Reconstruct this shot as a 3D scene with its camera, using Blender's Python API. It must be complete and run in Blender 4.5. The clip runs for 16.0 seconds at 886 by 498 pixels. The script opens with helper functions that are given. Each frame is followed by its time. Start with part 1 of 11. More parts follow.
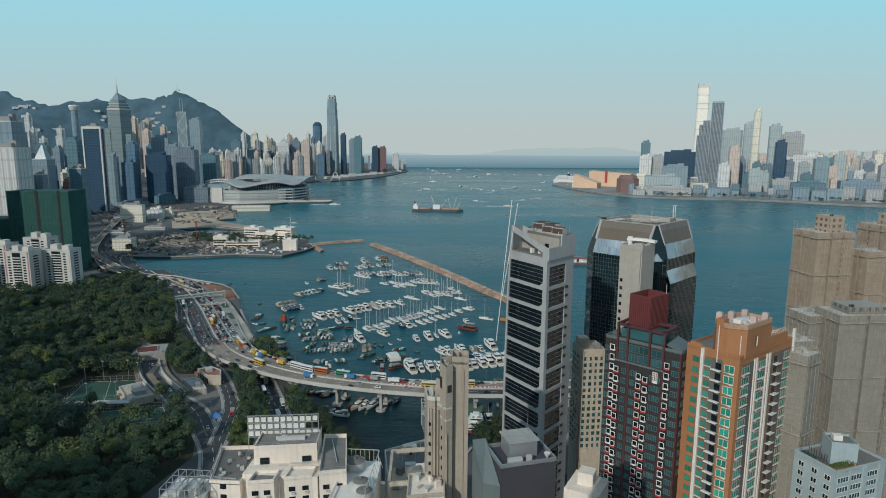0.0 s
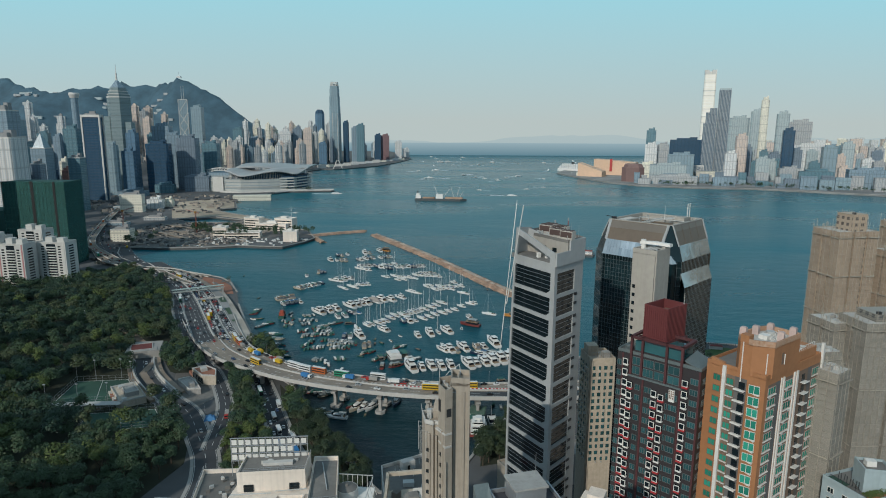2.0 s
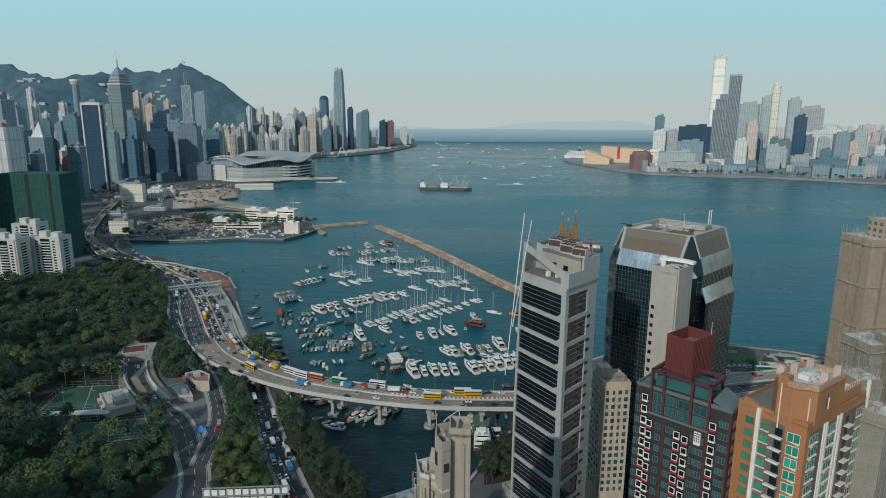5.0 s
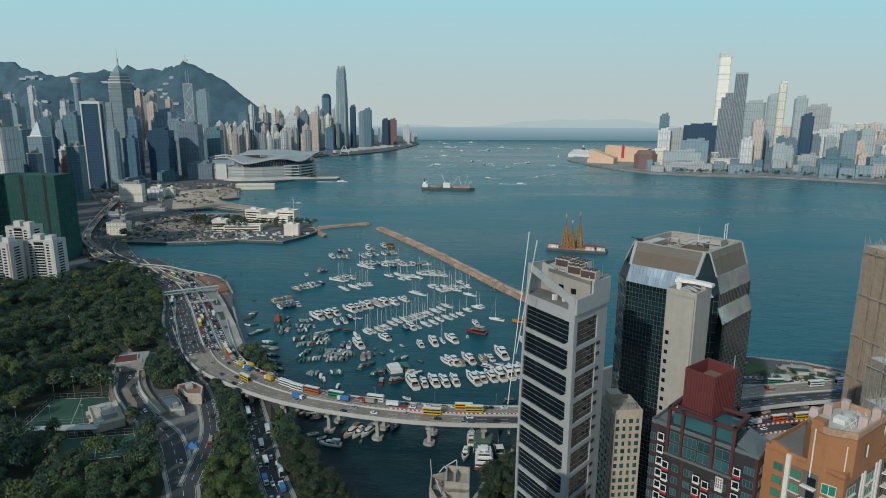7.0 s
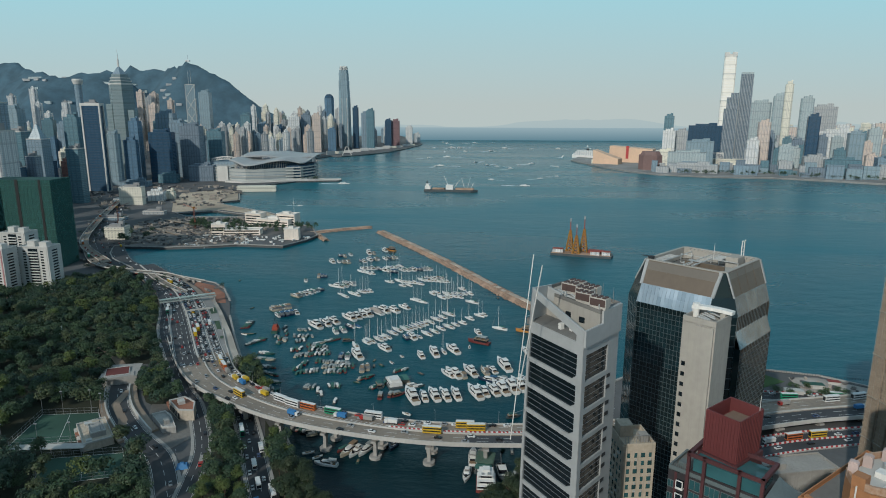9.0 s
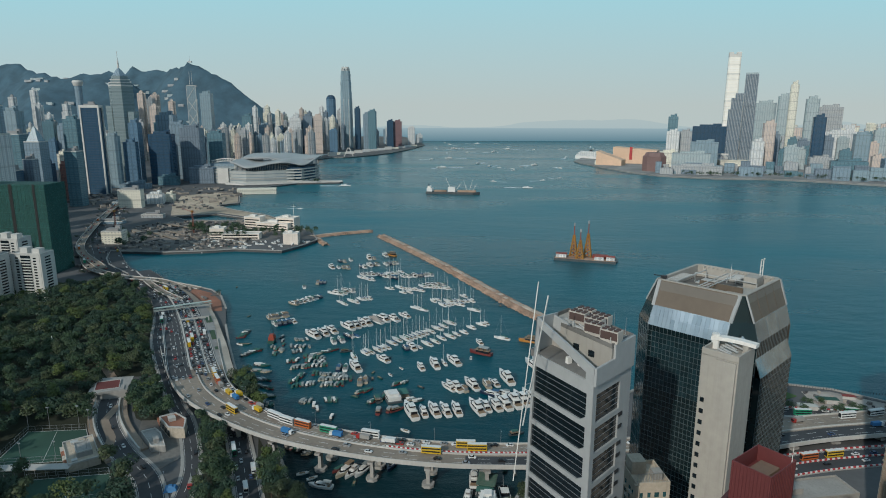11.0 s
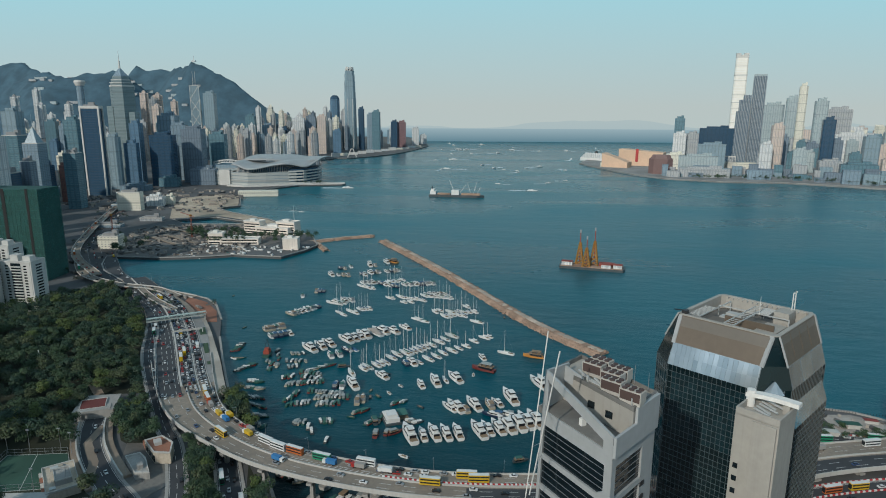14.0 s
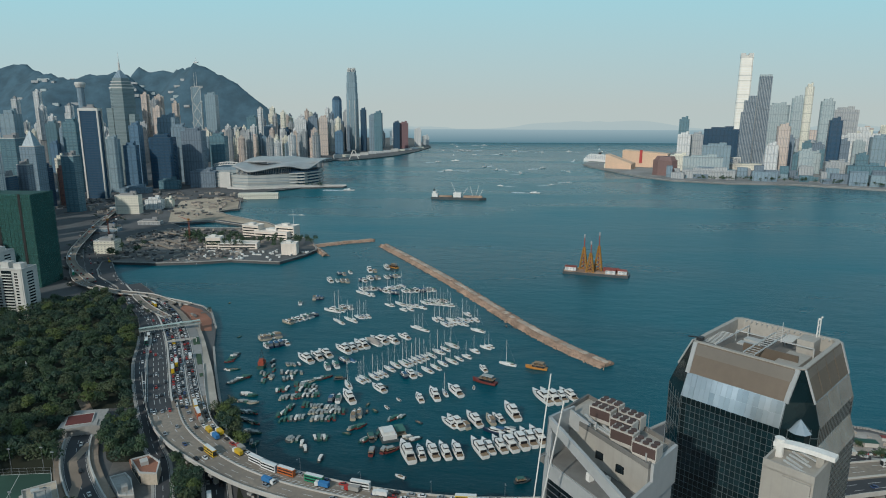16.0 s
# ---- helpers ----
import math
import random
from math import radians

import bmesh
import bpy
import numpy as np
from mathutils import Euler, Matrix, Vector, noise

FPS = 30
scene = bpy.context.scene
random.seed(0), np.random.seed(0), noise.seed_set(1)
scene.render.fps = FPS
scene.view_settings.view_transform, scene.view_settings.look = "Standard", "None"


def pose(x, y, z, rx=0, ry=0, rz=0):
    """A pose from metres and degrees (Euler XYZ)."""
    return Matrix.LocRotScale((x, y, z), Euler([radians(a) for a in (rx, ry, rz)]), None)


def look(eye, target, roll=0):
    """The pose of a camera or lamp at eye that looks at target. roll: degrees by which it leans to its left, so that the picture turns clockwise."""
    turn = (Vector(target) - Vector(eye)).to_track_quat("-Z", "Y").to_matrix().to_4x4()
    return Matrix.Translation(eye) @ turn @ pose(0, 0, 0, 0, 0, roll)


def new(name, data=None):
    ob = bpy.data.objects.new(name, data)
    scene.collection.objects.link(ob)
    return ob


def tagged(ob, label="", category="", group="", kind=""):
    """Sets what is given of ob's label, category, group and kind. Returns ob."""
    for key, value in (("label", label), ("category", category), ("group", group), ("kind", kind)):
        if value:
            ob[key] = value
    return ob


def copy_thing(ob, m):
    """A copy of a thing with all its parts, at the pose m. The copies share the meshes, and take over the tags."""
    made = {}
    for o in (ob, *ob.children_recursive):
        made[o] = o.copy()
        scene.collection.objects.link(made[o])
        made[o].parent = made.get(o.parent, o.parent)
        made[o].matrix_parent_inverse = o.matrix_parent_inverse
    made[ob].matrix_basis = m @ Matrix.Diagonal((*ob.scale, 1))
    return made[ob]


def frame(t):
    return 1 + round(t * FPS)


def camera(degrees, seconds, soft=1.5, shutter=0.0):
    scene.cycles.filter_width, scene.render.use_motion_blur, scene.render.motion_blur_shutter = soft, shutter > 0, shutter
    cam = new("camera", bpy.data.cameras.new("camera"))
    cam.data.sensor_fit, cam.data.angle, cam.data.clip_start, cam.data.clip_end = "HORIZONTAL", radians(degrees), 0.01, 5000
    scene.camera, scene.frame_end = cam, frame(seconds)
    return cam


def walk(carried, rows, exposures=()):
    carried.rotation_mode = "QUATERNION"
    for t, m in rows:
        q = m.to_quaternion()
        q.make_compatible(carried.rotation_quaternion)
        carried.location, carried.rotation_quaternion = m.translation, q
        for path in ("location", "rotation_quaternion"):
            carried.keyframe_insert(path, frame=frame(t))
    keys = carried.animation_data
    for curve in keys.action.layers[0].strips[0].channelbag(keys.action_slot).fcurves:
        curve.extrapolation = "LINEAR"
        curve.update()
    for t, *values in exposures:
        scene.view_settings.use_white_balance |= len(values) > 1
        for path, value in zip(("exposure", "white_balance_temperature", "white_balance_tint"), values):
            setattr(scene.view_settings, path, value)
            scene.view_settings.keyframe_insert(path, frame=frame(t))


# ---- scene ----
cam = camera(70.0, 16.0, 1.0)
PATH = [
    (0, (0.177, -0.557, 180.944), (0.026, 1.408, 180.605), 0.3),
    (0.5, (-0.043, 4.147, 181.895), (-0.196, 6.111, 181.547), 0.3),
    (1, (-0.003, 8.364, 182.814), (-0.159, 10.325, 182.455), 0.3),
    (1.5, (-0.134, 12.384, 183.591), (-0.293, 14.343, 183.222), 0.3),
    (2, (0.016, 16.407, 184.224), (-0.145, 18.364, 183.846), 0.3),
    (2.5, (-0.104, 20.297, 185.298), (-0.268, 22.253, 184.911), 0.3),
    (3, (0.04, 24.032, 186.467), (-0.128, 25.985, 186.071), 0.3),
    (3.5, (-0.099, 27.982, 187.657), (-0.27, 29.933, 187.252), 0.2),
    (4, (0.089, 31.645, 188.647), (-0.084, 33.594, 188.235), 0.2),
    (6.5, (-0.103, 51.722, 193.509), (-0.288, 53.667, 193.079), 0.3),
    (7, (-0.011, 55.915, 194.376), (-0.198, 57.859, 193.946), 0.3),
    (7.5, (0.036, 60.064, 195.314), (-0.153, 62.008, 194.884), 0.3),
    (8, (0.06, 63.893, 196.304), (-0.132, 65.837, 195.874), 0.3),
    (8.5, (0.176, 67.702, 197.203), (-0.018, 69.646, 196.773), 0.3),
    (9, (0.227, 72.115, 198.008), (0.029, 74.058, 197.577), 0.2),
    (11.5, (0.141, 92.265, 202.368), (-0.068, 94.207, 201.937), 0.2),
    (12, (0.002, 95.867, 203.29), (-0.21, 97.808, 202.859), 0.3),
    (12.5, (-0.244, 99.373, 203.985), (-0.458, 101.314, 203.554), 0.3),
    (13, (-0.397, 103.295, 204.934), (-0.612, 105.236, 204.503), 0.3),
    (13.5, (-0.554, 106.972, 205.758), (-0.771, 108.913, 205.326), 0.3),
    (14, (-0.408, 111.179, 206.562), (-0.627, 113.119, 206.13), 0.3),
    (14.5, (0.314, 116.555, 207.263), (0.091, 118.495, 206.832), 0.2),
    (15, (0.514, 120.944, 207.833), (0.289, 122.884, 207.402), 0.2),
    (15.5, (0.471, 124.704, 208.576), (0.244, 126.644, 208.145), 0.2),
    (16, (0.429, 128.401, 209.276), (0.2, 130.341, 208.845), 0.2),
]
walk(cam, [(t, look(eye, target, roll)) for t, eye, target, roll in PATH],
     exposures=[(0, -0.22, 5880, 4)])

# ---- world, sun, exposure ----
SUN_AZ = Vector((-0.44, -0.90, 0.0)).normalized()   # the side that the sun stands on
SUN_EL = radians(29)
world = bpy.data.worlds.new("sky")
scene.world = world
world.use_nodes = True
wn = world.node_tree
wn.nodes.clear()
sky = wn.nodes.new("ShaderNodeTexSky")
sky.sky_type, sky.sun_disc = "NISHITA", False
sky.sun_elevation = SUN_EL
sky.sun_rotation = math.atan2(SUN_AZ.x, SUN_AZ.y)
sky.air_density, sky.dust_density, sky.ozone_density, sky.altitude = 1.0, 0.4, 2.0, 0
bg = wn.nodes.new("ShaderNodeBackground")
bg.inputs["Strength"].default_value = 0.112
wout = wn.nodes.new("ShaderNodeOutputWorld")
haze = wn.nodes.new("ShaderNodeMix")
haze.data_type = "RGBA"
haze.inputs[0].default_value = 0.55
haze.inputs[7].default_value = (3.6, 4.9, 5.2, 1)     # even bright haze over the clear sky
wn.links.new(sky.outputs[0], haze.inputs[6])
wn.links.new(haze.outputs[2], bg.inputs[0])
wn.links.new(bg.outputs[0], wout.inputs[0])

sun_data = bpy.data.lights.new("sun", "SUN")
sun_data.energy, sun_data.angle, sun_data.color = 3.0, radians(0.8), (1.0, 0.885, 0.75)
sun = new("sun", sun_data)
sun_dir = SUN_AZ * math.cos(SUN_EL) + Vector((0, 0, math.sin(SUN_EL)))
sun.matrix_world = look(sun_dir * 900, (0, 0, 0))


# ---- building blocks ----
class M:
    """Collects corners and faces of one mesh."""

    def __init__(self):
        self.v, self.f = [], []

    def add(self, vs, fs):
        n = len(self.v)
        self.v += [tuple(p) for p in vs]
        self.f += [tuple(n + i for i in q) for q in fs]
        return self

    def box(self, x0, x1, y0, y1, z0, z1):
        return self.add([(x0, y0, z0), (x1, y0, z0), (x1, y1, z0), (x0, y1, z0), (x0, y0, z1), (x1, y0, z1), (x1, y1, z1), (x0, y1, z1)],
                        [(3, 2, 1, 0), (4, 5, 6, 7), (0, 1, 5, 4), (1, 2, 6, 5), (2, 3, 7, 6), (3, 0, 4, 7)])

    def obox(self, cx, cy, z0, sx, sy, sz, a=0.0):
        c, s = math.cos(a), math.sin(a)
        p = [(cx + c * x - s * y, cy + s * x + c * y) for x, y in ((-sx / 2, -sy / 2), (sx / 2, -sy / 2), (sx / 2, sy / 2), (-sx / 2, sy / 2))]
        return self.prism(p, z0, z0 + sz)

    def prism(self, p, z0, z1, q=None):
        """Upright prism over the corners p (anticlockwise); q: other corners at the top."""
        n, q = len(p), q or p
        top = z1 if callable(z1) else (lambda x, y: z1)
        vs = [(x, y, z0) for x, y in p] + [(x, y, top(x, y)) for x, y in q]
        fs = [tuple(range(n - 1, -1, -1)), tuple(range(n, 2 * n))] + [(i, (i + 1) % n, n + (i + 1) % n, n + i) for i in range(n)]
        return self.add(vs, fs)

    def cyl(self, x, y, z0, z1, r0, r1=None, n=12):
        r1 = r0 if r1 is None else r1
        a = [2 * math.pi * i / n for i in range(n)]
        return self.prism([(x + r0 * math.cos(t), y + r0 * math.sin(t)) for t in a], z0, z1,
                          [(x + r1 * math.cos(t), y + r1 * math.sin(t)) for t in a])

    def loft(self, rings, closed=True, caps=True):
        n = len(rings[0])
        vs = [p for r in rings for p in r]
        fs = []
        for k in range(len(rings) - 1):
            for i in range(n if closed else n - 1):
                j = (i + 1) % n
                fs.append((k * n + i, k * n + j, (k + 1) * n + j, (k + 1) * n + i))
        if caps and closed:
            fs += [tuple(range(n - 1, -1, -1)), tuple(range((len(rings) - 1) * n, len(rings) * n))]
        return self.add(vs, fs)

    def beam(self, p, q, w, h=None):
        """A square bar from p to q."""
        h = h or w
        p, q = Vector(p), Vector(q)
        d = (q - p).normalized()
        s = d.cross(Vector((0, 0, 1)))
        s = s.normalized() if s.length > 1e-4 else Vector((1, 0, 0))
        u = s.cross(d)
        o = [s * (a * w / 2) + u * (b * h / 2) for a, b in ((-1, -1), (1, -1), (1, 1), (-1, 1))]
        return self.loft([[p + k for k in o], [q + k for k in o]])

    def slab(self, a, b, c, d, t):
        """A plate with four corners, t thick behind its face."""
        a, b, c, d = (Vector(k) for k in (a, b, c, d))
        n = (b - a).cross(d - a).normalized() * t
        return self.add([a, b, c, d, a - n, b - n, c - n, d - n],
                        [(0, 1, 2, 3), (7, 6, 5, 4), (1, 0, 4, 5), (2, 1, 5, 6), (3, 2, 6, 7), (0, 3, 7, 4)])

    def rim(self, p, t, z0, z1):
        """A low wall, t thick, round the corners p, inside their line."""
        c = Vector((sum(k[0] for k in p) / len(p), sum(k[1] for k in p) / len(p)))
        q = []
        for k in p:
            d = Vector(k) - c
            q.append(tuple(c + d * (1 - 1.3 * t / max(d.length, 1e-3))))
        n = len(p)
        vs = [(x, y, z) for z in (z0, z1) for r in (p, q) for x, y in r]
        fs = []
        for i in range(n):
            j = (i + 1) % n
            fs += [(i, j, 2 * n + j, 2 * n + i), (n + j, n + i, 3 * n + i, 3 * n + j), (2 * n + i, 2 * n + j, 3 * n + j, 3 * n + i), (j, i, n + i, n + j)]
        return self.add(vs, fs)

    def mesh(self, name, material, smooth=False):
        me = bpy.data.meshes.new(name)
        me.from_pydata(self.v, [], self.f)
        for mt in material if isinstance(material, (list, tuple)) else [material]:
            me.materials.append(mt)
        if smooth:
            me.polygons.foreach_set("use_smooth", [True] * len(me.polygons))
        me.update()
        return me


def part(name, m, material, parent=None, label="", smooth=False):
    """One mesh object, under a thing or a part where one is given."""
    ob = new(name, m.mesh(name, material, smooth) if isinstance(m, M) else m)
    ob.parent = parent
    return tagged(ob, label) if label else ob


def thing(name, at, label, category, group="", kind=""):
    ob = new(name)
    ob.empty_display_size = 0.5
    ob.matrix_basis = at
    return tagged(ob, label, category, group, kind)


def structure(name, m, material, label, category, smooth=False):
    return tagged(part(name, m, material, None, label, smooth), label, category, "", "structure")


def curve_points(p, step):
    """Points about step apart along a smooth line through the points p (tuples of any length)."""
    p = [np.array(k, float) for k in p]
    p = [2 * p[0] - p[1]] + p + [2 * p[-1] - p[-2]]
    out = []
    for i in range(1, len(p) - 2):
        a, b, c, d = p[i - 1:i + 3]
        n = max(1, int(np.linalg.norm((c - b)[:2]) / step))
        for k in range(n):
            t = k / n
            out.append(0.5 * (2 * b + (c - a) * t + (2 * a - 5 * b + 4 * c - d) * t * t + (3 * b - a - 3 * c + d) * t ** 3))
    out.append(p[-2])
    return out


def sides(line, i):
    """The direction along the line and to its left at its point i."""
    a, b = line[max(i - 1, 0)], line[min(i + 1, len(line) - 1)]
    d = (b - a)[:2]
    d = d / np.linalg.norm(d)
    return d, np.array((-d[1], d[0]))


def ribbon(m, line, off0, off1, thick, rise=0.0):
    """A strip along the line of (x, y, z, ...) points from off0 to off1 to its left."""
    rings = []
    for i, p in enumerate(line):
        _, n = sides(line, i)
        o0, o1 = (o(p) if callable(o) else o for o in (off0, off1))
        a, b, z = p[:2] + n * o0, p[:2] + n * o1, p[2] + rise
        rings.append([(a[0], a[1], z - thick), (b[0], b[1], z - thick), (b[0], b[1], z), (a[0], a[1], z)])
    return m.loft(rings)


def inside(x, y, poly):
    k, n = False, len(poly)
    for i in range(n):
        (x0, y0), (x1, y1) = poly[i], poly[i - 1]
        if (y0 > y) != (y1 > y) and x < (x1 - x0) * (y - y0) / (y1 - y0) + x0:
            k = not k
    return k


def far_from(x, y, line, d):
    return all((x - p[0]) ** 2 + (y - p[1]) ** 2 > d * d for p in line)


# ---- materials ----
def nodes_of(name):
    mt = bpy.data.materials.new(name)
    mt.use_nodes = True
    t = mt.node_tree
    return mt, t, t.nodes["Principled BSDF"]


def node(t, kind, **kw):
    n = t.nodes.new("ShaderNode" + kind)
    for k, v in kw.items():
        n.inputs[k].default_value = v
    return n


def math_node(t, op, a, b=0.0, c=0.0):
    n = t.nodes.new("ShaderNodeMath")
    n.operation = op
    for i, k in enumerate((a, b, c)):
        if isinstance(k, (int, float)):
            n.inputs[i].default_value = k
        else:
            t.links.new(k, n.inputs[i])
    return n.outputs[0]


def mix_colour(t, f, a, b, blend="MIX"):
    n = t.nodes.new("ShaderNodeMix")
    n.data_type, n.blend_type = "RGBA", blend
    for i, k in ((0, f), (6, a), (7, b)):
        if isinstance(k, (int, float)):
            n.inputs[i].default_value = k
        elif isinstance(k, tuple):
            n.inputs[i].default_value = (*k[:3], 1)
        else:
            t.links.new(k, n.inputs[i])
    return n.outputs[2]


def noise_node(t, scale, detail=4.0, rough=0.55, stretch=None, dist=0.0):
    tc = t.nodes.new("ShaderNodeTexCoord")
    mp = t.nodes.new("ShaderNodeMapping")
    mp.inputs["Scale"].default_value = stretch or (1, 1, 1)
    t.links.new(tc.outputs["Object"], mp.inputs[0])
    n = node(t, "TexNoise", Scale=scale, Detail=detail, Roughness=rough, Distortion=dist)
    t.links.new(mp.outputs[0], n.inputs["Vector"])
    return n.outputs[0]


def spread(t, v, lo, hi):
    n = t.nodes.new("ShaderNodeMapRange")
    n.inputs[1].default_value, n.inputs[2].default_value = lo, hi
    t.links.new(v, n.inputs[0])
    return n.outputs[0]


def scaled(c, k):
    return tuple(min(1.0, x * k) for x in c)


def plain(name, colour, rough=0.7, metal=0.0, vary=0.18, grain=0.6, streak=0.0, bump=0.0, each=0.0, dirt=None):
    """A surface with blotches, fine grain, rain streaks and differences from piece to piece."""
    mt, t, b = nodes_of(name)
    big = spread(t, noise_node(t, grain * 0.12, 3), 0.35, 0.68)
    fine = spread(t, noise_node(t, grain * 1.7, 5), 0.3, 0.7)
    col = mix_colour(t, big, scaled(colour, 1 - vary), scaled(colour, 1 + vary * 0.6))
    col = mix_colour(t, math_node(t, "MULTIPLY", fine, 0.5), col, scaled(dirt or colour, 0.75 if dirt is None else 1))
    if streak:
        st = spread(t, noise_node(t, 1.0, 4, stretch=(0.9, 0.9, 0.045)), 0.5, 0.75)
        col = mix_colour(t, math_node(t, "MULTIPLY", st, streak), col, scaled(colour, 0.45))
    if each:
        r = t.nodes.new("ShaderNodeObjectInfo").outputs["Random"]
        col = mix_colour(t, math_node(t, "MULTIPLY", r, each), col, scaled(colour, 0.45))
    t.links.new(col, b.inputs["Base Color"])
    b.inputs["Roughness"].default_value, b.inputs["Metallic"].default_value = rough, metal
    if bump:
        bp = node(t, "Bump", Strength=bump, Distance=0.1)
        t.links.new(fine, bp.inputs["Height"])
        t.links.new(bp.outputs[0], b.inputs["Normal"])
    return mt


def facade(name, wall, glass, storey=3.2, bay=3.0, tall=0.55, wide=0.6, each=0.3, rough=0.6, glass_rough=0.22, piers=0.0, odd=0.28):
    """Walls of far towers: storeys and bays of windows over a painted or clad wall."""
    mt, t, b = nodes_of(name)
    tc = t.nodes.new("ShaderNodeTexCoord")
    sp = t.nodes.new("ShaderNodeSeparateXYZ")
    t.links.new(tc.outputs["Object"], sp.inputs[0])
    nrm = t.nodes.new("ShaderNodeSeparateXYZ")
    t.links.new(tc.outputs["Normal"], nrm.inputs[0])
    fz = math_node(t, "FRACT", math_node(t, "DIVIDE", sp.outputs[2], storey))
    fx = math_node(t, "FRACT", math_node(t, "DIVIDE", math_node(t, "ADD", sp.outputs[0], math_node(t, "MULTIPLY", sp.outputs[1], 1.01)), bay))
    m = math_node(t, "MULTIPLY", math_node(t, "LESS_THAN", fz, tall), math_node(t, "LESS_THAN", fx, wide))
    m = math_node(t, "MULTIPLY", m, math_node(t, "LESS_THAN", math_node(t, "ABSOLUTE", nrm.outputs[2]), 0.5))
    r = t.nodes.new("ShaderNodeObjectInfo").outputs["Random"]
    blot = spread(t, noise_node(t, 0.05, 3), 0.3, 0.7)
    w = mix_colour(t, math_node(t, "MULTIPLY", r, each), wall, scaled(wall, 0.5))
    w = mix_colour(t, math_node(t, "MULTIPLY", blot, 0.35), w, scaled(wall, 0.62))
    if piers:
        fp = math_node(t, "FRACT", math_node(t, "DIVIDE", math_node(t, "ADD", sp.outputs[0], sp.outputs[1]), piers))
        w = mix_colour(t, math_node(t, "MULTIPLY", math_node(t, "LESS_THAN", fp, 0.28), 0.7), w, scaled(wall, 0.45))
    # plant floors and belts between the groups of storeys
    belt = math_node(t, "LESS_THAN", math_node(t, "FRACT", math_node(t, "ADD", math_node(t, "DIVIDE", sp.outputs[2], storey * 9), r)), 0.1)
    w = mix_colour(t, math_node(t, "MULTIPLY", belt, 0.5), w, scaled(wall, 0.4))
    # single windows differ: blinds, open sashes, lamps off
    cell = t.nodes.new("ShaderNodeTexWhiteNoise")
    cell.noise_dimensions = "3D"
    cv = t.nodes.new("ShaderNodeCombineXYZ")
    t.links.new(math_node(t, "FLOOR", math_node(t, "DIVIDE", math_node(t, "ADD", sp.outputs[0], math_node(t, "MULTIPLY", sp.outputs[1], 1.01)), bay)), cv.inputs[0])
    t.links.new(math_node(t, "FLOOR", math_node(t, "DIVIDE", sp.outputs[2], storey)), cv.inputs[1])
    t.links.new(r, cv.inputs[2])
    t.links.new(cv.outputs[0], cell.inputs[0])
    g = mix_colour(t, math_node(t, "MULTIPLY", cell.outputs[0], odd), glass, scaled(glass, 2.6))
    t.links.new(mix_colour(t, m, w, g), b.inputs["Base Color"])
    rr = math_node(t, "ADD", math_node(t, "MULTIPLY", m, glass_rough - rough), rough)
    t.links.new(rr, b.inputs["Roughness"])
    return mt


def glassy(name, colour, rough=0.08, wave=0.02, metal=0.0, each=0.35, spec=0.5):
    """Tinted glazing of towers, each pane a little out of true."""
    mt, t, b = nodes_of(name)
    r = t.nodes.new("ShaderNodeObjectInfo").outputs["Random"]
    blot = spread(t, noise_node(t, 0.09, 3), 0.35, 0.65)
    c = mix_colour(t, math_node(t, "MULTIPLY", r, each), colour, scaled(colour, 2.2))
    c = mix_colour(t, math_node(t, "MULTIPLY", blot, 0.5), c, scaled(colour, 0.5))
    t.links.new(c, b.inputs["Base Color"])
    b.inputs["Roughness"].default_value, b.inputs["Metallic"].default_value = rough, metal
    b.inputs["Specular IOR Level"].default_value = spec
    bp = node(t, "Bump", Strength=wave, Distance=0.3)
    t.links.new(noise_node(t, 0.35, 2), bp.inputs["Height"])
    t.links.new(bp.outputs[0], b.inputs["Normal"])
    return mt


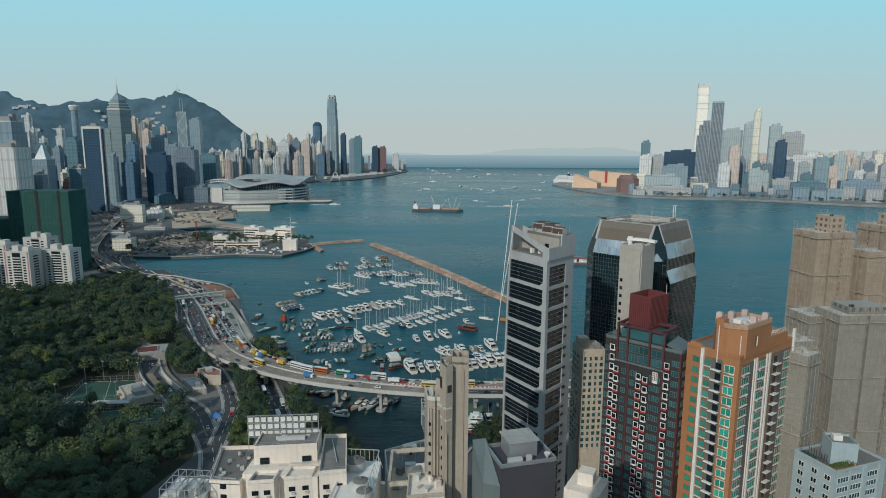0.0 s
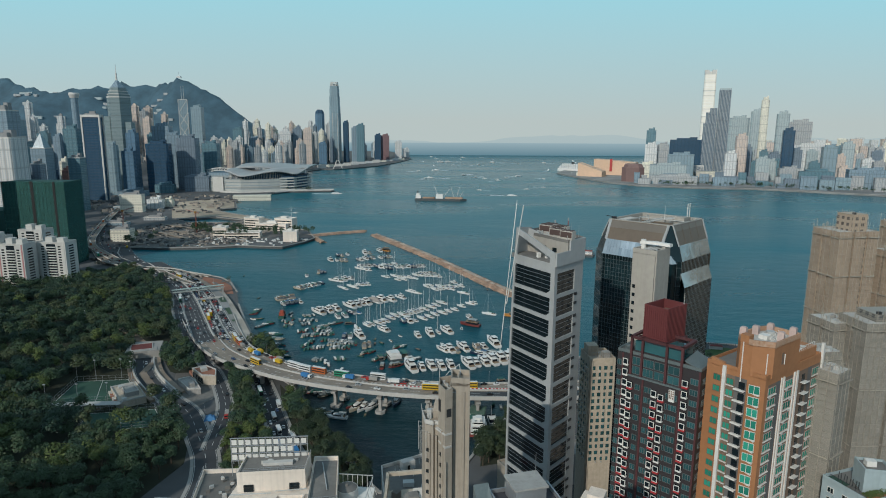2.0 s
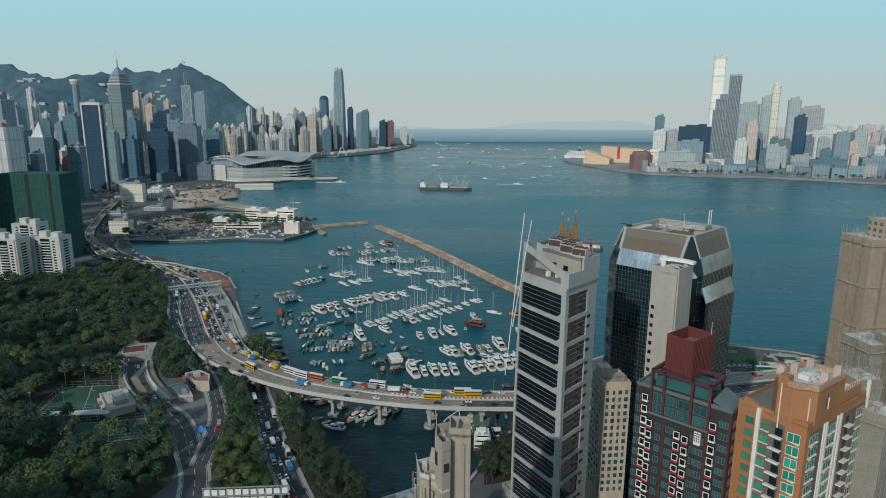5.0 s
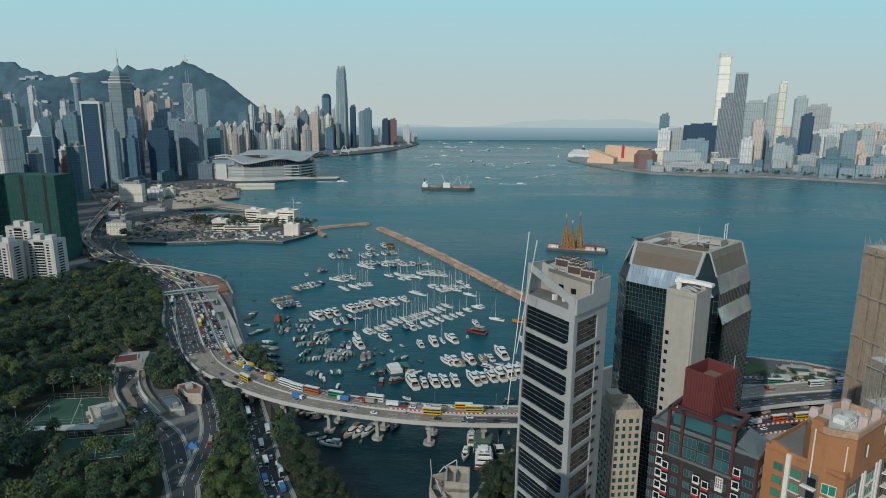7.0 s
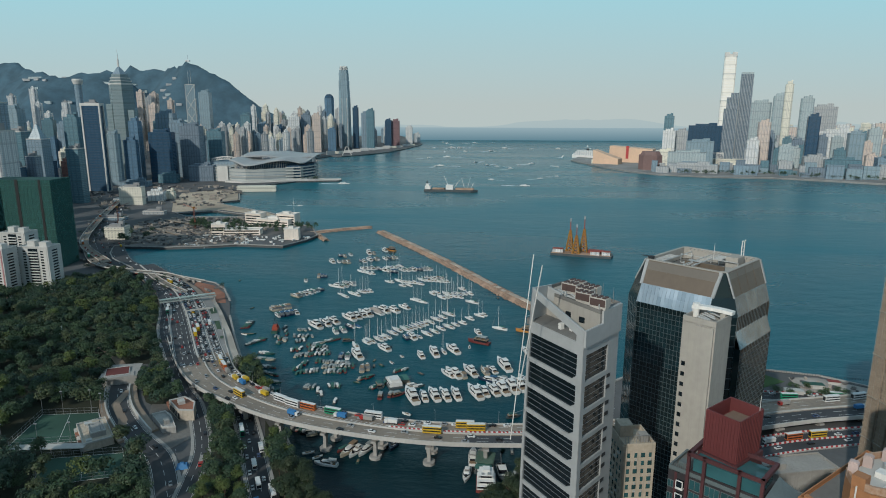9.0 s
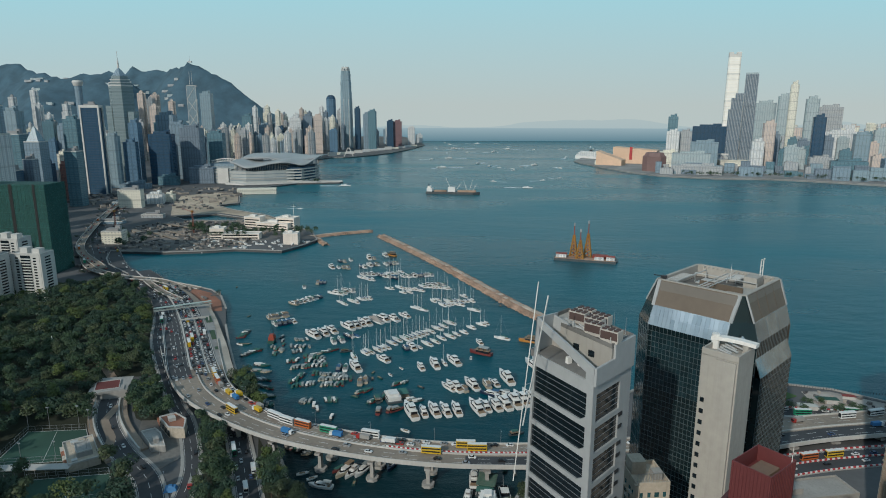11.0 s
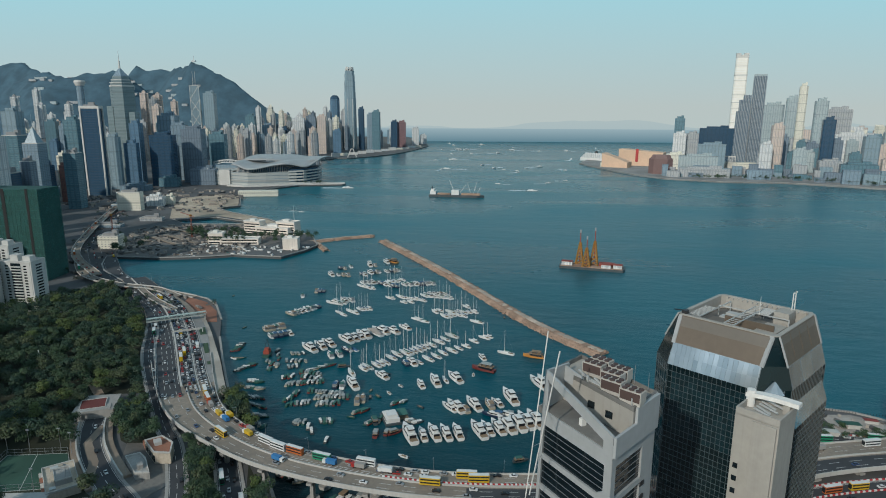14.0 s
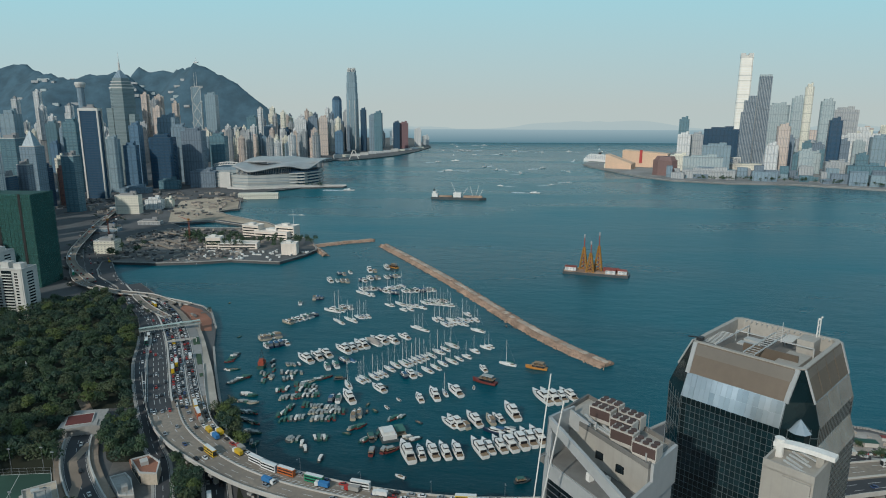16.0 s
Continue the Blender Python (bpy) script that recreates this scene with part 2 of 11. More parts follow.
def water_material():
    mt, t, b = nodes_of("harbour_water")
    # broad bands of ruffled and calm water over short waves
    ruffle = spread(t, noise_node(t, 0.004, 4, 0.55, (0.45, 1.4, 1), 0.6), 0.35, 0.7)
    col = mix_colour(t, ruffle, (0.0, 0.073, 0.102), (0.001, 0.122, 0.163))
    b.inputs["IOR"].default_value = 1.33
    b.inputs["Specular IOR Level"].default_value = 0.34
    h = math_node(t, "ADD", noise_node(t, 0.2, 6, 0.66, (1, 1.8, 1)), math_node(t, "MULTIPLY", noise_node(t, 0.03, 3, 0.5, (1, 2.2, 1)), 2.5))
    # the open harbour lies calmer than the wind-ruffled near water
    place = t.nodes.new("ShaderNodeSeparateXYZ")
    t.links.new(t.nodes.new("ShaderNodeTexCoord").outputs["Object"], place.inputs[0])
    calm = math_node(t, "MULTIPLY", spread(t, place.outputs[1], 700, 3400), spread(t, place.outputs[1], 4700, 2900))
    # inside the breakwaters shade is painted into the colour, darkest by the viaduct
    shelter_shade = math_node(t, "MULTIPLY", spread(t, place.outputs[1], 1150, 420), spread(t, place.outputs[0], 170, 20))
    bridge_shade = math_node(t, "MULTIPLY", spread(t, place.outputs[1], 520, 390), spread(t, place.outputs[0], 60, 20))
    depth = mix_colour(t, math_node(t, "MULTIPLY", shelter_shade, 0.62), col, (0.001, 0.034, 0.047))
    t.links.new(mix_colour(t, math_node(t, "MULTIPLY", bridge_shade, 0.85), depth, (0.004, 0.015, 0.019)), b.inputs["Base Color"])
    gloss = math_node(t, "ADD", math_node(t, "MULTIPLY", ruffle, 0.14), 0.26)
    t.links.new(math_node(t, "MULTIPLY", gloss, math_node(t, "SUBTRACT", 1.0, math_node(t, "MULTIPLY", calm, 0.32))), b.inputs["Roughness"])
    bp = node(t, "Bump", Distance=1.0)
    t.links.new(math_node(t, "SUBTRACT", 0.45, math_node(t, "MULTIPLY", calm, 0.43)), bp.inputs["Strength"])
    t.links.new(h, bp.inputs["Height"])
    t.links.new(bp.outputs[0], b.inputs["Normal"])
    return mt


def leaf_material(name, dark, light):
    mt, t, b = nodes_of(name)
    isl = t.nodes.new("ShaderNodeNewGeometry").outputs["Random Per Island"]
    r = t.nodes.new("ShaderNodeObjectInfo").outputs["Random"]
    c = mix_colour(t, isl, dark, light)
    c = mix_colour(t, math_node(t, "MULTIPLY", r, 0.4), c, (light[0] * 1.25, light[1] * 0.85, light[2] * 0.6))
    t.links.new(c, b.inputs["Base Color"])
    b.inputs["Roughness"].default_value = 0.65
    # sprays hang every way, so a crown shades softly
    geo = t.nodes.new("ShaderNodeNewGeometry")
    half_n, up = t.nodes.new("ShaderNodeVectorMath"), t.nodes.new("ShaderNodeVectorMath")
    half_n.operation = "MULTIPLY_ADD"
    half_n.inputs[1].default_value, half_n.inputs[2].default_value = (0.75, 0.75, 0.75), (0, 0, 0.55)
    up.operation = "NORMALIZE"
    t.links.new(geo.outputs["Normal"], half_n.inputs[0])
    t.links.new(half_n.outputs[0], up.inputs[0])
    t.links.new(up.outputs[0], b.inputs["Normal"])
    return mt


WATER = water_material()
LEAF = leaf_material("banyan_leaves", (0.013, 0.034, 0.017), (0.043, 0.088, 0.038))
LEAF_BANK = leaf_material("bank_leaves", (0.011, 0.022, 0.009), (0.036, 0.060, 0.022))
LEAF_FRESH = leaf_material("fresh_leaves", (0.028, 0.056, 0.012), (0.088, 0.130, 0.030))
BARK = plain("bark", (0.09, 0.065, 0.045), 0.9, vary=0.3, grain=3)
SOIL = plain("park_soil", (0.028, 0.033, 0.018), 0.95, vary=0.4, grain=0.3)
PAVING = plain("city_paving", (0.105, 0.105, 0.106), 0.9, vary=0.3, grain=0.15)
PALE_PAVING = plain("promenade_paving", (0.27, 0.265, 0.255), 0.9, vary=0.3, grain=0.1)
SITE_SAND = plain("site_sand", (0.52, 0.42, 0.31), 0.95, vary=0.35, grain=0.1, dirt=(0.20, 0.17, 0.14))
ASPHALT = plain("asphalt", (0.055, 0.057, 0.062), 0.85, vary=0.25, grain=0.4)
DECK = plain("viaduct_deck", (0.285, 0.235, 0.185), 0.9, vary=0.22, grain=0.25, dirt=(0.13, 0.12, 0.11))
CONCRETE = plain("concrete", (0.36, 0.345, 0.32), 0.85, vary=0.2, grain=0.4, streak=0.35)
PALE_CONCRETE = plain("pale_concrete", (0.52, 0.50, 0.465), 0.8, vary=0.14, grain=0.3, streak=0.22)
WHITE_PAINT = plain("white_paint", (0.76, 0.73, 0.68), 0.6, vary=0.1, grain=0.5, streak=0.18)
GEL_WHITE = plain("gelcoat_white", (0.82, 0.80, 0.76), 0.35, vary=0.12, grain=0.8, each=0.22)
LINE_WHITE = plain("road_line_white", (0.62, 0.62, 0.60), 0.8, vary=0.15, grain=1.5)
STEEL = plain("galvanised_steel", (0.42, 0.43, 0.44), 0.45, 0.6, vary=0.2, grain=1)
DARK_STEEL = plain("dark_steel", (0.05, 0.052, 0.056), 0.5, 0.4, vary=0.2, grain=1)
ROOF_FELT = plain("roof_felt", (0.20, 0.19, 0.175), 0.95, vary=0.3, grain=0.5, dirt=(0.12, 0.115, 0.105))
ROCK = plain("breakwater_rock", (0.42, 0.285, 0.205), 0.95, vary=0.45, grain=0.5, dirt=(0.20, 0.14, 0.10))
ROCK_TOP = plain("breakwater_cap", (0.56, 0.46, 0.37), 0.9, vary=0.35, grain=0.3, each=0.5)
GREEN_PITCH = plain("pitch_turf", (0.036, 0.088, 0.062), 0.9, vary=0.25, grain=0.3)
RED_COURT = plain("red_court", (0.15, 0.04, 0.035), 0.9, vary=0.2, grain=0.5)
RED_PAVING = plain("red_paving", (0.30, 0.135, 0.085), 0.9, vary=0.25, grain=0.4)
TYRE = plain("rubber", (0.02, 0.02, 0.02), 0.85, vary=0.1)
CAR_GLASS = glassy("vehicle_glass", (0.02, 0.024, 0.028), 0.08, 0.0)
GREEN_NET = plain("green_site_netting", (0.022, 0.080, 0.072), 0.9, vary=0.35, grain=0.25, streak=0.25)
MESH_GREY = plain("grey_scaffold_sheeting", (0.30, 0.285, 0.255), 0.95, vary=0.2, grain=0.25, streak=0.3)
MESH_TAN = plain("tan_scaffold_sheeting", (0.36, 0.30, 0.235), 0.95, vary=0.25, grain=0.25, streak=0.3)
BAMBOO = plain("bamboo_pole", (0.36, 0.29, 0.19), 0.8, vary=0.3, grain=2)


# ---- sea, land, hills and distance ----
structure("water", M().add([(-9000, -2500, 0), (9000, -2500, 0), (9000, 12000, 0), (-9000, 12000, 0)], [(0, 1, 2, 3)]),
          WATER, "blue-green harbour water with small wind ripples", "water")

ISLAND = [(-283, 675), (-308, 717), (-329, 739), (-360, 754), (-403, 768), (-446, 781), (-515, 836), (-540, 868), (-563, 912), (-482, 914),
          (-429, 929), (-393, 945), (-322, 942), (-303, 987), (-296, 1025), (-328, 1099), (-390, 1132), (-457, 1190), (-525, 1172), (-587, 1169),
          (-628, 1205), (-560, 1240), (-478, 1200), (-402, 1160), (-398, 1175), (-455, 1235), (-556, 1300), (-612, 1350), (-580, 1389), (-642, 1533),
          (-668, 1588), (-618, 1698), (-580, 1761), (-470, 1800), (-464, 1812), (-552, 1850), (-620, 1990), (-640, 2110), (-690, 2324), (-780, 2600),
          (-750, 2700), (-699, 2706), (-629, 2825), (-560, 2995), (-510, 3300), (-490, 3700), (-560, 4000), (-800, 4813), (-6000, 4813), (-6000, -1500),
          (3000, -1500), (3000, 250), (1200, 330), (600, 430), (264, 525), (236, 542), (200, 549), (150, 552), (110, 540), (70, 505),
          (30, 455), (17, 425), (13, 400), (6, 380), (-4, 364), (-9, 344), (-24, 305), (-55, 302), (-77, 328), (-91, 345), (-107, 369),
          (-121, 396), (-138, 425), (-150, 438), (-178, 478), (-191, 499), (-212, 535), (-237, 580), (-262, 628)]
KOWLOON = [(248, 2640), (262, 2560), (307, 2400), (384, 2205), (452, 2100), (604, 2035), (769, 2035), (903, 1976), (1039, 1894), (1500, 1700),
           (4500, 1200), (6000, 4900), (1500, 4900), (980, 3800), (660, 3250), (440, 2900), (290, 2800)]


def land(name, outline, z, label, mat=PAVING):
    return structure(name, M().prism(outline, -6, z), mat, label, "ground")


land("ground_island", ISLAND[::-1] if sum((b[0] - a[0]) * (b[1] + a[1]) for a, b in zip(ISLAND, ISLAND[1:] + ISLAND[:1])) > 0 else ISLAND, 3.5,
     "grey paved city land behind a straight sea wall")
land("ground_kowloon", KOWLOON[::-1] if sum((b[0] - a[0]) * (b[1] + a[1]) for a, b in zip(KOWLOON, KOWLOON[1:] + KOWLOON[:1])) > 0 else KOWLOON, 4.0,
     "grey paved promenade land across the harbour", PALE_PAVING)

# the sea walls' pale coping
m = M()
for outline, z in ((ISLAND[:47], 3.5), (ISLAND[52:], 3.5), (KOWLOON[:10], 4.0)):
    ribbon(m, [np.array((x, y, z)) for x, y in outline], -0.9, 0.9, 1.2, 0.9)
structure("sea_wall", m, CONCRETE, "pale concrete sea wall coping along the quays", "sea wall")

# hills: ridges as (x, y, crest height, half width)
RIDGES = [((-860, -520, 330, 330), (-1080, -120, 392, 340), (-1500, 600, 420, 420), (-2250, 1500, 430, 520), (-3000, 2700, 440, 620)),
          ((-4300, 4300, 500, 800), (-3560, 4450, 500, 620), (-3010, 4150, 425, 560), (-2680, 4300, 452, 480)),
          ((-2760, 4600, 500, 420), (-2480, 4600, 465, 420), (-2226, 4430, 540, 430), (-2020, 4380, 440, 380), (-1760, 4350, 270, 330), (-1480, 4400, 90, 260))]


def hill(x, y):
    best = 0.0
    for ridge in RIDGES:
        for a, b in zip(ridge, ridge[1:]):
            dx, dy = b[0] - a[0], b[1] - a[1]
            t = min(1, max(0, ((x - a[0]) * dx + (y - a[1]) * dy) / (dx * dx + dy * dy)))
            h, w = a[2] + t * (b[2] - a[2]), a[3] + t * (b[3] - a[3])
            r = math.hypot(x - a[0] - t * dx, y - a[1] - t * dy) / w
            best = max(best, h * (1 - r) if r < 0.08 else h * max(0.0, 0.92 * math.exp(-1.5 * (r - 0.08) ** 1.15) - 0.12 * r))
    n = noise.fractal(Vector((x / 260, y / 260, 3)), 0.8, 2.1, 5)
    return best * (1 + 0.09 * n) + min(best, 60) * 0.25 * n


nx, ny, x0, y0, cell = 108, 178, -4700, -1200, 34
hv = [(x0 + i * cell, y0 + j * cell, hill(x0 + i * cell, y0 + j * cell) - 6) for j in range(ny) for i in range(nx)]
hf = [(j * nx + i, j * nx + i + 1, j * nx + nx + i + 1, j * nx + nx + i) for j in range(ny - 1) for i in range(nx - 1)
      if max(hv[k][2] for k in (j * nx + i, j * nx + i + 1, j * nx + nx + i + 1, j * nx + nx + i)) > -4]
# blue distance haze is mixed into the woodland colour
HAZED_WOOD = plain("hill_woodland", (0.064, 0.118, 0.158), 0.95, vary=0.3, grain=0.1, bump=0.5, dirt=(0.044, 0.082, 0.108))
structure("hills", M().add(hv, hf), HAZED_WOOD, "steep wooded hills behind the city, hazed blue", "hill", True)


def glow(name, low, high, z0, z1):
    """Glowing backdrop: distance haze painted as a colour graded upwards."""
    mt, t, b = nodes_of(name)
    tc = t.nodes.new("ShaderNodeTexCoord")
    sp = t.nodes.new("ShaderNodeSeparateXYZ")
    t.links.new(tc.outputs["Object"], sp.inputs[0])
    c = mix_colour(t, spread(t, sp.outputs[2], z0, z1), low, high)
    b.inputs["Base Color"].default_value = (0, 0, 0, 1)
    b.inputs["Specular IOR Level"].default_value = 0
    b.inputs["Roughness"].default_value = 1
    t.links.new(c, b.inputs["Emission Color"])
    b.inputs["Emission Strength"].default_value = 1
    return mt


# what lies beyond five kilometres: water, islands and sky glow with painted haze
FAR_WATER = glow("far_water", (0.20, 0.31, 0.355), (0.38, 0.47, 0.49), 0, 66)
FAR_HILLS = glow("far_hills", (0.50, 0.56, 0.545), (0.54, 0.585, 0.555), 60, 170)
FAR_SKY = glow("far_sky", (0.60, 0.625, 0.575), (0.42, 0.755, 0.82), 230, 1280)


def out_there(d, u):
    """A point d metres down the harbour and u metres across."""
    return -0.096 * d + 0.995 * u, 0.995 * d + 0.096 * u


span = [-4700 + 40 * i for i in range(236)]
n = len(span)
strip = [(i, i + 1, n + i + 1, n + i) for i in range(n - 1)]
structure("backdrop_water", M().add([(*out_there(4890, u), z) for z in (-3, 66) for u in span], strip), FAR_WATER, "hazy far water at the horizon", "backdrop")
# nearer glowing strip, painted paler upwards to fade the sea into haze
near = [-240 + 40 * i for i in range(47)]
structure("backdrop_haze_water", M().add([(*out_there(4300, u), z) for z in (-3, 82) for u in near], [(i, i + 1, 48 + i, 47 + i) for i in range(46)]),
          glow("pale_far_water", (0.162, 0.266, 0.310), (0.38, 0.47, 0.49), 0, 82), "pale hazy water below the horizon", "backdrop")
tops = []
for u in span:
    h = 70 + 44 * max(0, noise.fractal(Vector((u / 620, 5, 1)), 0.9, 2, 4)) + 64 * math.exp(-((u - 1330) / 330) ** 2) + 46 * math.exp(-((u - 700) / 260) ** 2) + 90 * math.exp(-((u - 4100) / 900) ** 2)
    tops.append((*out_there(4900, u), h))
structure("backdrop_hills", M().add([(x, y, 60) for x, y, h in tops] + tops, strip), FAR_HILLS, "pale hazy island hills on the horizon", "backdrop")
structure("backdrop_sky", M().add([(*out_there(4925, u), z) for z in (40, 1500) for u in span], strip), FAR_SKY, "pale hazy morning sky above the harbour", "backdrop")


# ---- breakwaters ----
def breakwater(name, line, width, label):
    pts = [np.array((*p, 0.0)) for p in curve_points(line, 7)]
    m, cap = M(), M()
    rings = []
    for i, p in enumerate(pts):
        _, n = sides(pts, i)
        w = width / 2 * (1 + 0.06 * math.sin(i * 1.7))
        rings.append([(*(p[:2] + n * o), z) for o, z in ((-w - 4, -4), (-w, 1.2), (-w * 0.55, 3.2), (w * 0.55, 3.2), (w, 1.2), (w + 4, -4))])
    m.loft(rings)
    rnd = random.Random(7)
    for i, p in enumerate(pts):
        d, n = sides(pts, i)
        for _ in range(20):
            o, a = rnd.choice((-1, 1)) * rnd.uniform(0.15, 1.25) * width / 2, rnd.uniform(-3.5, 3.5)
            q, s = p[:2] + n * o + d * a, rnd.uniform(0.6, 2.1)
            z = 3.0 - 3.6 * max(0, abs(o) / (width / 2) - 0.5)
            m.prism([(q[0] + s * rnd.uniform(0.6, 1) * math.cos(k), q[1] + s * rnd.uniform(0.6, 1) * math.sin(k)) for k in (0.3, 1.6, 2.7, 3.9, 5.2)],
                    z - 1, z + rnd.uniform(0.3, 0.9), [(q[0] + 0.6 * s * math.cos(k), q[1] + 0.6 * s * math.sin(k)) for k in (0.3, 1.6, 2.7, 3.9, 5.2)])
    ob = structure(name, m, ROCK, label, "breakwater")
    # the cap lies in cracked lengths, some sunk or missing
    for i in range(len(pts) - 1):
        if rnd.random() < 0.12:
            continue
        cap = M()
        lo, hi = -width * rnd.uniform(0.08, 0.16), width * rnd.uniform(0.16, 0.26)
        ribbon(cap, [np.array((p[0], p[1], 3.2)) for p in (pts[i], pts[i] + (pts[i + 1] - pts[i]) * 0.96)], lo, hi, 0.8, 0.6 + rnd.uniform(-0.2, 0.2))
        part("cap_slab", cap, ROCK_TOP, ob)
    return ob


breakwater("breakwater_long", [(-204, 1078), (-143, 985), (-82, 887), (-33, 802), (4, 737), (44, 677), (79, 636)], 15, "long rust-brown rubble breakwater with a pale cap")
breakwater("breakwater_short", [(-316, 1053), (-280, 1085), (-232, 1116)], 11, "short rust-brown rubble breakwater with a pale cap")
breakwater("breakwater_stub", [(-312, 1056), (-293, 1030), (-275, 1001)], 8, "stub of rust-brown rubble breakwater")

# ---- roads ----
VIADUCT = [(-452, 800, 6, 26), (-400, 745, 6, 34), (-352, 697, 6, 42), (-308, 636, 6, 50), (-272, 578, 6.5, 46), (-238, 522, 8, 40), (-207, 478, 10.5, 33), (-171, 446, 13, 26.5),
           (-134, 424, 14.6, 24), (-92, 411, 15.2, 23), (-46, 405, 15.2, 23), (0, 407, 15, 23), (60, 420, 13, 25), (130, 445, 11, 28), (220, 478, 9, 28), (420, 520, 8, 28), (900, 480, 8, 28)]
road_line = curve_points(VIADUCT, 6)
half = lambda p: p[3] / 2
deck_from = next(i for i, p in enumerate(road_line) if p[2] > 6.6)
m = M()
ribbon(m, road_line, lambda p: -p[3] / 2, half, 1.7)
viaduct = structure("viaduct", m, DECK, "curved concrete road viaduct across the shelter's water", "viaduct")
for side in (-1, 1):
    m = M()
    ribbon(m, road_line[deck_from:], lambda p: side * p[3] / 2 - 0.25, lambda p: side * p[3] / 2 + 0.25, 2.6, 1.05)
    part("parapet", m, PALE_CONCRETE, viaduct, "pale concrete parapet wall")
index_at = lambda x: next(i for i, p in enumerate(road_line) if p[0] > x)
m = M()
ribbon(m, road_line[:58], -3.6, -2.2, 1.2, 0.75)
ribbon(m, road_line[57:], -0.35, 0.35, 1.2, 0.9)
part("median_barrier", m, PALE_CONCRETE, viaduct, "pale concrete median wall")
m = M()
ribbon(m, road_line[30:64], lambda p: max(-p[3] / 2, -19.6) - 0.3, lambda p: max(-p[3] / 2, -19.6) + 0.3, 1.6, 1.05)
part("lane_wall", m, PALE_CONCRETE, viaduct, "pale concrete wall beside the slip lane")
m = M()
ribbon(m, road_line[30:60], 8.0, 9.0, 0.4, 0.32)
ribbon(m, road_line[30:62], lambda p: min(16.2, p[3] / 2 - 0.3), lambda p: min(16.7, p[3] / 2), 0.6, 0.5)
part("kerb", m, PALE_CONCRETE, viaduct, "pale kerb between the queueing lanes")
m = M()
ribbon(m, road_line[28:58], lambda p: min(16.7, p[3] / 2 - 0.1), lambda p: p[3] / 2 - 0.05, 0.3, 0.12)
part("roadside_paving", m, PALE_PAVING, viaduct, "pale paved strip beside the road")
for i0, i1 in ((36, 40), (43, 48), (50, 52)):
    m = M()
    ribbon(m, road_line[i0:i1], 18.4, lambda p: p[3] / 2 - 0.9, 0.4, 0.4)
    part("planting_bed", m, LEAF, viaduct, "low green planting bed")
m = M()
for k in (-0.36, -0.19, 0.19, 0.36):
    for i in range(58, len(road_line) - 1, 2):
        ribbon(m, road_line[i:i + 2], lambda p: p[3] * k - 0.12, lambda p: p[3] * k + 0.12, 0.02, 0.05)
for o in (-14.2, -10.6, -7.0, 1.2, 4.4):
    for i in range(4, 57, 2):
        ribbon(m, road_line[i:i + 2], o - 0.14, o + 0.14, 0.02, 0.07)
for o in (-18.4, -4.4, -1.4, 7.4, 9.6, 15.4):
    ribbon(m, road_line[30:57], o - 0.12, o + 0.12, 0.02, 0.07)
part("lane_line", m, LINE_WHITE, viaduct, "white lane dashes")
m = M()
for i in range(index_at(-222), index_at(-70)):
    d, n = sides(road_line, i)
    for u in (0.0, 0.5):
        p = road_line[i] + (road_line[i + 1] - road_line[i]) * u
        q, r = p[:2] + n * 0.9, p[:2] + n * 3.9 + d * 2.2
        m.beam((q[0], q[1], p[2] + 0.02), (r[0], r[1], p[2] + 0.02), 0.5, 0.04)
stuff_hatch = part("hatching", m, LINE_WHITE, viaduct, "white slanted hatching beside the median")
tagged(stuff_hatch, "", "", "", "stuff")
m = M()
ribbon(m, road_line[index_at(-24):], lambda p: -p[3] / 2 + 1.2, -1.6, 0.03, 0.035)
part("fresh_asphalt", m, ASPHALT, viaduct, "newly laid dark asphalt")
m = M()
for i in range(1, len(road_line)):
    p = road_line[i]
    if p[0] < 900:
        d, n = sides(road_line, i)
        for o in (-0.485, 0.485):
            a = p[:2] + n * p[3] * o
            m.beam((a[0], a[1], p[2] + 1), (a[0], a[1], p[2] + 1.6), 0.12)
part("railing", m, STEEL, viaduct)
# asphalt lanes on the ground part
m = M()
ribbon(m, road_line[:60], lambda p: -p[3] / 2 + 0.5, -3.6, 0.05, 0.045)
ribbon(m, road_line[:57], -2.2, lambda p: min(16.2, p[3] / 2 - 0.5), 0.05, 0.045)
part("asphalt_lane", m, ASPHALT, viaduct, "dark asphalt carriageway")


PIER_FIRST = 1.0


def pier(x, y, top, a):
    m, cap, foot = M(), M(), M()
    m.obox(x, y, 0, 2.0, 2.4, top - 1, a)
    cap.obox(x, y, top - 2.6, 3.2, 7.5, 1.3, a)
    foot.prism([(x + math.cos(a) * u - math.sin(a) * v, y + math.sin(a) * u + math.cos(a) * v) for u, v in ((-1.6, -3.4), (1.6, -3.4), (3.3, -1.7), (3.3, 1.7), (1.6, 3.4), (-1.6, 3.4), (-3.3, 1.7), (-3.3, -1.7))], -3, 1.7)
    p = part("pier", m, CONCRETE, viaduct)
    part("pier_head", cap, CONCRETE, p)
    part("pile_cap", foot, CONCRETE, p, "chamfered concrete pile cap at the waterline")


run, due = 0.0, PIER_FIRST
for i in range(deck_from + 4, len(road_line) - 1):
    step = float(np.linalg.norm((road_line[i] - road_line[i - 1])[:2]))
    while due <= run + step:
        p = road_line[i - 1] + (road_line[i] - road_line[i - 1]) * ((due - run) / step)
        d, n = sides(road_line, i)
        if p[0] < 330:
            for o in (-0.34, 0.22):
                q = p[:2] + n * p[3] * o
                pier(q[0], q[1], p[2] - 1.8, math.atan2(d[1], d[0]))
        due += 31.0
    run += step

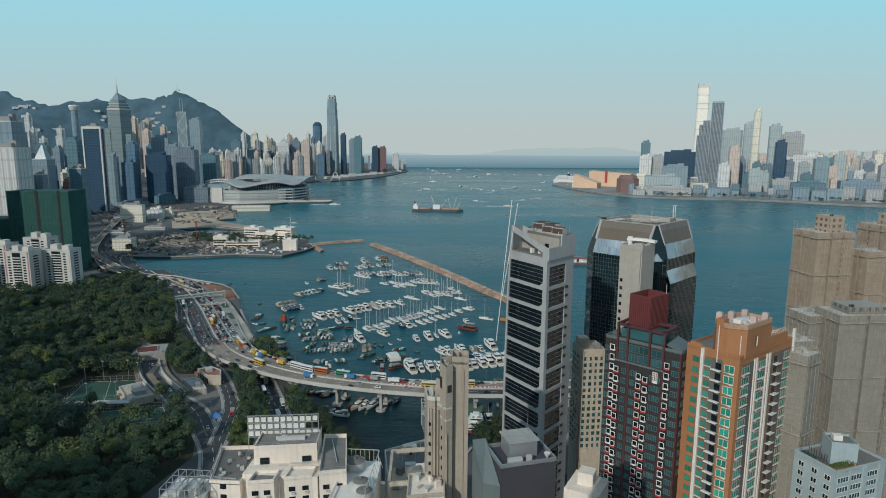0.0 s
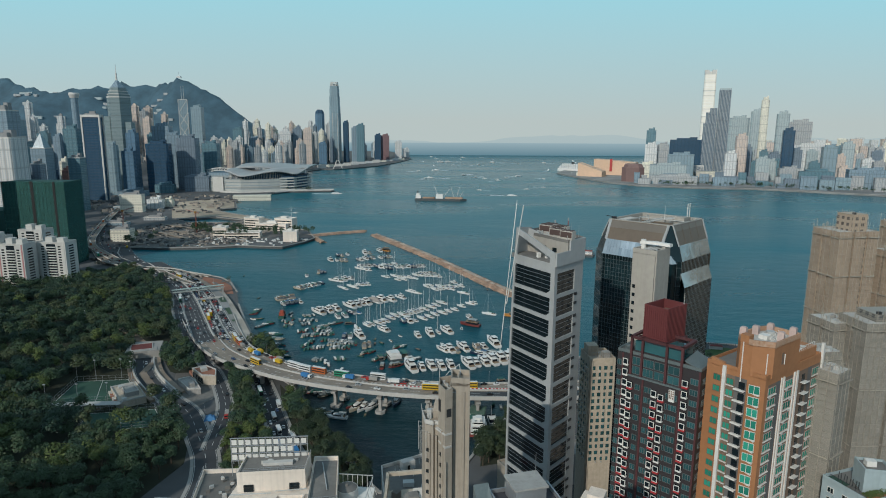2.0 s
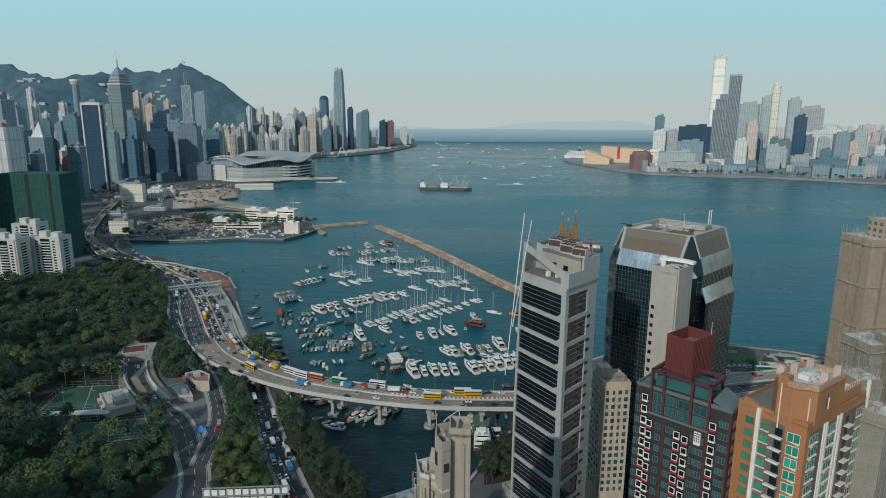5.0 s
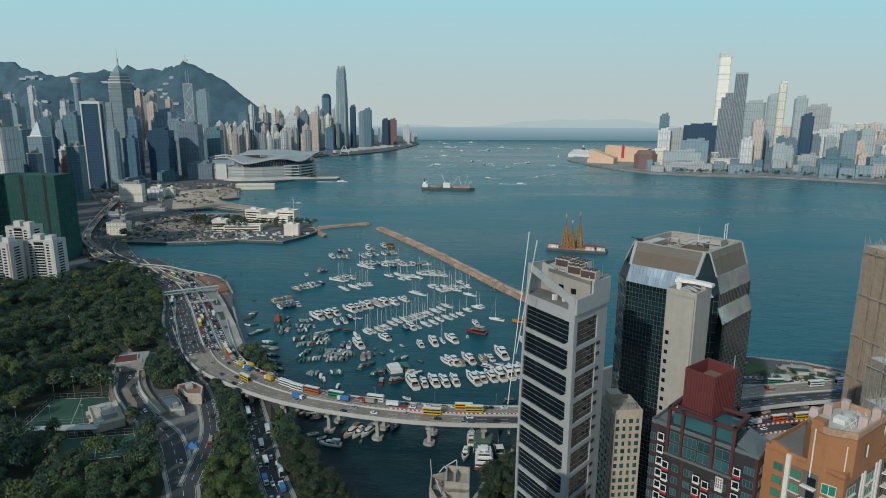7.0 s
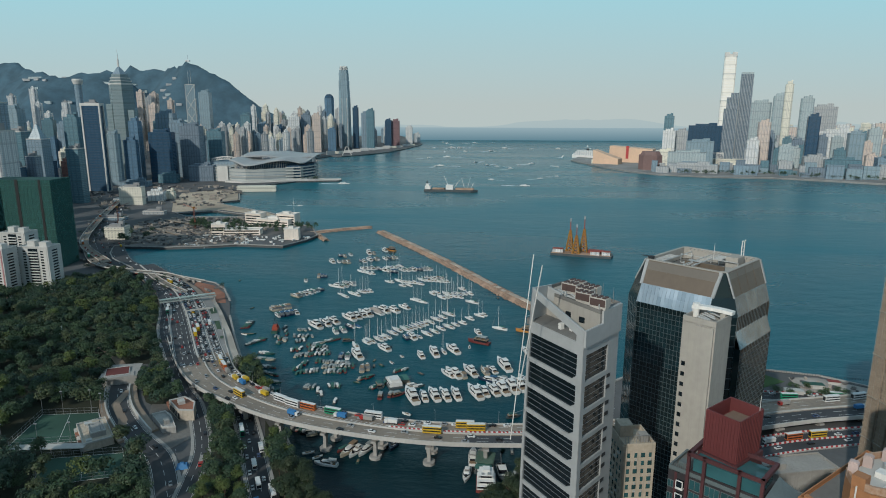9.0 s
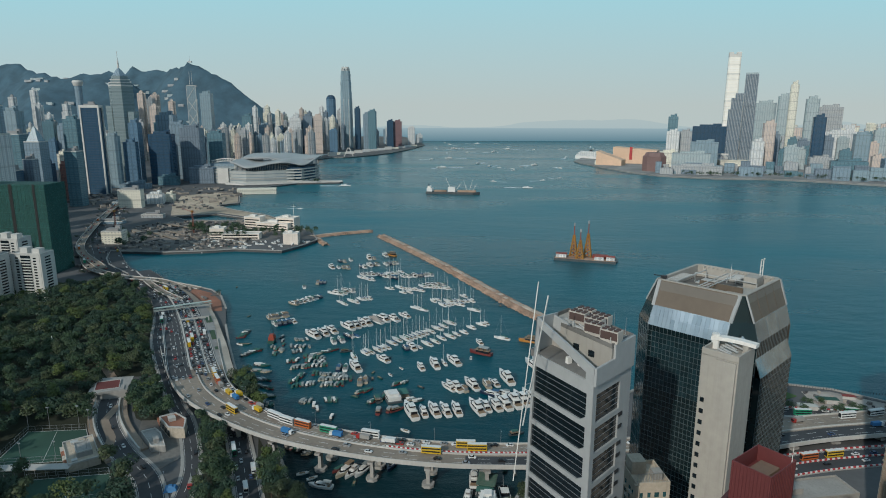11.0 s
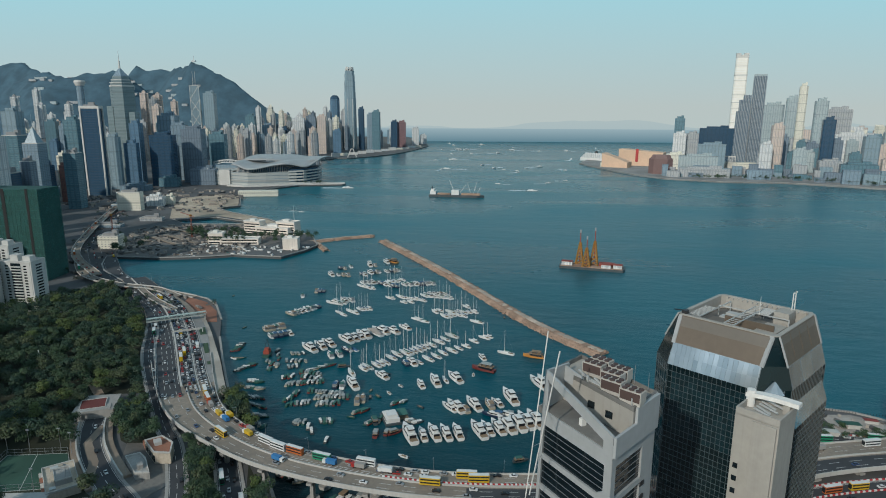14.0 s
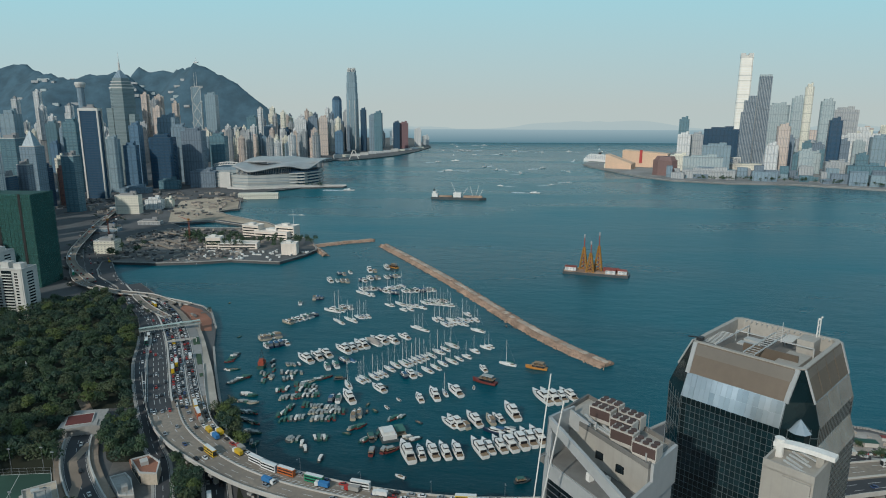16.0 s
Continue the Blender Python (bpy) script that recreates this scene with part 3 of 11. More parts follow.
TUNNEL_ROAD = [(-276, 474, 3.55), (-266, 455, 3.6), (-249, 431, 3.7), (-222, 404, 3.7), (-194, 381, 3.7), (-172, 350, 3.7), (-154, 321, 3.7), (-143, 284, 3.7), (-136, 205, 3.7), (-134, 60, 3.7)]
SLIP_ROAD = [(-334, 640, 6.62), (-322, 619, 6.62), (-300, 577, 6.62), (-270, 531, 6.3), (-241, 491, 4.8), (-222, 465, 4.0), (-205, 445, 3.9), (-186, 415, 3.9), (-172, 388, 3.9), (-164, 360, 3.85), (-158, 335, 3.85)]
BUS_ROAD = [(-214, 512, 3.8), (-176, 452, 3.8), (-148, 402, 3.8), (-123, 355, 3.8), (-105, 325, 3.8), (-86, 290, 3.8), (-70, 230, 3.8), (-66, 120, 3.8)]
tunnel_line, slip_line, bus_line = (curve_points(k, 5) for k in (TUNNEL_ROAD, SLIP_ROAD, BUS_ROAD))


def road(name, line, width, label, dashes=True, kerbs=True):
    m = M()
    ribbon(m, line, -width / 2, width / 2, 0.3, 0.05)
    ob = structure(name, m, ASPHALT, label, "road")
    if kerbs:
        for s in (-1, 1):
            k = M()
            ribbon(k, line, s * (width / 2 + 0.9) - 0.9, s * (width / 2 + 0.9) + 0.9, 0.4, 0.17)
            part("pavement", k, CONCRETE, ob)
    if dashes:
        k = M()
        for i in range(0, len(line) - 1, 2):
            ribbon(k, line[i:i + 2], -0.12, 0.12, 0.02, 0.075)
        for s in (-1, 1):
            ribbon(k, line, s * (width / 2 - 0.5) - 0.1, s * (width / 2 - 0.5) + 0.1, 0.02, 0.075)
        part("lane_line", k, LINE_WHITE, ob, "white lane markings")
    return ob


tunnel_road = road("road_tunnel_approach", tunnel_line, 12.5, "dark asphalt road climbing out of an underpass")
road("road_slip", slip_line, 8.5, "dark asphalt slip road beside the viaduct")
road("road_bus_queue", bus_line, 12, "busy asphalt street with queued buses and cars")
W_ROAD = curve_points([(-430, 770, 3.7), (-490, 812, 3.7), (-560, 900, 3.7), (-640, 1010, 3.7), (-740, 1180, 3.7), (-860, 1420, 3.7), (-960, 1640, 3.7)], 12)
road("road_harbour", W_ROAD, 34, "wide shaded harbour road full of traffic", True, False)
W_ROAD_B = curve_points([(-500, 800, 9), (-600, 900, 9.5), (-690, 1060, 9), (-800, 1290, 8), (-900, 1500, 6)], 12)
W_ROAD_C = curve_points([(-362, 736, 6), (-400, 757, 7.5), (-455, 768, 8), (-520, 805, 8), (-590, 890, 8)], 8)
W_ROAD_D = curve_points([(-345, 742, 4.2), (-415, 760, 7.6), (-380, 720, 7.8), (-340, 690, 7)], 5)
for nm, line, w in (("flyover_main", W_ROAD_B, 11), ("flyover_shore", W_ROAD_C, 10), ("flyover_loop", W_ROAD_D, 7)):
    m = M()
    ribbon(m, line, -w / 2, w / 2, 1.0)
    ob = structure(nm, m, DECK, "low concrete flyover of the interchange", "flyover")
    for s in (-1, 1):
        k = M()
        ribbon(k, line, s * w / 2 - 0.2, s * w / 2 + 0.2, 1.2, 0.9)
        part("parapet", k, PALE_CONCRETE, ob)
    k = M()
    for p in line[2::3]:
        k.cyl(p[0], p[1], 2, p[2] - 0.8, 0.9)
    part("columns", k, CONCRETE, ob)
# eastern waterfront roads
E_ROAD_A = curve_points([(95, 398, 3.7), (160, 432, 3.7), (230, 452, 3.7), (330, 470, 3.7), (600, 420, 3.7)], 9)
E_ROAD_B = curve_points([(110, 475, 3.7), (170, 500, 3.7), (240, 500, 3.7), (330, 492, 3.7), (600, 410, 3.7)], 9)
road("road_east_inner", E_ROAD_A, 17, "asphalt waterfront road with queued traffic")
road("road_east_outer", E_ROAD_B, 11, "asphalt waterfront service road")

# quay along the marina and the red-paved point
m = M()
ribbon(m, road_line[29:62], lambda p: p[3] / 2 - 0.02, lambda p: min(28.4, p[3] / 2 + 7.0), 2.6, -0.06)
structure("pavement_quay", m, plain("quay_walk", (0.42, 0.375, 0.32), 0.9, vary=0.3, grain=0.3), "pale concrete quay walk beside the shelter", "pavement")
m = M().prism([(-284, 668), (-300, 700), (-325, 728), (-352, 742), (-346, 716), (-320, 690), (-300, 664)], 3.3, 3.68)
structure("pavement_point", m, RED_PAVING, "red-paved rounded promenade point", "pavement")
m = M().prism([(-640, 1215), (-560, 1255), (-478, 1212), (-404, 1164), (-400, 1172), (-456, 1230), (-556, 1296), (-612, 1346), (-584, 1388), (-644, 1530), (-700, 1560), (-760, 1480), (-700, 1330)][::-1], 3.2, 3.75)
structure("ground_works", m, SITE_SAND, "sandy reclaimed works ground by the quay", "ground")
m = M().prism([(-560, 916), (-482, 918), (-430, 932), (-395, 948), (-345, 1080), (-390, 1128), (-455, 1180), (-590, 1160), (-640, 1100)], 3.2, 3.72)
structure("ground_depot", m, plain("depot_ground", (0.15, 0.14, 0.13), 0.95, vary=0.4, grain=0.2), "pale gritty depot yard behind the quay", "ground")


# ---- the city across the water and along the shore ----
# blue and pale distance haze is painted into these far wall colours
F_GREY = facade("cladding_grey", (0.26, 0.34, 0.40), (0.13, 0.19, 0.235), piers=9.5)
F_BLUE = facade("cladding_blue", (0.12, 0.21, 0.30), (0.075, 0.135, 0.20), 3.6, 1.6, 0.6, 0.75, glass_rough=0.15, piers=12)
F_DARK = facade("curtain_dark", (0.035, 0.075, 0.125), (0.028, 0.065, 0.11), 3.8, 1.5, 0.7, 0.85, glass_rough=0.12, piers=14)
# the pink of low sunlight on walls is put into this colour
F_PINK = facade("render_pink", (0.690, 0.564, 0.471), (0.297, 0.284, 0.297), 3.0, 4.2, 0.5, 0.5, piers=8.5)
F_WHITE = facade("render_white", (0.759, 0.747, 0.713), (0.297, 0.338, 0.378), 3.0, 3.6, 0.5, 0.5, piers=9)
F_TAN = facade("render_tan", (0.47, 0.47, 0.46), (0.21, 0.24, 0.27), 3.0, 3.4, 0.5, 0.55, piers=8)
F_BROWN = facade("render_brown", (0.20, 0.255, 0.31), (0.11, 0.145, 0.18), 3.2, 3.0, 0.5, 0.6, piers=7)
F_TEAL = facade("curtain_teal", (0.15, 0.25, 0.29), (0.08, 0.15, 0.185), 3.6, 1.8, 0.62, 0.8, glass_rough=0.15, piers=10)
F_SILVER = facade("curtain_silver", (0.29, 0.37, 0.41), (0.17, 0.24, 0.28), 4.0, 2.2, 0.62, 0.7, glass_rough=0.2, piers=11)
# lighter copy of the glass walls, its haze painted in for the opposite shore
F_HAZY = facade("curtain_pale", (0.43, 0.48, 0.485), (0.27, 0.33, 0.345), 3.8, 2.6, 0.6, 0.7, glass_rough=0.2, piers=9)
F_CREAM = facade("render_cream", (0.800, 0.759, 0.632), (0.270, 0.257, 0.243), 3.4, 5.0, 0.35, 0.4)
F_PALE = plain("pale_stone", (0.62, 0.60, 0.56), 0.7, vary=0.1, grain=0.2)
F_GOLD = plain("warm_tile_wall", (0.70, 0.48, 0.33), 0.6, vary=0.1, grain=0.1)
F_ROOF = plain("far_roof", (0.30, 0.30, 0.30), 0.9, vary=0.25, grain=0.2)
far_rnd = random.Random(11)
# words give the wall hues, not the haze tint in the colours
STYLE_WORDS = {"cladding_grey": "grey-clad", "cladding_blue": "blue-glazed", "curtain_dark": "dark navy glass", "render_pink": "sunlit pink", "render_white": "white-rendered",
               "render_tan": "tan", "render_brown": "brown", "curtain_teal": "teal glass", "curtain_silver": "silver-grey glass", "render_cream": "cream", "curtain_pale": "pale grey glass"}


def rect(w, d, cut=0.0):
    w, d = w / 2, d / 2
    if not cut:
        return [(-w, -d), (w, -d), (w, d), (-w, d)]
    return [(-w + cut, -d), (w - cut, -d), (w, -d + cut), (w, d - cut), (w - cut, d), (-w + cut, d), (-w, d - cut), (-w, -d + cut)]


def cross(w, d):
    a, b, c, e = w / 2, d / 2, w * 0.24, d * 0.24
    return [(-c, -b), (c, -b), (c, -e), (a, -e), (a, e), (c, e), (c, b), (-c, b), (-c, e), (-a, e), (-a, -e), (-c, -e)]


def office(x, y, w, d, h, mat, rot=0.0, base=3.5, cut=0.0, plant=True, mast=0.0, group="office towers of the city", step=0.0):
    """A tower block: shaft, parapet, roof plant and perhaps a mast."""
    word = STYLE_WORDS.get(mat.name, "pale")
    label = f"{word} office tower rising behind the waterfront"
    hh = h - base
    k = M().prism(rect(w, d, cut), 0, hh * (1 - step))
    if plant and y > 1350 and not step:
        k.box(-w * 0.3, w * 0.28, -d * 0.27, d * 0.3, hh, hh + 4 + 0.02 * h).box(w * 0.1, w * 0.34, -d * 0.1, d * 0.2, hh, hh + 8 + 0.02 * h)
        plant = False
    if not (plant or mast or step or y < 1350):
        t = part("office_tower", k, mat)
        t.matrix_basis = pose(x, y, base, 0, 0, rot)
        return tagged(t, label, "tower", group)
    t = thing("office_tower", pose(x, y, base, 0, 0, rot), label, "tower", group)
    part("shaft", k, mat, t)
    if step:
        part("upper_shaft", M().prism(rect(w * 0.72, d * 0.72, cut), hh * (1 - step), hh), mat, t)
        w, d = w * 0.72, d * 0.72
    if y < 1350:
        part("parapet", M().rim(rect(w, d, cut), 0.9, hh - 0.5, hh + 1.3), F_PALE, t)
    if plant:
        part("roof_plant", M().box(-w * 0.3, w * 0.28, -d * 0.27, d * 0.3, hh, hh + 4 + 0.02 * h).box(w * 0.1, w * 0.34, -d * 0.1, d * 0.2, hh, hh + 8 + 0.02 * h), F_ROOF, t)
    if mast:
        part("mast", M().cyl(0, 0, hh, hh + mast, 1.2, 0.4, 6), STEEL, t)
    return t


def flats(x, y, w, h, mat, rot=0.0, base=3.5, group="apartment towers of the city"):
    """A slim apartment tower on a cross-shaped plan."""
    word = STYLE_WORDS.get(mat.name, "pale")
    label = f"slim {word} apartment tower with rows of small windows"
    hh = h - base
    k = M().prism(cross(w, w * 0.9), 0, hh)
    house = M().prism(rect(w * 0.42, w * 0.42), hh, hh + 6).prism(rect(w * 0.2, w * 0.3), hh + 6, hh + 10)
    if y > 2300:
        t = part("apartment_tower", k.add(house.v, house.f), mat)
        t.matrix_basis = pose(x, y, base, 0, 0, rot)
        return tagged(t, label, "tower", group)
    t = thing("apartment_tower", pose(x, y, base, 0, 0, rot), label, "tower", group)
    part("roof_house", house, F_ROOF, t)
    part("shaft", k, mat, t)
    return t


# --- eastern business district ---
t = thing("framed_tower", pose(-974, 1500, 3.5, 0, 0, 8), "dark navy glass tower in a white stone frame", "tower", "office towers of the city")
t.scale = (0.66, 0.5, 1)
part("glazing", M().box(-30, 30, -18, 18, 0, 200), F_DARK, t)
k = M()
for sx in (-1, 1):
    for sy in (-1, 1):
        k.box(sx * 31.5 - 2.6, sx * 31.5 + 2.6, sy * 19 - 2.4, sy * 19 + 2.4, 0, 206)
k.box(-34, 34, -21, -17, 200, 206).box(-34, 34, 17, 21, 200, 206).box(-34, -29, -17, 17, 200, 206).box(29, 34, -17, 17, 200, 206)
part("white_frame", k, F_PALE, t, "white stone corner frame")
part("roof_plant", M().box(-20, 20, -12, 12, 200, 209).box(-6, 14, -6, 6, 209, 214), F_ROOF, t)
t = thing("crowned_tower", pose(-1077, 1785, 3.5, 0, 0, 12), "tall grey-green tower with stepped crown and needle mast", "tower", "office towers of the city")
t.scale = (0.72, 0.72, 1)
tri = lambda r, c: [(r * math.cos(a + s * c), r * math.sin(a + s * c)) for a in (math.pi / 2, math.pi * 7 / 6, math.pi * 11 / 6) for s in (-1, 1)]
CROWN_STONE = facade("crown_stone", (0.27, 0.33, 0.335), (0.13, 0.18, 0.195), 3.8, 2.4, 0.6, 0.6)
part("shaft", M().prism(tri(45, 0.62), 0, 262), CROWN_STONE, t)
k = M()
for i in range(5):
    k.box(-15 + 6.6 * i, -11.5 + 6.6 * i, -37.6, -30, 120, 236)
part("tan_panel", k, F_TAN, t, "tan stone strips down its front")
part("shoulder", M().box(-50, -28, -28, 18, 0, 206), CROWN_STONE, t)
part("shoulder", M().box(28, 50, -28, 18, 0, 190), CROWN_STONE, t)
k = M()
for r, z, h in ((41, 262, 7), (36, 269, 8), (31, 277, 9)):
    k.prism(tri(r, 0.62), z, z + h)
part("stepped_crown", k, CROWN_STONE, t)
part("crown_rim", M().prism(tri(46.5, 0.62), 258, 262).prism(tri(42.5, 0.62), 267, 269).prism(tri(37.5, 0.62), 275, 277), F_PALE, t)
part("pyramid_roof", M().prism(tri(28, 0.62), 286, 306, tri(5, 0.62)), F_GREY, t)
part("needle", M().cyl(0, 0, 305, 326, 4.2, 3.2, 8).cyl(0, 0, 326, 352, 1.3, 0.4, 6), F_PALE, t, "pale needle mast")
office(-1007, 1620, 30, 26, 134, F_SILVER, 10, cut=6)
office(-979, 1650, 30, 26, 118, F_BLUE, 14)
office(-930, 1715, 60, 40, 136, F_DARK, 12, cut=4)
office(-1015, 1900, 50, 40, 184, F_GREY, 10)
office(-888, 1800, 56, 42, 150, F_BROWN, 10, cut=3)
office(-868, 1905, 44, 34, 132, F_TEAL, 8)
office(-1097, 1600, 34, 28, 176, F_TEAL, 6)
office(-1018, 1740, 26, 24, 165, F_BLUE, 4)
office(-955, 1850, 40, 30, 158, F_GREY, 12)
for dx, dy, w, d, h, mt in ((-835, 1740, 66, 30, 46, F_BROWN), (-905, 1690, 50, 24, 26, F_TEAL), (-945, 1600, 70, 30, 16, F_GREY), (-1040, 1480, 60, 40, 22, F_BROWN)):
    office(dx, dy, w, d, h, mt, 10, group="low blocks by the harbour road")
# round tower with a wide disc on top, on the slope
t = thing("round_tower", pose(-1424, 2100, 40, 0, 0, 0), "slim pale round tower with a wide disc at its top", "tower")
part("shaft", M().cyl(0, 0, 0, 235, 11, 11, 20), F_GREY, t)
part("disc", M().cyl(0, 0, 235, 247, 13, 17, 20).cyl(0, 0, 247, 252, 17, 15, 20), F_PALE, t, "pale flared disc")
# prism tower with cross bracing
t = thing("braced_tower", pose(-1451, 2915, 3.5, 0, 0, 20), "faceted glass tower with white diagonal bracing and twin masts", "tower", "office towers of the city")
t.scale = (0.72, 0.72, 1)
q = [(-26, -26), (26, -26), (26, 26), (-26, 26)]
part("shaft", M().prism(q, 0, 190).prism([(-26, -26), (26, -26), (0, 0), (-26, 26)], 190, 240).prism([(-26, -26), (26, -26), (0, 0)], 240, lambda x, y: 300 if y < -10 else 262), F_SILVER, t)
k = M()
for z in (0, 60, 120, 180):
    for a, b in zip(q, q[1:] + q[:1]):
        ax, ay, bx, by = (v * 1.03 for v in (*a, *b))
        k.beam((ax, ay, z), (bx, by, z + 60), 2.4).beam((bx, by, z), (ax, ay, z + 60), 2.4).beam((ax, ay, z), (ax, ay, z + 60), 2.4)
k.beam((-27, -27, 240), (27, -27, 300), 2.2).beam((-27, -27, 240), (-27, -27, 300), 2.2).beam((27, -27, 240), (27, -27, 300), 2.2).beam((-27, -27, 300), (27, -27, 300), 2.2)
part("bracing", k, F_PALE, t, "white diagonal bracing")
for o in (-6, 8):
    part("mast", M().cyl(o, -18, 285, 362, 1.3, 0.6, 6), F_PALE, t)
office(-1498, 3150, 50, 48, 276, F_SILVER, 8)
for x, y, w, h, b, mt in ((-1446, 2500, 30, 262, 70, F_PINK), (-1425, 2560, 34, 256, 70, F_PINK), (-1400, 2480, 28, 240, 60, F_TAN), (-1368, 2450, 36, 212, 40, F_PINK), (-1335, 2520, 26, 230, 50, F_PINK),
                          (-1470, 2440, 24, 225, 60, F_TAN)):
    flats(x, y, w, h, mt, far_rnd.uniform(0, 40), b)

# --- central district ---
office(-966, 2900, 50, 34, 164, F_WHITE, 12)
office(-925, 2950, 42, 34, 172, F_BROWN, 12)
office(-880, 2960, 38, 34, 172, F_PINK, 12)
office(-1189, 2900, 42, 36, 172, F_TEAL, 8)
office(-1106, 2700, 40, 30, 96, F_PINK, 8, cut=3)
office(-980, 2620, 40, 30, 88, F_CREAM, 8, cut=3)
t = thing("domed_tower", pose(-970, 3500, 3.5, 0, 0, 15), "blue-grey tower with a rounded top", "tower", "office towers of the city")
part("shaft", M().prism(rect(50, 50, 13), 0, 250), F_BLUE, t)
part("rounded_top", M().prism(rect(50, 50, 13), 250, 262, rect(42, 42, 11)).prism(rect(42, 42, 11), 262, 272, rect(22, 22, 6)), F_DARK, t)
t = thing("tapered_tower", pose(-845, 3345, 3.5, 0, 0, 12), "very tall silver tapered tower with a clawed crown", "tower", "office towers of the city")
for z0, z1, w in ((0, 210, 58), (210, 285, 56), (285, 335, 53), (335, 372, 49), (372, 388, 45)):
    part("shaft" if z0 == 0 else "upper_stage", M().prism(rect(w, w, w * 0.18), z0, z1), F_SILVER, t)
k = M()
for i in range(16):
    a = math.tau * i / 16
    k.beam((21 * math.cos(a), 21 * math.sin(a), 386), (17 * math.cos(a), 17 * math.sin(a), 407), 3.2)
part("crown", k, F_PALE, t, "pale ring of claw-like fins")
part("crown_core", M().cyl(0, 0, 386, 398, 17, 13, 12), F_GREY, t)
k = M()
for s in (-1, 1):
    for o in (-12, 12):
        k.beam((s * 29.5, o, 0), (s * 28.5, o, 250), 2).beam((o, s * 29.5, 0), (o, s * 28.5, 250), 2)
part("fins", k, F_PALE, t)
office(-778, 3300, 30, 30, 206, F_DARK, 12, cut=5)
office(-712, 3230, 40, 36, 180, F_GREY, 8, cut=4)
office(-682, 3210, 40, 36, 192, F_TEAL, 8, cut=4)
office(-648, 3500, 34, 34, 140, F_DARK, 6)
office(-612, 3520, 44, 34, 138, facade("red_frame_tower", (0.23, 0.13, 0.135), (0.09, 0.07, 0.08), 3.6, 2.4, 0.5, 0.6), 6)
office(-1010, 3050, 44, 36, 130, F_BLUE, 8)
office(-1060, 2960, 40, 36, 118, F_DARK, 8)
office(-1150, 3000, 44, 40, 130, F_GREY, 5)
office(-815, 2980, 36, 30, 108, F_BLUE, 10)
for i in range(8):
    office(far_rnd.uniform(-760, -540), far_rnd.uniform(3560, 4050), far_rnd.uniform(26, 40), 30, far_rnd.uniform(45, 110), far_rnd.choice((F_WHITE, F_TAN, F_GREY)), far_rnd.uniform(0, 30), group="far western blocks")
# piers and low blocks along the shore
for i in range(12):
    office(-770 + 22 * i, 2790 + 68 * i, 36, 16, far_rnd.uniform(10, 20), far_rnd.choice((F_PALE, F_WHITE, F_CREAM)), 30, plant=False, group="harbour piers")
# observation wheel's white frame
t = thing("pier_frame", pose(-690, 2760, 3.5, 0, 0, 0), "small white lattice arch on the shore", "arch")
part("arch", M().beam((-20, 0, 0), (-4, 0, 36), 3).beam((20, 0, 0), (4, 0, 36), 3).beam((-5, 0, 36), (5, 0, 36), 3).beam((-11, 0, 20), (11, 0, 20), 2), F_PALE, t)

# --- exhibition hall on the water ---
t = thing("exhibition_hall", pose(-700, 1950, 3.5, 0, 0, 0), "exhibition hall with sweeping wing-shaped grey roofs", "hall")
HALL_STONE = facade("hall_stone_bands", (0.43, 0.44, 0.42), (0.20, 0.24, 0.26), 8.5, 300, 0.22, 0.98, 0)
HALL_ROOF = plain("hall_roof_metal", (0.36, 0.37, 0.37), 0.5, 0.0, vary=0.12, grain=0.1)
FRONT = [(-52, -218), (-4, -230), (40, -214), (75, -193), (126, -160), (142, -100), (124, 12)]
part("base_block", M().prism(FRONT + [(-52, 12)], 0, 35), HALL_STONE, t, "banded pale stone base")
part("glazed_storey", M().prism([(-40, -206), (-2, -216), (66, -180), (112, -150), (126, -98), (110, 0), (-40, 0)], 35, 47), F_DARK, t, "dark glazed upper storey")
part("old_wing", M().box(-146, -53, -212, -40, 0, 38), HALL_STONE, t, "banded older wing")
part("old_wing_corner", M().box(-150, -120, -216, -190, 0, 44), F_PALE, t)
part("old_wing_bay", M().box(-90, -60, -216, -205, 0, 41), F_PALE, t)
for i in range(5):
    part("terrace_slab", M().prism([(92, -186), (128, -166), (152, -102), (140, -40), (100, -60)], 3 + 8 * i, 6 + 8 * i), F_PALE, t)
part("end_glazing", M().prism([(94, -180), (124, -162), (146, -102), (134, -44), (100, -60)], 3, 42), F_DARK, t, "dark glazing behind the end terraces")


def hall_curve(stops, u):
    """A smooth value along the hall from stops (share, value)."""
    us, vs = [p[0] for p in stops], [p[1] for p in stops]
    i = max(0, min(len(us) - 2, sum(1 for k in us if k <= u) - 1))
    w = max(0.0, min(1.0, (u - us[i]) / (us[i + 1] - us[i])))
    w = w * w * (3 - 2 * w)
    return vs[i] + (vs[i + 1] - vs[i]) * w


def hall_shell(front, edge, back, top, bow):
    """A solid curved roof wing between its front and back edges."""
    rings = []
    for i in range(49):
        u = i / 48
        x, yf, yb = -50 + 206 * u, hall_curve(front, u), hall_curve(back, u)
        zf, zb = hall_curve(edge, u), hall_curve(top, u)
        up = [(x, yf + (yb - yf) * v / 8, zf + (zb - zf) * v / 8 + bow * math.sin(math.pi * v / 8)) for v in range(9)]
        rings.append(up + [(p[0], p[1], p[2] - 2.6) for p in up[::-1]])
    return M().loft(rings)


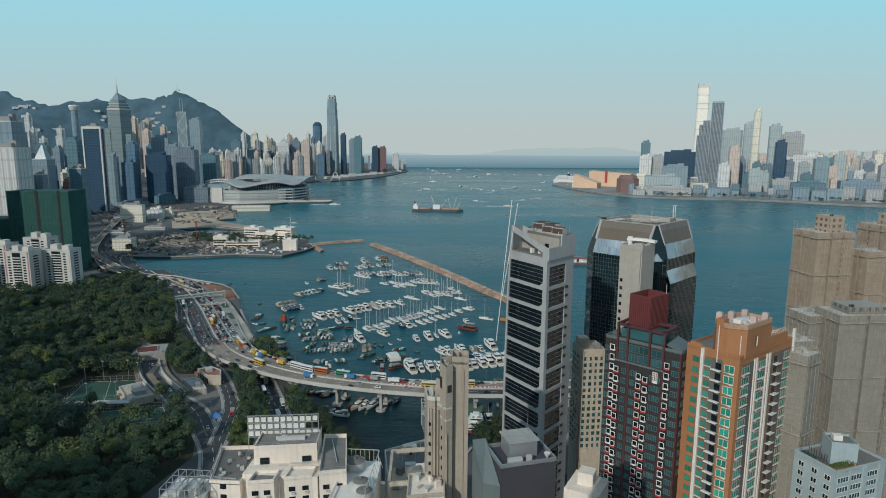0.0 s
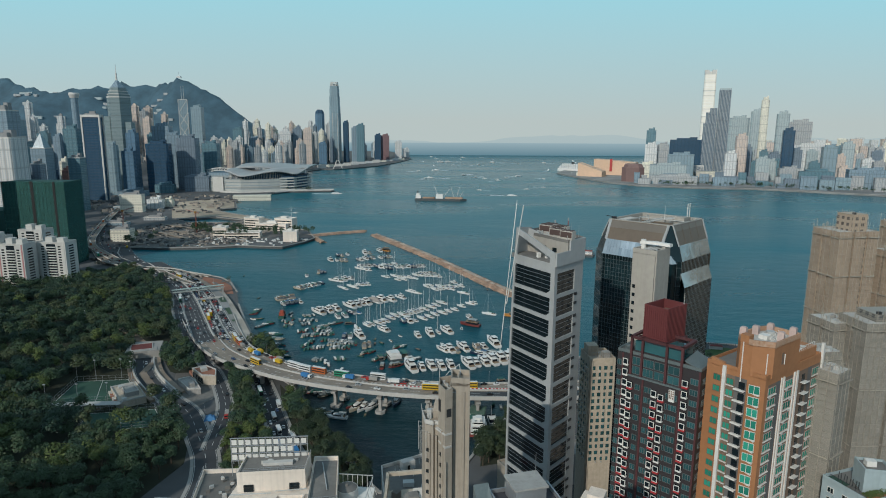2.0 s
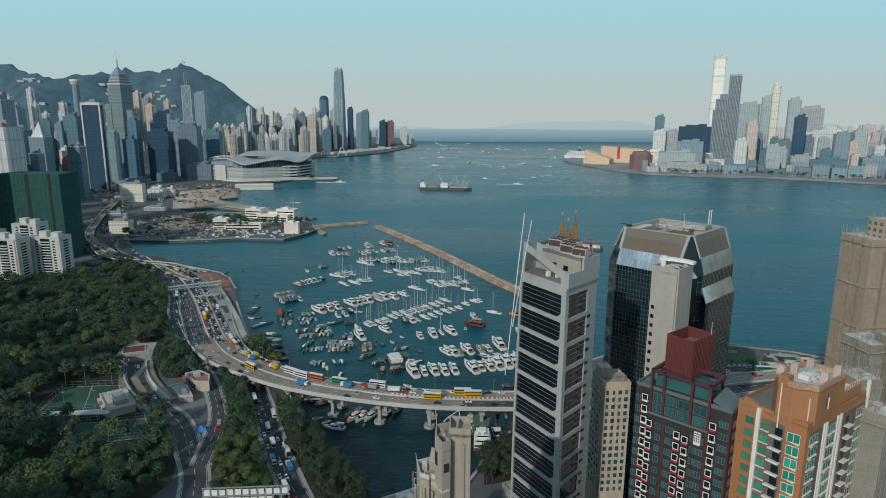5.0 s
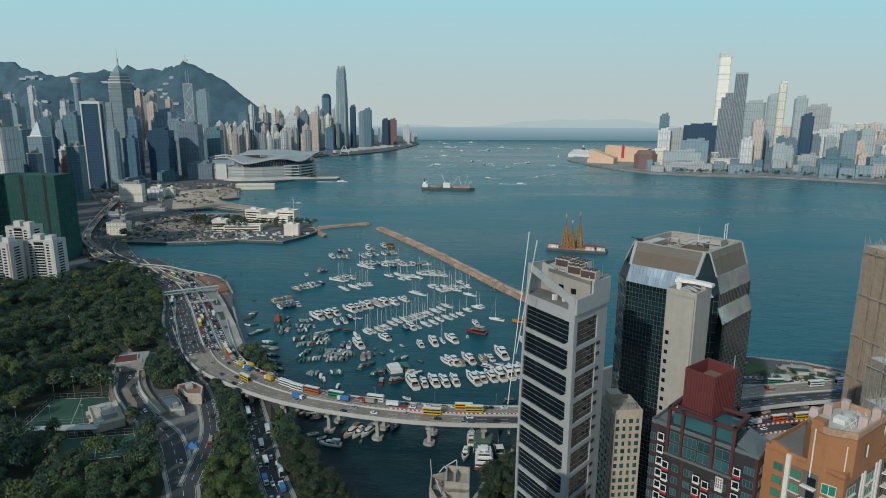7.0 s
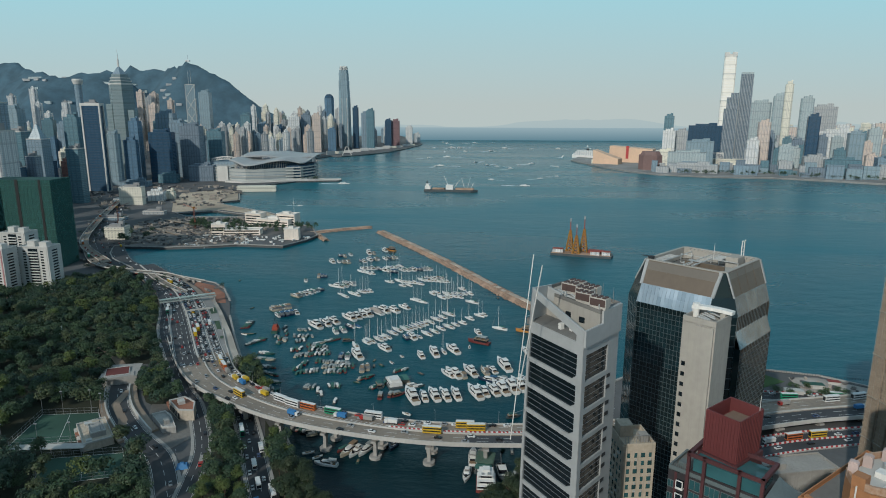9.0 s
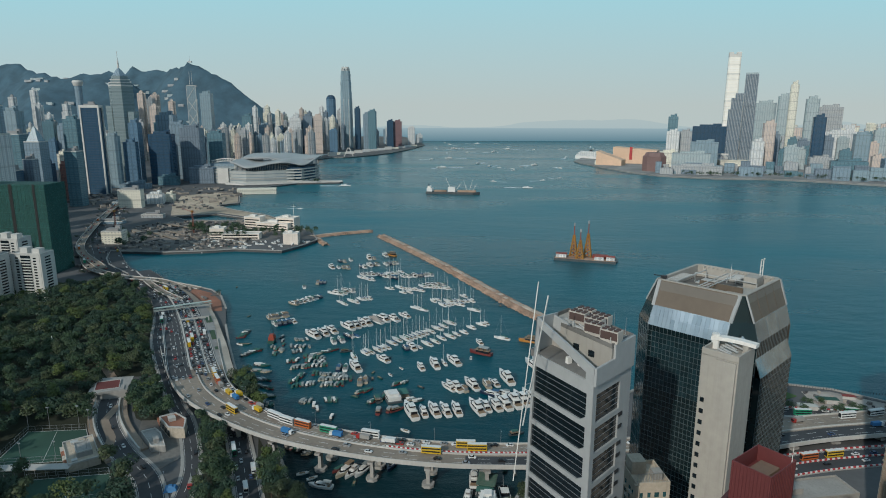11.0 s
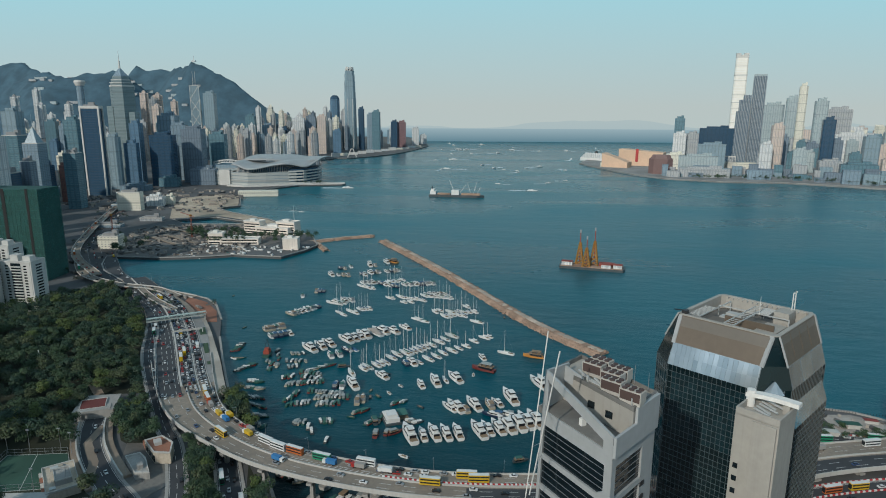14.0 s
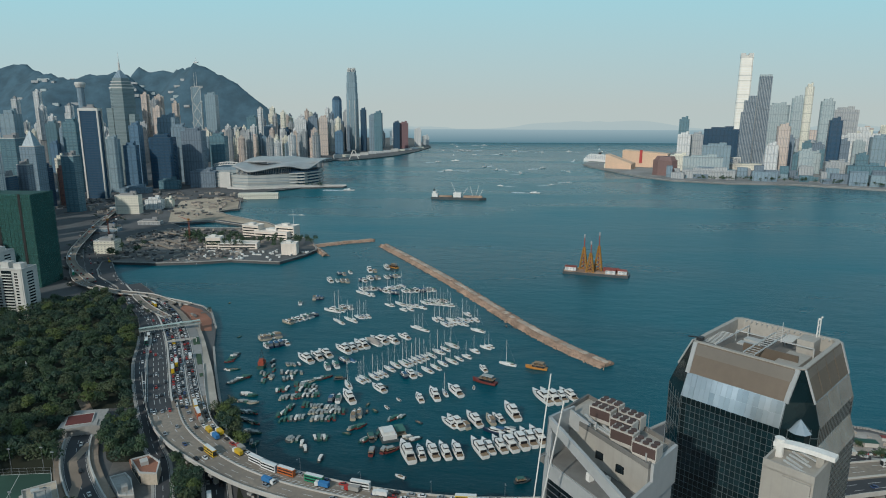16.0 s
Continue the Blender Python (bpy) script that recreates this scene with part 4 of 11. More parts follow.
part("roof_wing", hall_shell(((0, -224), (0.25, -240), (0.6, -205), (0.85, -172), (1, -130)), ((0, 58), (0.26, 46), (0.66, 58), (0.9, 49), (1, 62)),
                             ((0, -140), (0.5, -130), (1, -60)), ((0, 62), (0.3, 56), (0.65, 63), (1, 64)), 3.0), HALL_ROOF, t, "sweeping grey metal roof wing", True)
part("roof_wing", hall_shell(((0, -150), (0.3, -170), (0.7, -140), (1, -110)), ((0, 64), (0.35, 67), (0.7, 58), (1, 63)),
                             ((0, -20), (1, 0)), ((0, 70), (0.4, 71), (0.75, 65), (1, 66)), 3.5), HALL_ROOF, t, "sweeping grey metal roof wing", True)
k = M()
for i in range(44):
    u = 0.04 + 0.88 * i / 43
    yf = hall_curve(((0, -212), (0.25, -222), (0.6, -186), (0.85, -150), (1, -110)), u)
    k.beam((-50 + 190 * u, yf, 35), (-50 + 190 * u, yf, hall_curve(((0, 56), (0.26, 45), (0.66, 56), (0.9, 48), (1, 60)), u)), 0.9)
tagged(part("fin", k, F_PALE, t), "", "", "", "stuff")
k = M()
for i in range(14):
    u0, u1 = i / 14, (i + 1) / 14
    za, zb = 46 + 14 * math.sin(math.pi * (0.15 + 0.8 * u0)), 46 + 14 * math.sin(math.pi * (0.15 + 0.8 * u1))
    xa, xb = -152 + 108 * u0, -152 + 108 * u1
    k.beam((xa, -120, za), (xb, -120, zb), 2.4).beam((xa, -120, za - 7), (xb, -120, zb - 7), 2.0).beam((xa, -120, za - 7), (xb, -120, zb), 1.4)
part("arched_truss", k, F_PALE, t, "pale arched roof truss")
part("truss_base", M().box(-150, -56, -128, -60, 38, 46), F_GREY, t)
part("terrace", M().prism([(-60, -238), (-6, -252), (74, -214), (130, -178), (235, -140), (235, -132), (122, -158), (-60, -226)], -2, 4), F_PALE, t, "pale waterside terrace and mole")
office(-610, 1562, 92, 22, 14, F_CREAM, 14, 0.5, plant=False, group="harbour piers")

# --- shopping district towers near the park's far side ---
office(-724, 905, 46, 40, 166, F_WHITE, 6, cut=2)
office(-738, 930, 26, 30, 205, F_GREY, 6)
office(-1173, 1500, 34, 30, 196, F_SILVER, 5)
office(-1007, 1300, 34, 30, 150, F_TEAL, 5)
t = office(-924, 1250, 44, 42, 138, F_GREY, 5, plant=False)
t.scale = (0.68, 0.68, 1)
part("pyramid_roof", M().prism(rect(36, 34), 134.5, 164, rect(3, 3)).cyl(0, 0, 163, 190, 0.9, 0.3, 6), F_SILVER, t, "pale pyramid roof with a spire")
office(-860, 1150, 18, 18, 112, F_BROWN, 5)
office(-892, 1310, 26, 24, 116, F_TEAL, 5)
office(-985, 1400, 16, 14, 104, F_CREAM, 5)
office(-972, 1385, 14, 12, 84, facade("render_brick_red", (0.36, 0.17, 0.13), (0.13, 0.10, 0.10), 3.0, 3.2, 0.5, 0.5), 5)
def far_spot(y0, y1, a, b):
    y = far_rnd.uniform(y0, y1)
    return y * far_rnd.uniform(a, b), y


for i in range(26):
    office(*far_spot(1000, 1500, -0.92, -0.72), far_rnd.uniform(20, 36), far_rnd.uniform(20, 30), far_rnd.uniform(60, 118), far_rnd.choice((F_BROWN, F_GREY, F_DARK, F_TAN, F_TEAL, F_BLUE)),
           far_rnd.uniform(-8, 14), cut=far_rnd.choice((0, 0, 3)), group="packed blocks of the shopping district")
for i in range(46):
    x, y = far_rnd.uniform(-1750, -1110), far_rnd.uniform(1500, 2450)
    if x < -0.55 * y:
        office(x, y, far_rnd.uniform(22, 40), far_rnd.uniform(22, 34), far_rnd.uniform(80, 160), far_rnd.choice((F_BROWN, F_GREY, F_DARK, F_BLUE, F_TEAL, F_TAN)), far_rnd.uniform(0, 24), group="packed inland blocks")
# hillside flats
for i in range(150):
    y = far_rnd.uniform(2300, 3750)
    x = far_rnd.uniform(-0.80 * y, -0.30 * y)
    if -1500 < x < -1360 and y < 2960:
        continue
    b = max(3.5, min(150, hill(x, y) * 0.8))
    flats(x, y, far_rnd.uniform(20, 30), b + far_rnd.uniform(70, 130), far_rnd.choice((F_PINK, F_WHITE, F_TAN, F_GREY, F_CREAM, F_TAN, F_BROWN)), far_rnd.uniform(0, 45), b, "hillside apartment towers")
for i in range(60):
    y = far_rnd.uniform(2950, 3700)
    x = far_rnd.uniform(-0.40 * y, -0.245 * y)
    flats(x, y, far_rnd.uniform(20, 28), far_rnd.uniform(110, 215), far_rnd.choice((F_PINK, F_WHITE, F_TAN, F_CREAM, F_BROWN)), far_rnd.uniform(0, 45), 3.5, "hillside apartment towers")
for x, y, h in ((-1820, 2400, 270), (-1830, 2300, 242), (-1620, 2300, 218), (-1640, 2320, 190), (-1700, 2310, 180), (-1790, 2380, 215)):
    flats(x, y, 26, h, F_WHITE, 20, 90, "hillside apartment towers")
villa_rnd = random.Random(64)
for x0, x1, y0, y1, n in ((-3300, -2950, 4000, 4200, 9), (-2700, -2450, 4150, 4400, 12), (-2420, -2280, 4150, 4350, 7), (-3000, -2500, 3750, 4100, 10), (-2250, -2050, 4050, 4300, 4)):
    for i in range(n):
        x, y = villa_rnd.uniform(x0, x1), villa_rnd.uniform(y0, y1)
        b = hill(x, y) - 10
        if b > 90:
            office(x, y, villa_rnd.uniform(26, 60), 12, b + villa_rnd.uniform(13, 19), villa_rnd.choice((F_TAN, F_TAN, F_HAZY)), villa_rnd.uniform(-20, 20), b, plant=False, group="pale villas on the hill")
t = thing("hilltop_mast", pose(-2226, 4430, hill(-2226, 4430) - 18), "thin lattice mast on the hilltop", "mast")
part("mast", M().cyl(0, 0, 0, 42, 2.2, 0.8, 6).box(-14, 14, -8, 8, 0, 10), STEEL, t)

# --- the opposite shore ---
K = "towers across the harbour"
t = thing("tallest_tower", pose(1164, 3714, 4, 0, 0, -14), "very tall sunlit white slab tower with slotted crown", "tower", K)
part("shaft", M().prism(rect(66, 60, 6), 0, 470, rect(60, 56, 6)), facade("pale_tower_glass", (0.88, 0.82, 0.72), (0.80, 0.75, 0.67), 8, 60, 0.5, 0.9, 0, 0.35, 0.3), t)
part("crown", M().box(-30, -8, -28, 28, 470, 494).box(8, 30, -28, 28, 470, 494).box(-8, 8, -22, 22, 470, 486), F_PALE, t)
part("band", M().box(-32.6, 32.6, -30.6, 30.6, 242, 247), F_PALE, t)
part("band", M().box(-31.4, 31.4, -29.6, 29.6, 381, 386), F_PALE, t)
ROSE = facade("striped_stone", (0.33, 0.35, 0.365), (0.085, 0.115, 0.145), 4.0, 5.6, 0.94, 0.7, 0, 0.5, 0.15)
t = thing("striped_tower", pose(828, 2530, 4, 0, 0, -16), "dark blue tower pair with pale vertical stripes", "tower", K)
t.scale = (0.9, 0.9, 1)
part("tall_half", M().prism(rect(48, 46), 0, 322, rect(46, 44)), ROSE, t)
t.children[0].location = (24, 20, 0)
part("crown_frame", M().box(2, 46, 0, 40, 322, 328), F_HAZY, t)
part("low_half", M().box(-52, -2, -20, 24, 0, 200).box(-44, -2, -16, 24, 200, 240).box(-30, -2, -10, 24, 240, 256), ROSE, t)
part("podium", M().box(-110, 86, -60, 0, 0, 20), F_CREAM, t)
k = M()
for sx in (-120, 44):
    k = M()
    for i in range(20):
        k.box(sx + i * 4.2, sx + i * 4.2 + 1.6, -66, -62, 0, 42)
    k.box(sx - 2, sx + 82, -66, -62, 40, 44)
    part("colonnade", k, F_PALE, t, "tall white colonnade at the foot")
office(350, 2500, 58, 70, 20, F_CREAM, -28, 4, plant=False, group=K)
t = thing("arts_hall", pose(366, 2480, 4, 0, 0, -26), "windowless warm-tiled hall with a swooping roofline", "hall", K)
part("hall", M().prism([(-48, -26), (46, -26), (46, 26), (-48, 26)], 0, lambda x, y: 50 if x < 0 else 20), F_GOLD, t)
t = thing("arts_hall", pose(470, 2570, 4, 0, 0, -20), "windowless warm-tiled hall with a pale roof edge", "hall", K)
part("hall", M().prism([(-80, -30), (80, -30), (80, 40), (-80, 40)], 0, lambda x, y: 60 if x < 0 else 50), F_GOLD, t)
part("banner", M().box(-18, -8, -31, -30.2, 14, 62), plain("red_banner", (0.45, 0.05, 0.05), 0.7), t, "tall red banner")
t = thing("brick_hall", pose(473, 2262, 4, 0, 0, -14), "squat brown stone hall with slanted corners", "hall", K)
part("hall", M().prism(rect(74, 56, 16), 0, 48).prism(rect(66, 48, 14), 48, 60, rect(54, 38, 11)), plain("brown_granite", (0.20, 0.125, 0.115), 0.7, vary=0.15, grain=0.1), t)
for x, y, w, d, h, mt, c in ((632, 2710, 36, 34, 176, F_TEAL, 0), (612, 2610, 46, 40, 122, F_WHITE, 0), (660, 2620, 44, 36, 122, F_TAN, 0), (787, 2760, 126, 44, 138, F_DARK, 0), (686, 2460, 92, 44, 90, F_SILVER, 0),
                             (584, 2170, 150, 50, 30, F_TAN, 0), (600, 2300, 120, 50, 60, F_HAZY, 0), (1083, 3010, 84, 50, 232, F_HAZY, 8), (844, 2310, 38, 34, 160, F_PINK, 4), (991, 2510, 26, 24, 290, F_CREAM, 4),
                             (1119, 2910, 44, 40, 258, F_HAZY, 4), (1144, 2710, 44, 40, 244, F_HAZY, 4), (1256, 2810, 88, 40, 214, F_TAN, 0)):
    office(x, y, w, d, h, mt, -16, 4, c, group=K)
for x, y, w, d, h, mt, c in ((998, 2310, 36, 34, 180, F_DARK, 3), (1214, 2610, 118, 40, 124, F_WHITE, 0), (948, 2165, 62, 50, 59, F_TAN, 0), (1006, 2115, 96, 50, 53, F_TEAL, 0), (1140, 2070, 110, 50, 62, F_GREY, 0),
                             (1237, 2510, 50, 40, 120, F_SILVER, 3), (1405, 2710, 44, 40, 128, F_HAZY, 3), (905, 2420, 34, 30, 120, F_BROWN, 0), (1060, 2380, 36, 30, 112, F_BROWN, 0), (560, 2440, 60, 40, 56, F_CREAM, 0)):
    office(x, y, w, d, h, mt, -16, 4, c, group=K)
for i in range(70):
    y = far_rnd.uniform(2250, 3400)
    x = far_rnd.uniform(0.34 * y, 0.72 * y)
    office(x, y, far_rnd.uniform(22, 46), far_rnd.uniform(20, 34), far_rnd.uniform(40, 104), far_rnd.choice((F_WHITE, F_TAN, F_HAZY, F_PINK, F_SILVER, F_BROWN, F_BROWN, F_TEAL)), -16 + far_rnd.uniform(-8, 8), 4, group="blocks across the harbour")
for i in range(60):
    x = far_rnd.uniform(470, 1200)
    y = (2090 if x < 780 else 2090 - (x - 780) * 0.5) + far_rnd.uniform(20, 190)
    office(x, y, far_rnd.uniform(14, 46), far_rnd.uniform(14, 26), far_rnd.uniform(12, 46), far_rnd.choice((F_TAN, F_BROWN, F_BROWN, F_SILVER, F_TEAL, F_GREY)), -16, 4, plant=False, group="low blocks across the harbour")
# pale wall colours stand in for haze over the farthest blocks
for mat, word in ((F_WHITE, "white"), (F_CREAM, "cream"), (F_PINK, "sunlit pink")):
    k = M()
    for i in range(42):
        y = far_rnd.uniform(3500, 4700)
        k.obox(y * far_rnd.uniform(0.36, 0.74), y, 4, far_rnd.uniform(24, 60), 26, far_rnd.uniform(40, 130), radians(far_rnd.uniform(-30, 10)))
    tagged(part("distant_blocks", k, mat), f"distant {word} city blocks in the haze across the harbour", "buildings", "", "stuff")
# white liner at the pier
t = thing("cruise_ship", pose(330, 2790, 0, 0, 0, -40), "white cruise ship moored at the far pier", "ship")
part("hull", M().prism([(-70, -11), (55, -11), (80, 0), (55, 11), (-70, 11)], 0, 13), GEL_WHITE, t)
for x0, x1, w, z in ((-64, 50, 10, 13), (-58, 40, 9, 20), (-50, 30, 8, 26)):
    part("deck", M().box(x0, x1, -w, w, z, z + 6.6), F_WHITE, t)
part("funnel", M().prism(rect(10, 6), 31, 40), DARK_STEEL, t)


# ---- the near towers ----
PANEL_GREY = plain("pale_grey_panel", (0.40, 0.405, 0.40), 0.5, vary=0.08, grain=0.2, streak=0.12)
NEAR_GLASS = glassy("black_glass", (0.008, 0.014, 0.018), 0.07, 0.03)
CURTAIN = glassy("dark_curtain_glass", (0.007, 0.018, 0.021), 0.06, 0.05, each=0.1)
PANE_GLASS = glassy("curtain_pane_glass", (0.007, 0.019, 0.023), 0.05, 0.05, each=0.8)
SLOPE_GLASS = glassy("pale_slope_glass", (0.44, 0.51, 0.54), 0.16, 0.08, 0.6, each=0.6)
SIDE_SLOPE = glassy("dull_slope_glass", (0.40, 0.46, 0.49), 0.1, 0.1, 0.7, each=0.6)
MULLION = plain("mullion_metal", (0.19, 0.215, 0.22), 0.4, 0.5, vary=0.1, grain=1)
DARK_BRONZE = plain("pale_bronze_panel", (0.215, 0.185, 0.152), 0.4, 0.3, vary=0.12, grain=0.3)
BRONZE = plain("bronze_brown_panel", (0.185, 0.145, 0.108), 0.45, 0.3, vary=0.1, grain=0.3, streak=0.12)
CORE = plain("grey_beige_render", (0.41, 0.38, 0.335), 0.8, vary=0.1, grain=0.3, streak=0.2)
RED_METAL = plain("oxide_red_metal", (0.165, 0.045, 0.045), 0.55, 0.2, vary=0.12, grain=0.5, streak=0.1)
PINK_HOOD = plain("pink_hood", (0.52, 0.40, 0.36), 0.7, vary=0.15, grain=1)
RED_TRIM = plain("bright_red_trim", (0.42, 0.035, 0.04), 0.5, vary=0.1)
DARK_TILE = plain("charcoal_tile", (0.035, 0.03, 0.032), 0.6, vary=0.2, grain=0.6)
MAROON = plain("maroon_tile", (0.085, 0.028, 0.03), 0.6, vary=0.2, grain=0.6)
ORANGE = plain("orange_brown_tile", (0.38, 0.175, 0.075), 0.7, vary=0.12, grain=0.4, streak=0.15)
GREEN_GLASS = glassy("green_window_glass", (0.030, 0.175, 0.125), 0.12, 0.02, each=1.0)
TEAL_GLASS = glassy("teal_window_glass", (0.022, 0.062, 0.068), 0.1, 0.02, each=1.0)
FRAME_GREY = plain("grey_green_frame", (0.15, 0.18, 0.18), 0.5, 0.2, vary=0.15, grain=1)
BLUE_WHITE = plain("blue_white_wall", (0.37, 0.44, 0.455), 0.7, vary=0.1, grain=0.3, streak=0.2)
SPANDREL = plain("brown_spandrel_tile", (0.20, 0.135, 0.095), 0.75, vary=0.15, grain=0.5, streak=0.15)
ORANGE_RIM = plain("orange_parapet_render", (0.40, 0.22, 0.12), 0.8, vary=0.25, grain=0.8, dirt=(0.52, 0.42, 0.34))
BEIGE = plain("stained_beige_render", (0.55, 0.475, 0.38), 0.85, vary=0.15, grain=0.4, streak=0.4, dirt=(0.33, 0.27, 0.20))
TOWER_TAN = plain("grey_tan_mosaic", (0.37, 0.32, 0.26), 0.8, vary=0.12, grain=0.4, streak=0.35)
WARM_WHITE = plain("warm_white_wall", (0.82, 0.72, 0.62), 0.7, vary=0.14, grain=0.4, streak=0.3)
TANK = plain("galvanised_tank", (0.55, 0.55, 0.53), 0.5, 0.2, vary=0.15, grain=1)


def octagon(x0, x1, y0, y1, c):
    return [(x0 + c, y0), (x1 - c, y0), (x1, y0 + c), (x1, y1 - c), (x1 - c, y1), (x0 + c, y1), (x0, y1 - c), (x0, y0 + c)]


def stuff(ob):
    return tagged(ob, "", "", "", "stuff")


# --- white-banded tower with a slanted crest ---
A2, B2, C2 = Vector((8.0, 249.0)), Vector((21.0, 231.0)), Vector((32.5, 246.0))
crest = thing("banded_tower", pose(B2.x, B2.y, 0), "pale grey tower with dark window bands and slanted crest", "tower")
UA, UC = A2 - B2, C2 - B2


def bulge(z):
    """How far the tower's left edge stands out below its crest."""
    return 0.13 * (1 - max(0.0, (z - 62) / 86) ** 2)


def w_at(s, t, z, out=0.0):
    """A point of the banded tower: s along its left front, t along its right front."""
    n = (-UA.normalized() * 0 + Vector((UA.y, -UA.x)).normalized() * 0)
    s2 = s * (1 + bulge(z))
    p = UA * s2 + UC * t
    return (p.x, p.y, z)


nl = Vector((-UC.x, -UC.y)).normalized()   # outwards from the left front
nr = Vector((-UA.x, -UA.y)).normalized()   # outwards from the right front


def off(p, v, d):
    return (p[0] + v.x * d, p[1] + v.y * d, p[2])


k = M()
rings = []
for z in (3.5, 40, 62, 80, 96, 110, 122, 132, 137):
    rings.append([off(off(w_at(s, t, z), nl, -0.5 if t == 0 else 0), nr, -0.5 if s == 0 else 0) for s, t in ((0, 0), (0, 1), (1, 1), (1, 0))])
k.loft(rings)
part("dark_core", k, NEAR_GLASS, crest, "near-black reflective glazing")
bands = [137.2, 127.0] + [127.0 - 8.2 * i for i in range(1, 15)]
for i, z in enumerate(bands):
    th = 2.6 if i == 0 else 1.35
    k = M()
    k.loft([[off(w_at(0, 0, zz), nl + nr, 0.06), off(w_at(0, 1, zz), nr, 0.06), w_at(1, 1, zz), off(w_at(1, 0, zz), nl, 0.06)] for zz in (z - th, z)])
    part("storey_band", k, PANEL_GREY, crest)
    if i:
        # sloping corner piece of each window
        k = M()
        a, b, c = w_at(0.09, 0, z - 0.02), w_at(0.18, 0, z - 0.02), w_at(0.09, 0, z + 1.5)
        k.add([off(p, nl, d) for d in (-0.4, 0.05) for p in (a, b, c)], [(0, 1, 2), (5, 4, 3), (0, 3, 4, 1), (1, 4, 5, 2), (2, 5, 3, 0)])
        part("window_corner", k, PANEL_GREY, crest)
k = M()
for s0, s1 in ((0.0, 0.09), (0.955, 1.0)):
    k.loft([[off(w_at(s0, 0, z), nl, 0.1), off(w_at(s0, 0, z), nl, -0.6), off(w_at(s1, 0, z), nl, -0.6), off(w_at(s1, 0, z), nl, 0.1)] for z in (3.5, 62, 80, 96, 110, 122, 137)])
k.loft([[off(w_at(0, 0, z), nr, 0.1), off(w_at(0, 0.09, z), nr, 0.1), off(w_at(0, 0.09, z), nr, -0.6), off(w_at(0, 0, z), nr, -0.6)] for z in (3.5, 140)])
part("corner_column", k, PANEL_GREY, crest)
k = M()
k.loft([[off(w_at(0, 0.70, z), nr, 0.09), off(w_at(0, 1, z), nr, 0.09), off(w_at(0, 1, z), nr, -0.7), off(w_at(0, 0.70, z), nr, -0.7)] for z in (3.5, 145.5)])
part("side_wall", k, PANEL_GREY, crest, "solid pale side wall")
for z in bands[1:]:
    for j in range(2):
        zz = z - 2.3 - 3.4 * j
        k = M().loft([[off(w_at(0, 0.70, zz + h), nr, 0.05), off(w_at(0, 0.80, zz + h), nr, 0.05), off(w_at(0, 0.80, zz + h), nr, 0.3), off(w_at(0, 0.70, zz + h), nr, 0.3)] for h in (0, 1.0)])
        part("dark_fin", k, DARK_STEEL, crest)
k = M()
for i, z in enumerate(bands):
    top, n = z - (2.6 if i == 0 else 1.35), 4 if i == 0 else 3
    gap = (top - (bands[i + 1] if i + 1 < len(bands) else 3.5))
    for j in range(1, n + 1):
        zz = top - gap * j / (n + 1)
        k.beam(off(w_at(0.09, 0, zz), nl, -0.44), off(w_at(0.96, 0, zz), nl, -0.44), 0.1)
        k.beam(off(w_at(0, 0.09, zz), nr, -0.44), off(w_at(0, 0.70, zz), nr, -0.44), 0.09)
stuff(part("glazing_bar", k, STEEL, crest))
# crest: a raking screen with a triangular opening, and a terrace behind it


def screen(lo, hi, depth, s0=0.0, s1=1.0):
    return [off(w_at(s, 0, z), nl, d) for d in (0.08, -depth) for s, z in ((s0, lo), (s1, lo), (s1, hi), (s0, hi))]


def plate(k, pts, depth):
    f = [off(w_at(s, 0, z), nl, 0.08) for s, z in pts]
    b = [off(w_at(s, 0, z), nl, -depth) for s, z in pts]
    n = len(pts)
    return k.add(f + b, [tuple(range(n)), tuple(range(2 * n - 1, n - 1, -1))] + [(i, n + i, n + (i + 1) % n, (i + 1) % n) for i in range(n)])


k = M()
plate(k, [(0, 137.2), (0, 141.8), (1.0, 148.2), (1.0, 137.2), (0.93, 137.2), (0.93, 145.6), (0.82, 145.0), (0.12, 140.0), (0.12, 137.2)], 0.7)
plate(k, [(0.12, 137.2), (0.93, 137.2), (0.93, 138.0), (0.12, 138.0)], 0.7)
part("crest_screen", k, PANEL_GREY, crest, "raking pale screen with a triangular opening")
k = M()
k.prism([w_at(0.02, 0.02, 0)[:2], w_at(0.02, 0.98, 0)[:2], w_at(0.98, 0.98, 0)[:2], w_at(0.98, 0.02, 0)[:2]], 136.5, 138.2)
part("terrace_floor", k, ROOF_FELT, crest)
k = M()
k.prism([w_at(0.0, 0.42, 0)[:2], w_at(0.0, 1, 0)[:2], w_at(1.0, 1, 0)[:2], w_at(1.0, 0.42, 0)[:2]], 137.2, 144.6)
part("plant_storey", k, CORE, crest, "beige plant storey behind the screen")
k = M().rim([w_at(0.0, 0.42, 0)[:2], w_at(0.0, 1, 0)[:2], w_at(1.0, 1, 0)[:2], w_at(1.0, 0.42, 0)[:2]], 0.5, 144.5, 145.6)
part("roof_kerb", k, ROOF_FELT, crest)
for t0, t1, z in ((0.0, 0.46, 141.9), (0.46, 1.0, 145.4)):
    part("crest_return", M().slab(*(off(w_at(0, t, h), nr, 0.1) for t, h in ((t0, z), (t1, z), (t1, 137.3), (t0, 137.3))), 0.6), PANEL_GREY, crest)
p = w_at(0, 0.66, 0)
part("side_vent", M().obox(p[0] + nr.x * 0.12, p[1] + nr.y * 0.12, 140.2, 0.12, 1.5, 1.8, math.atan2(nr.y, nr.x)), FRAME_GREY, crest)
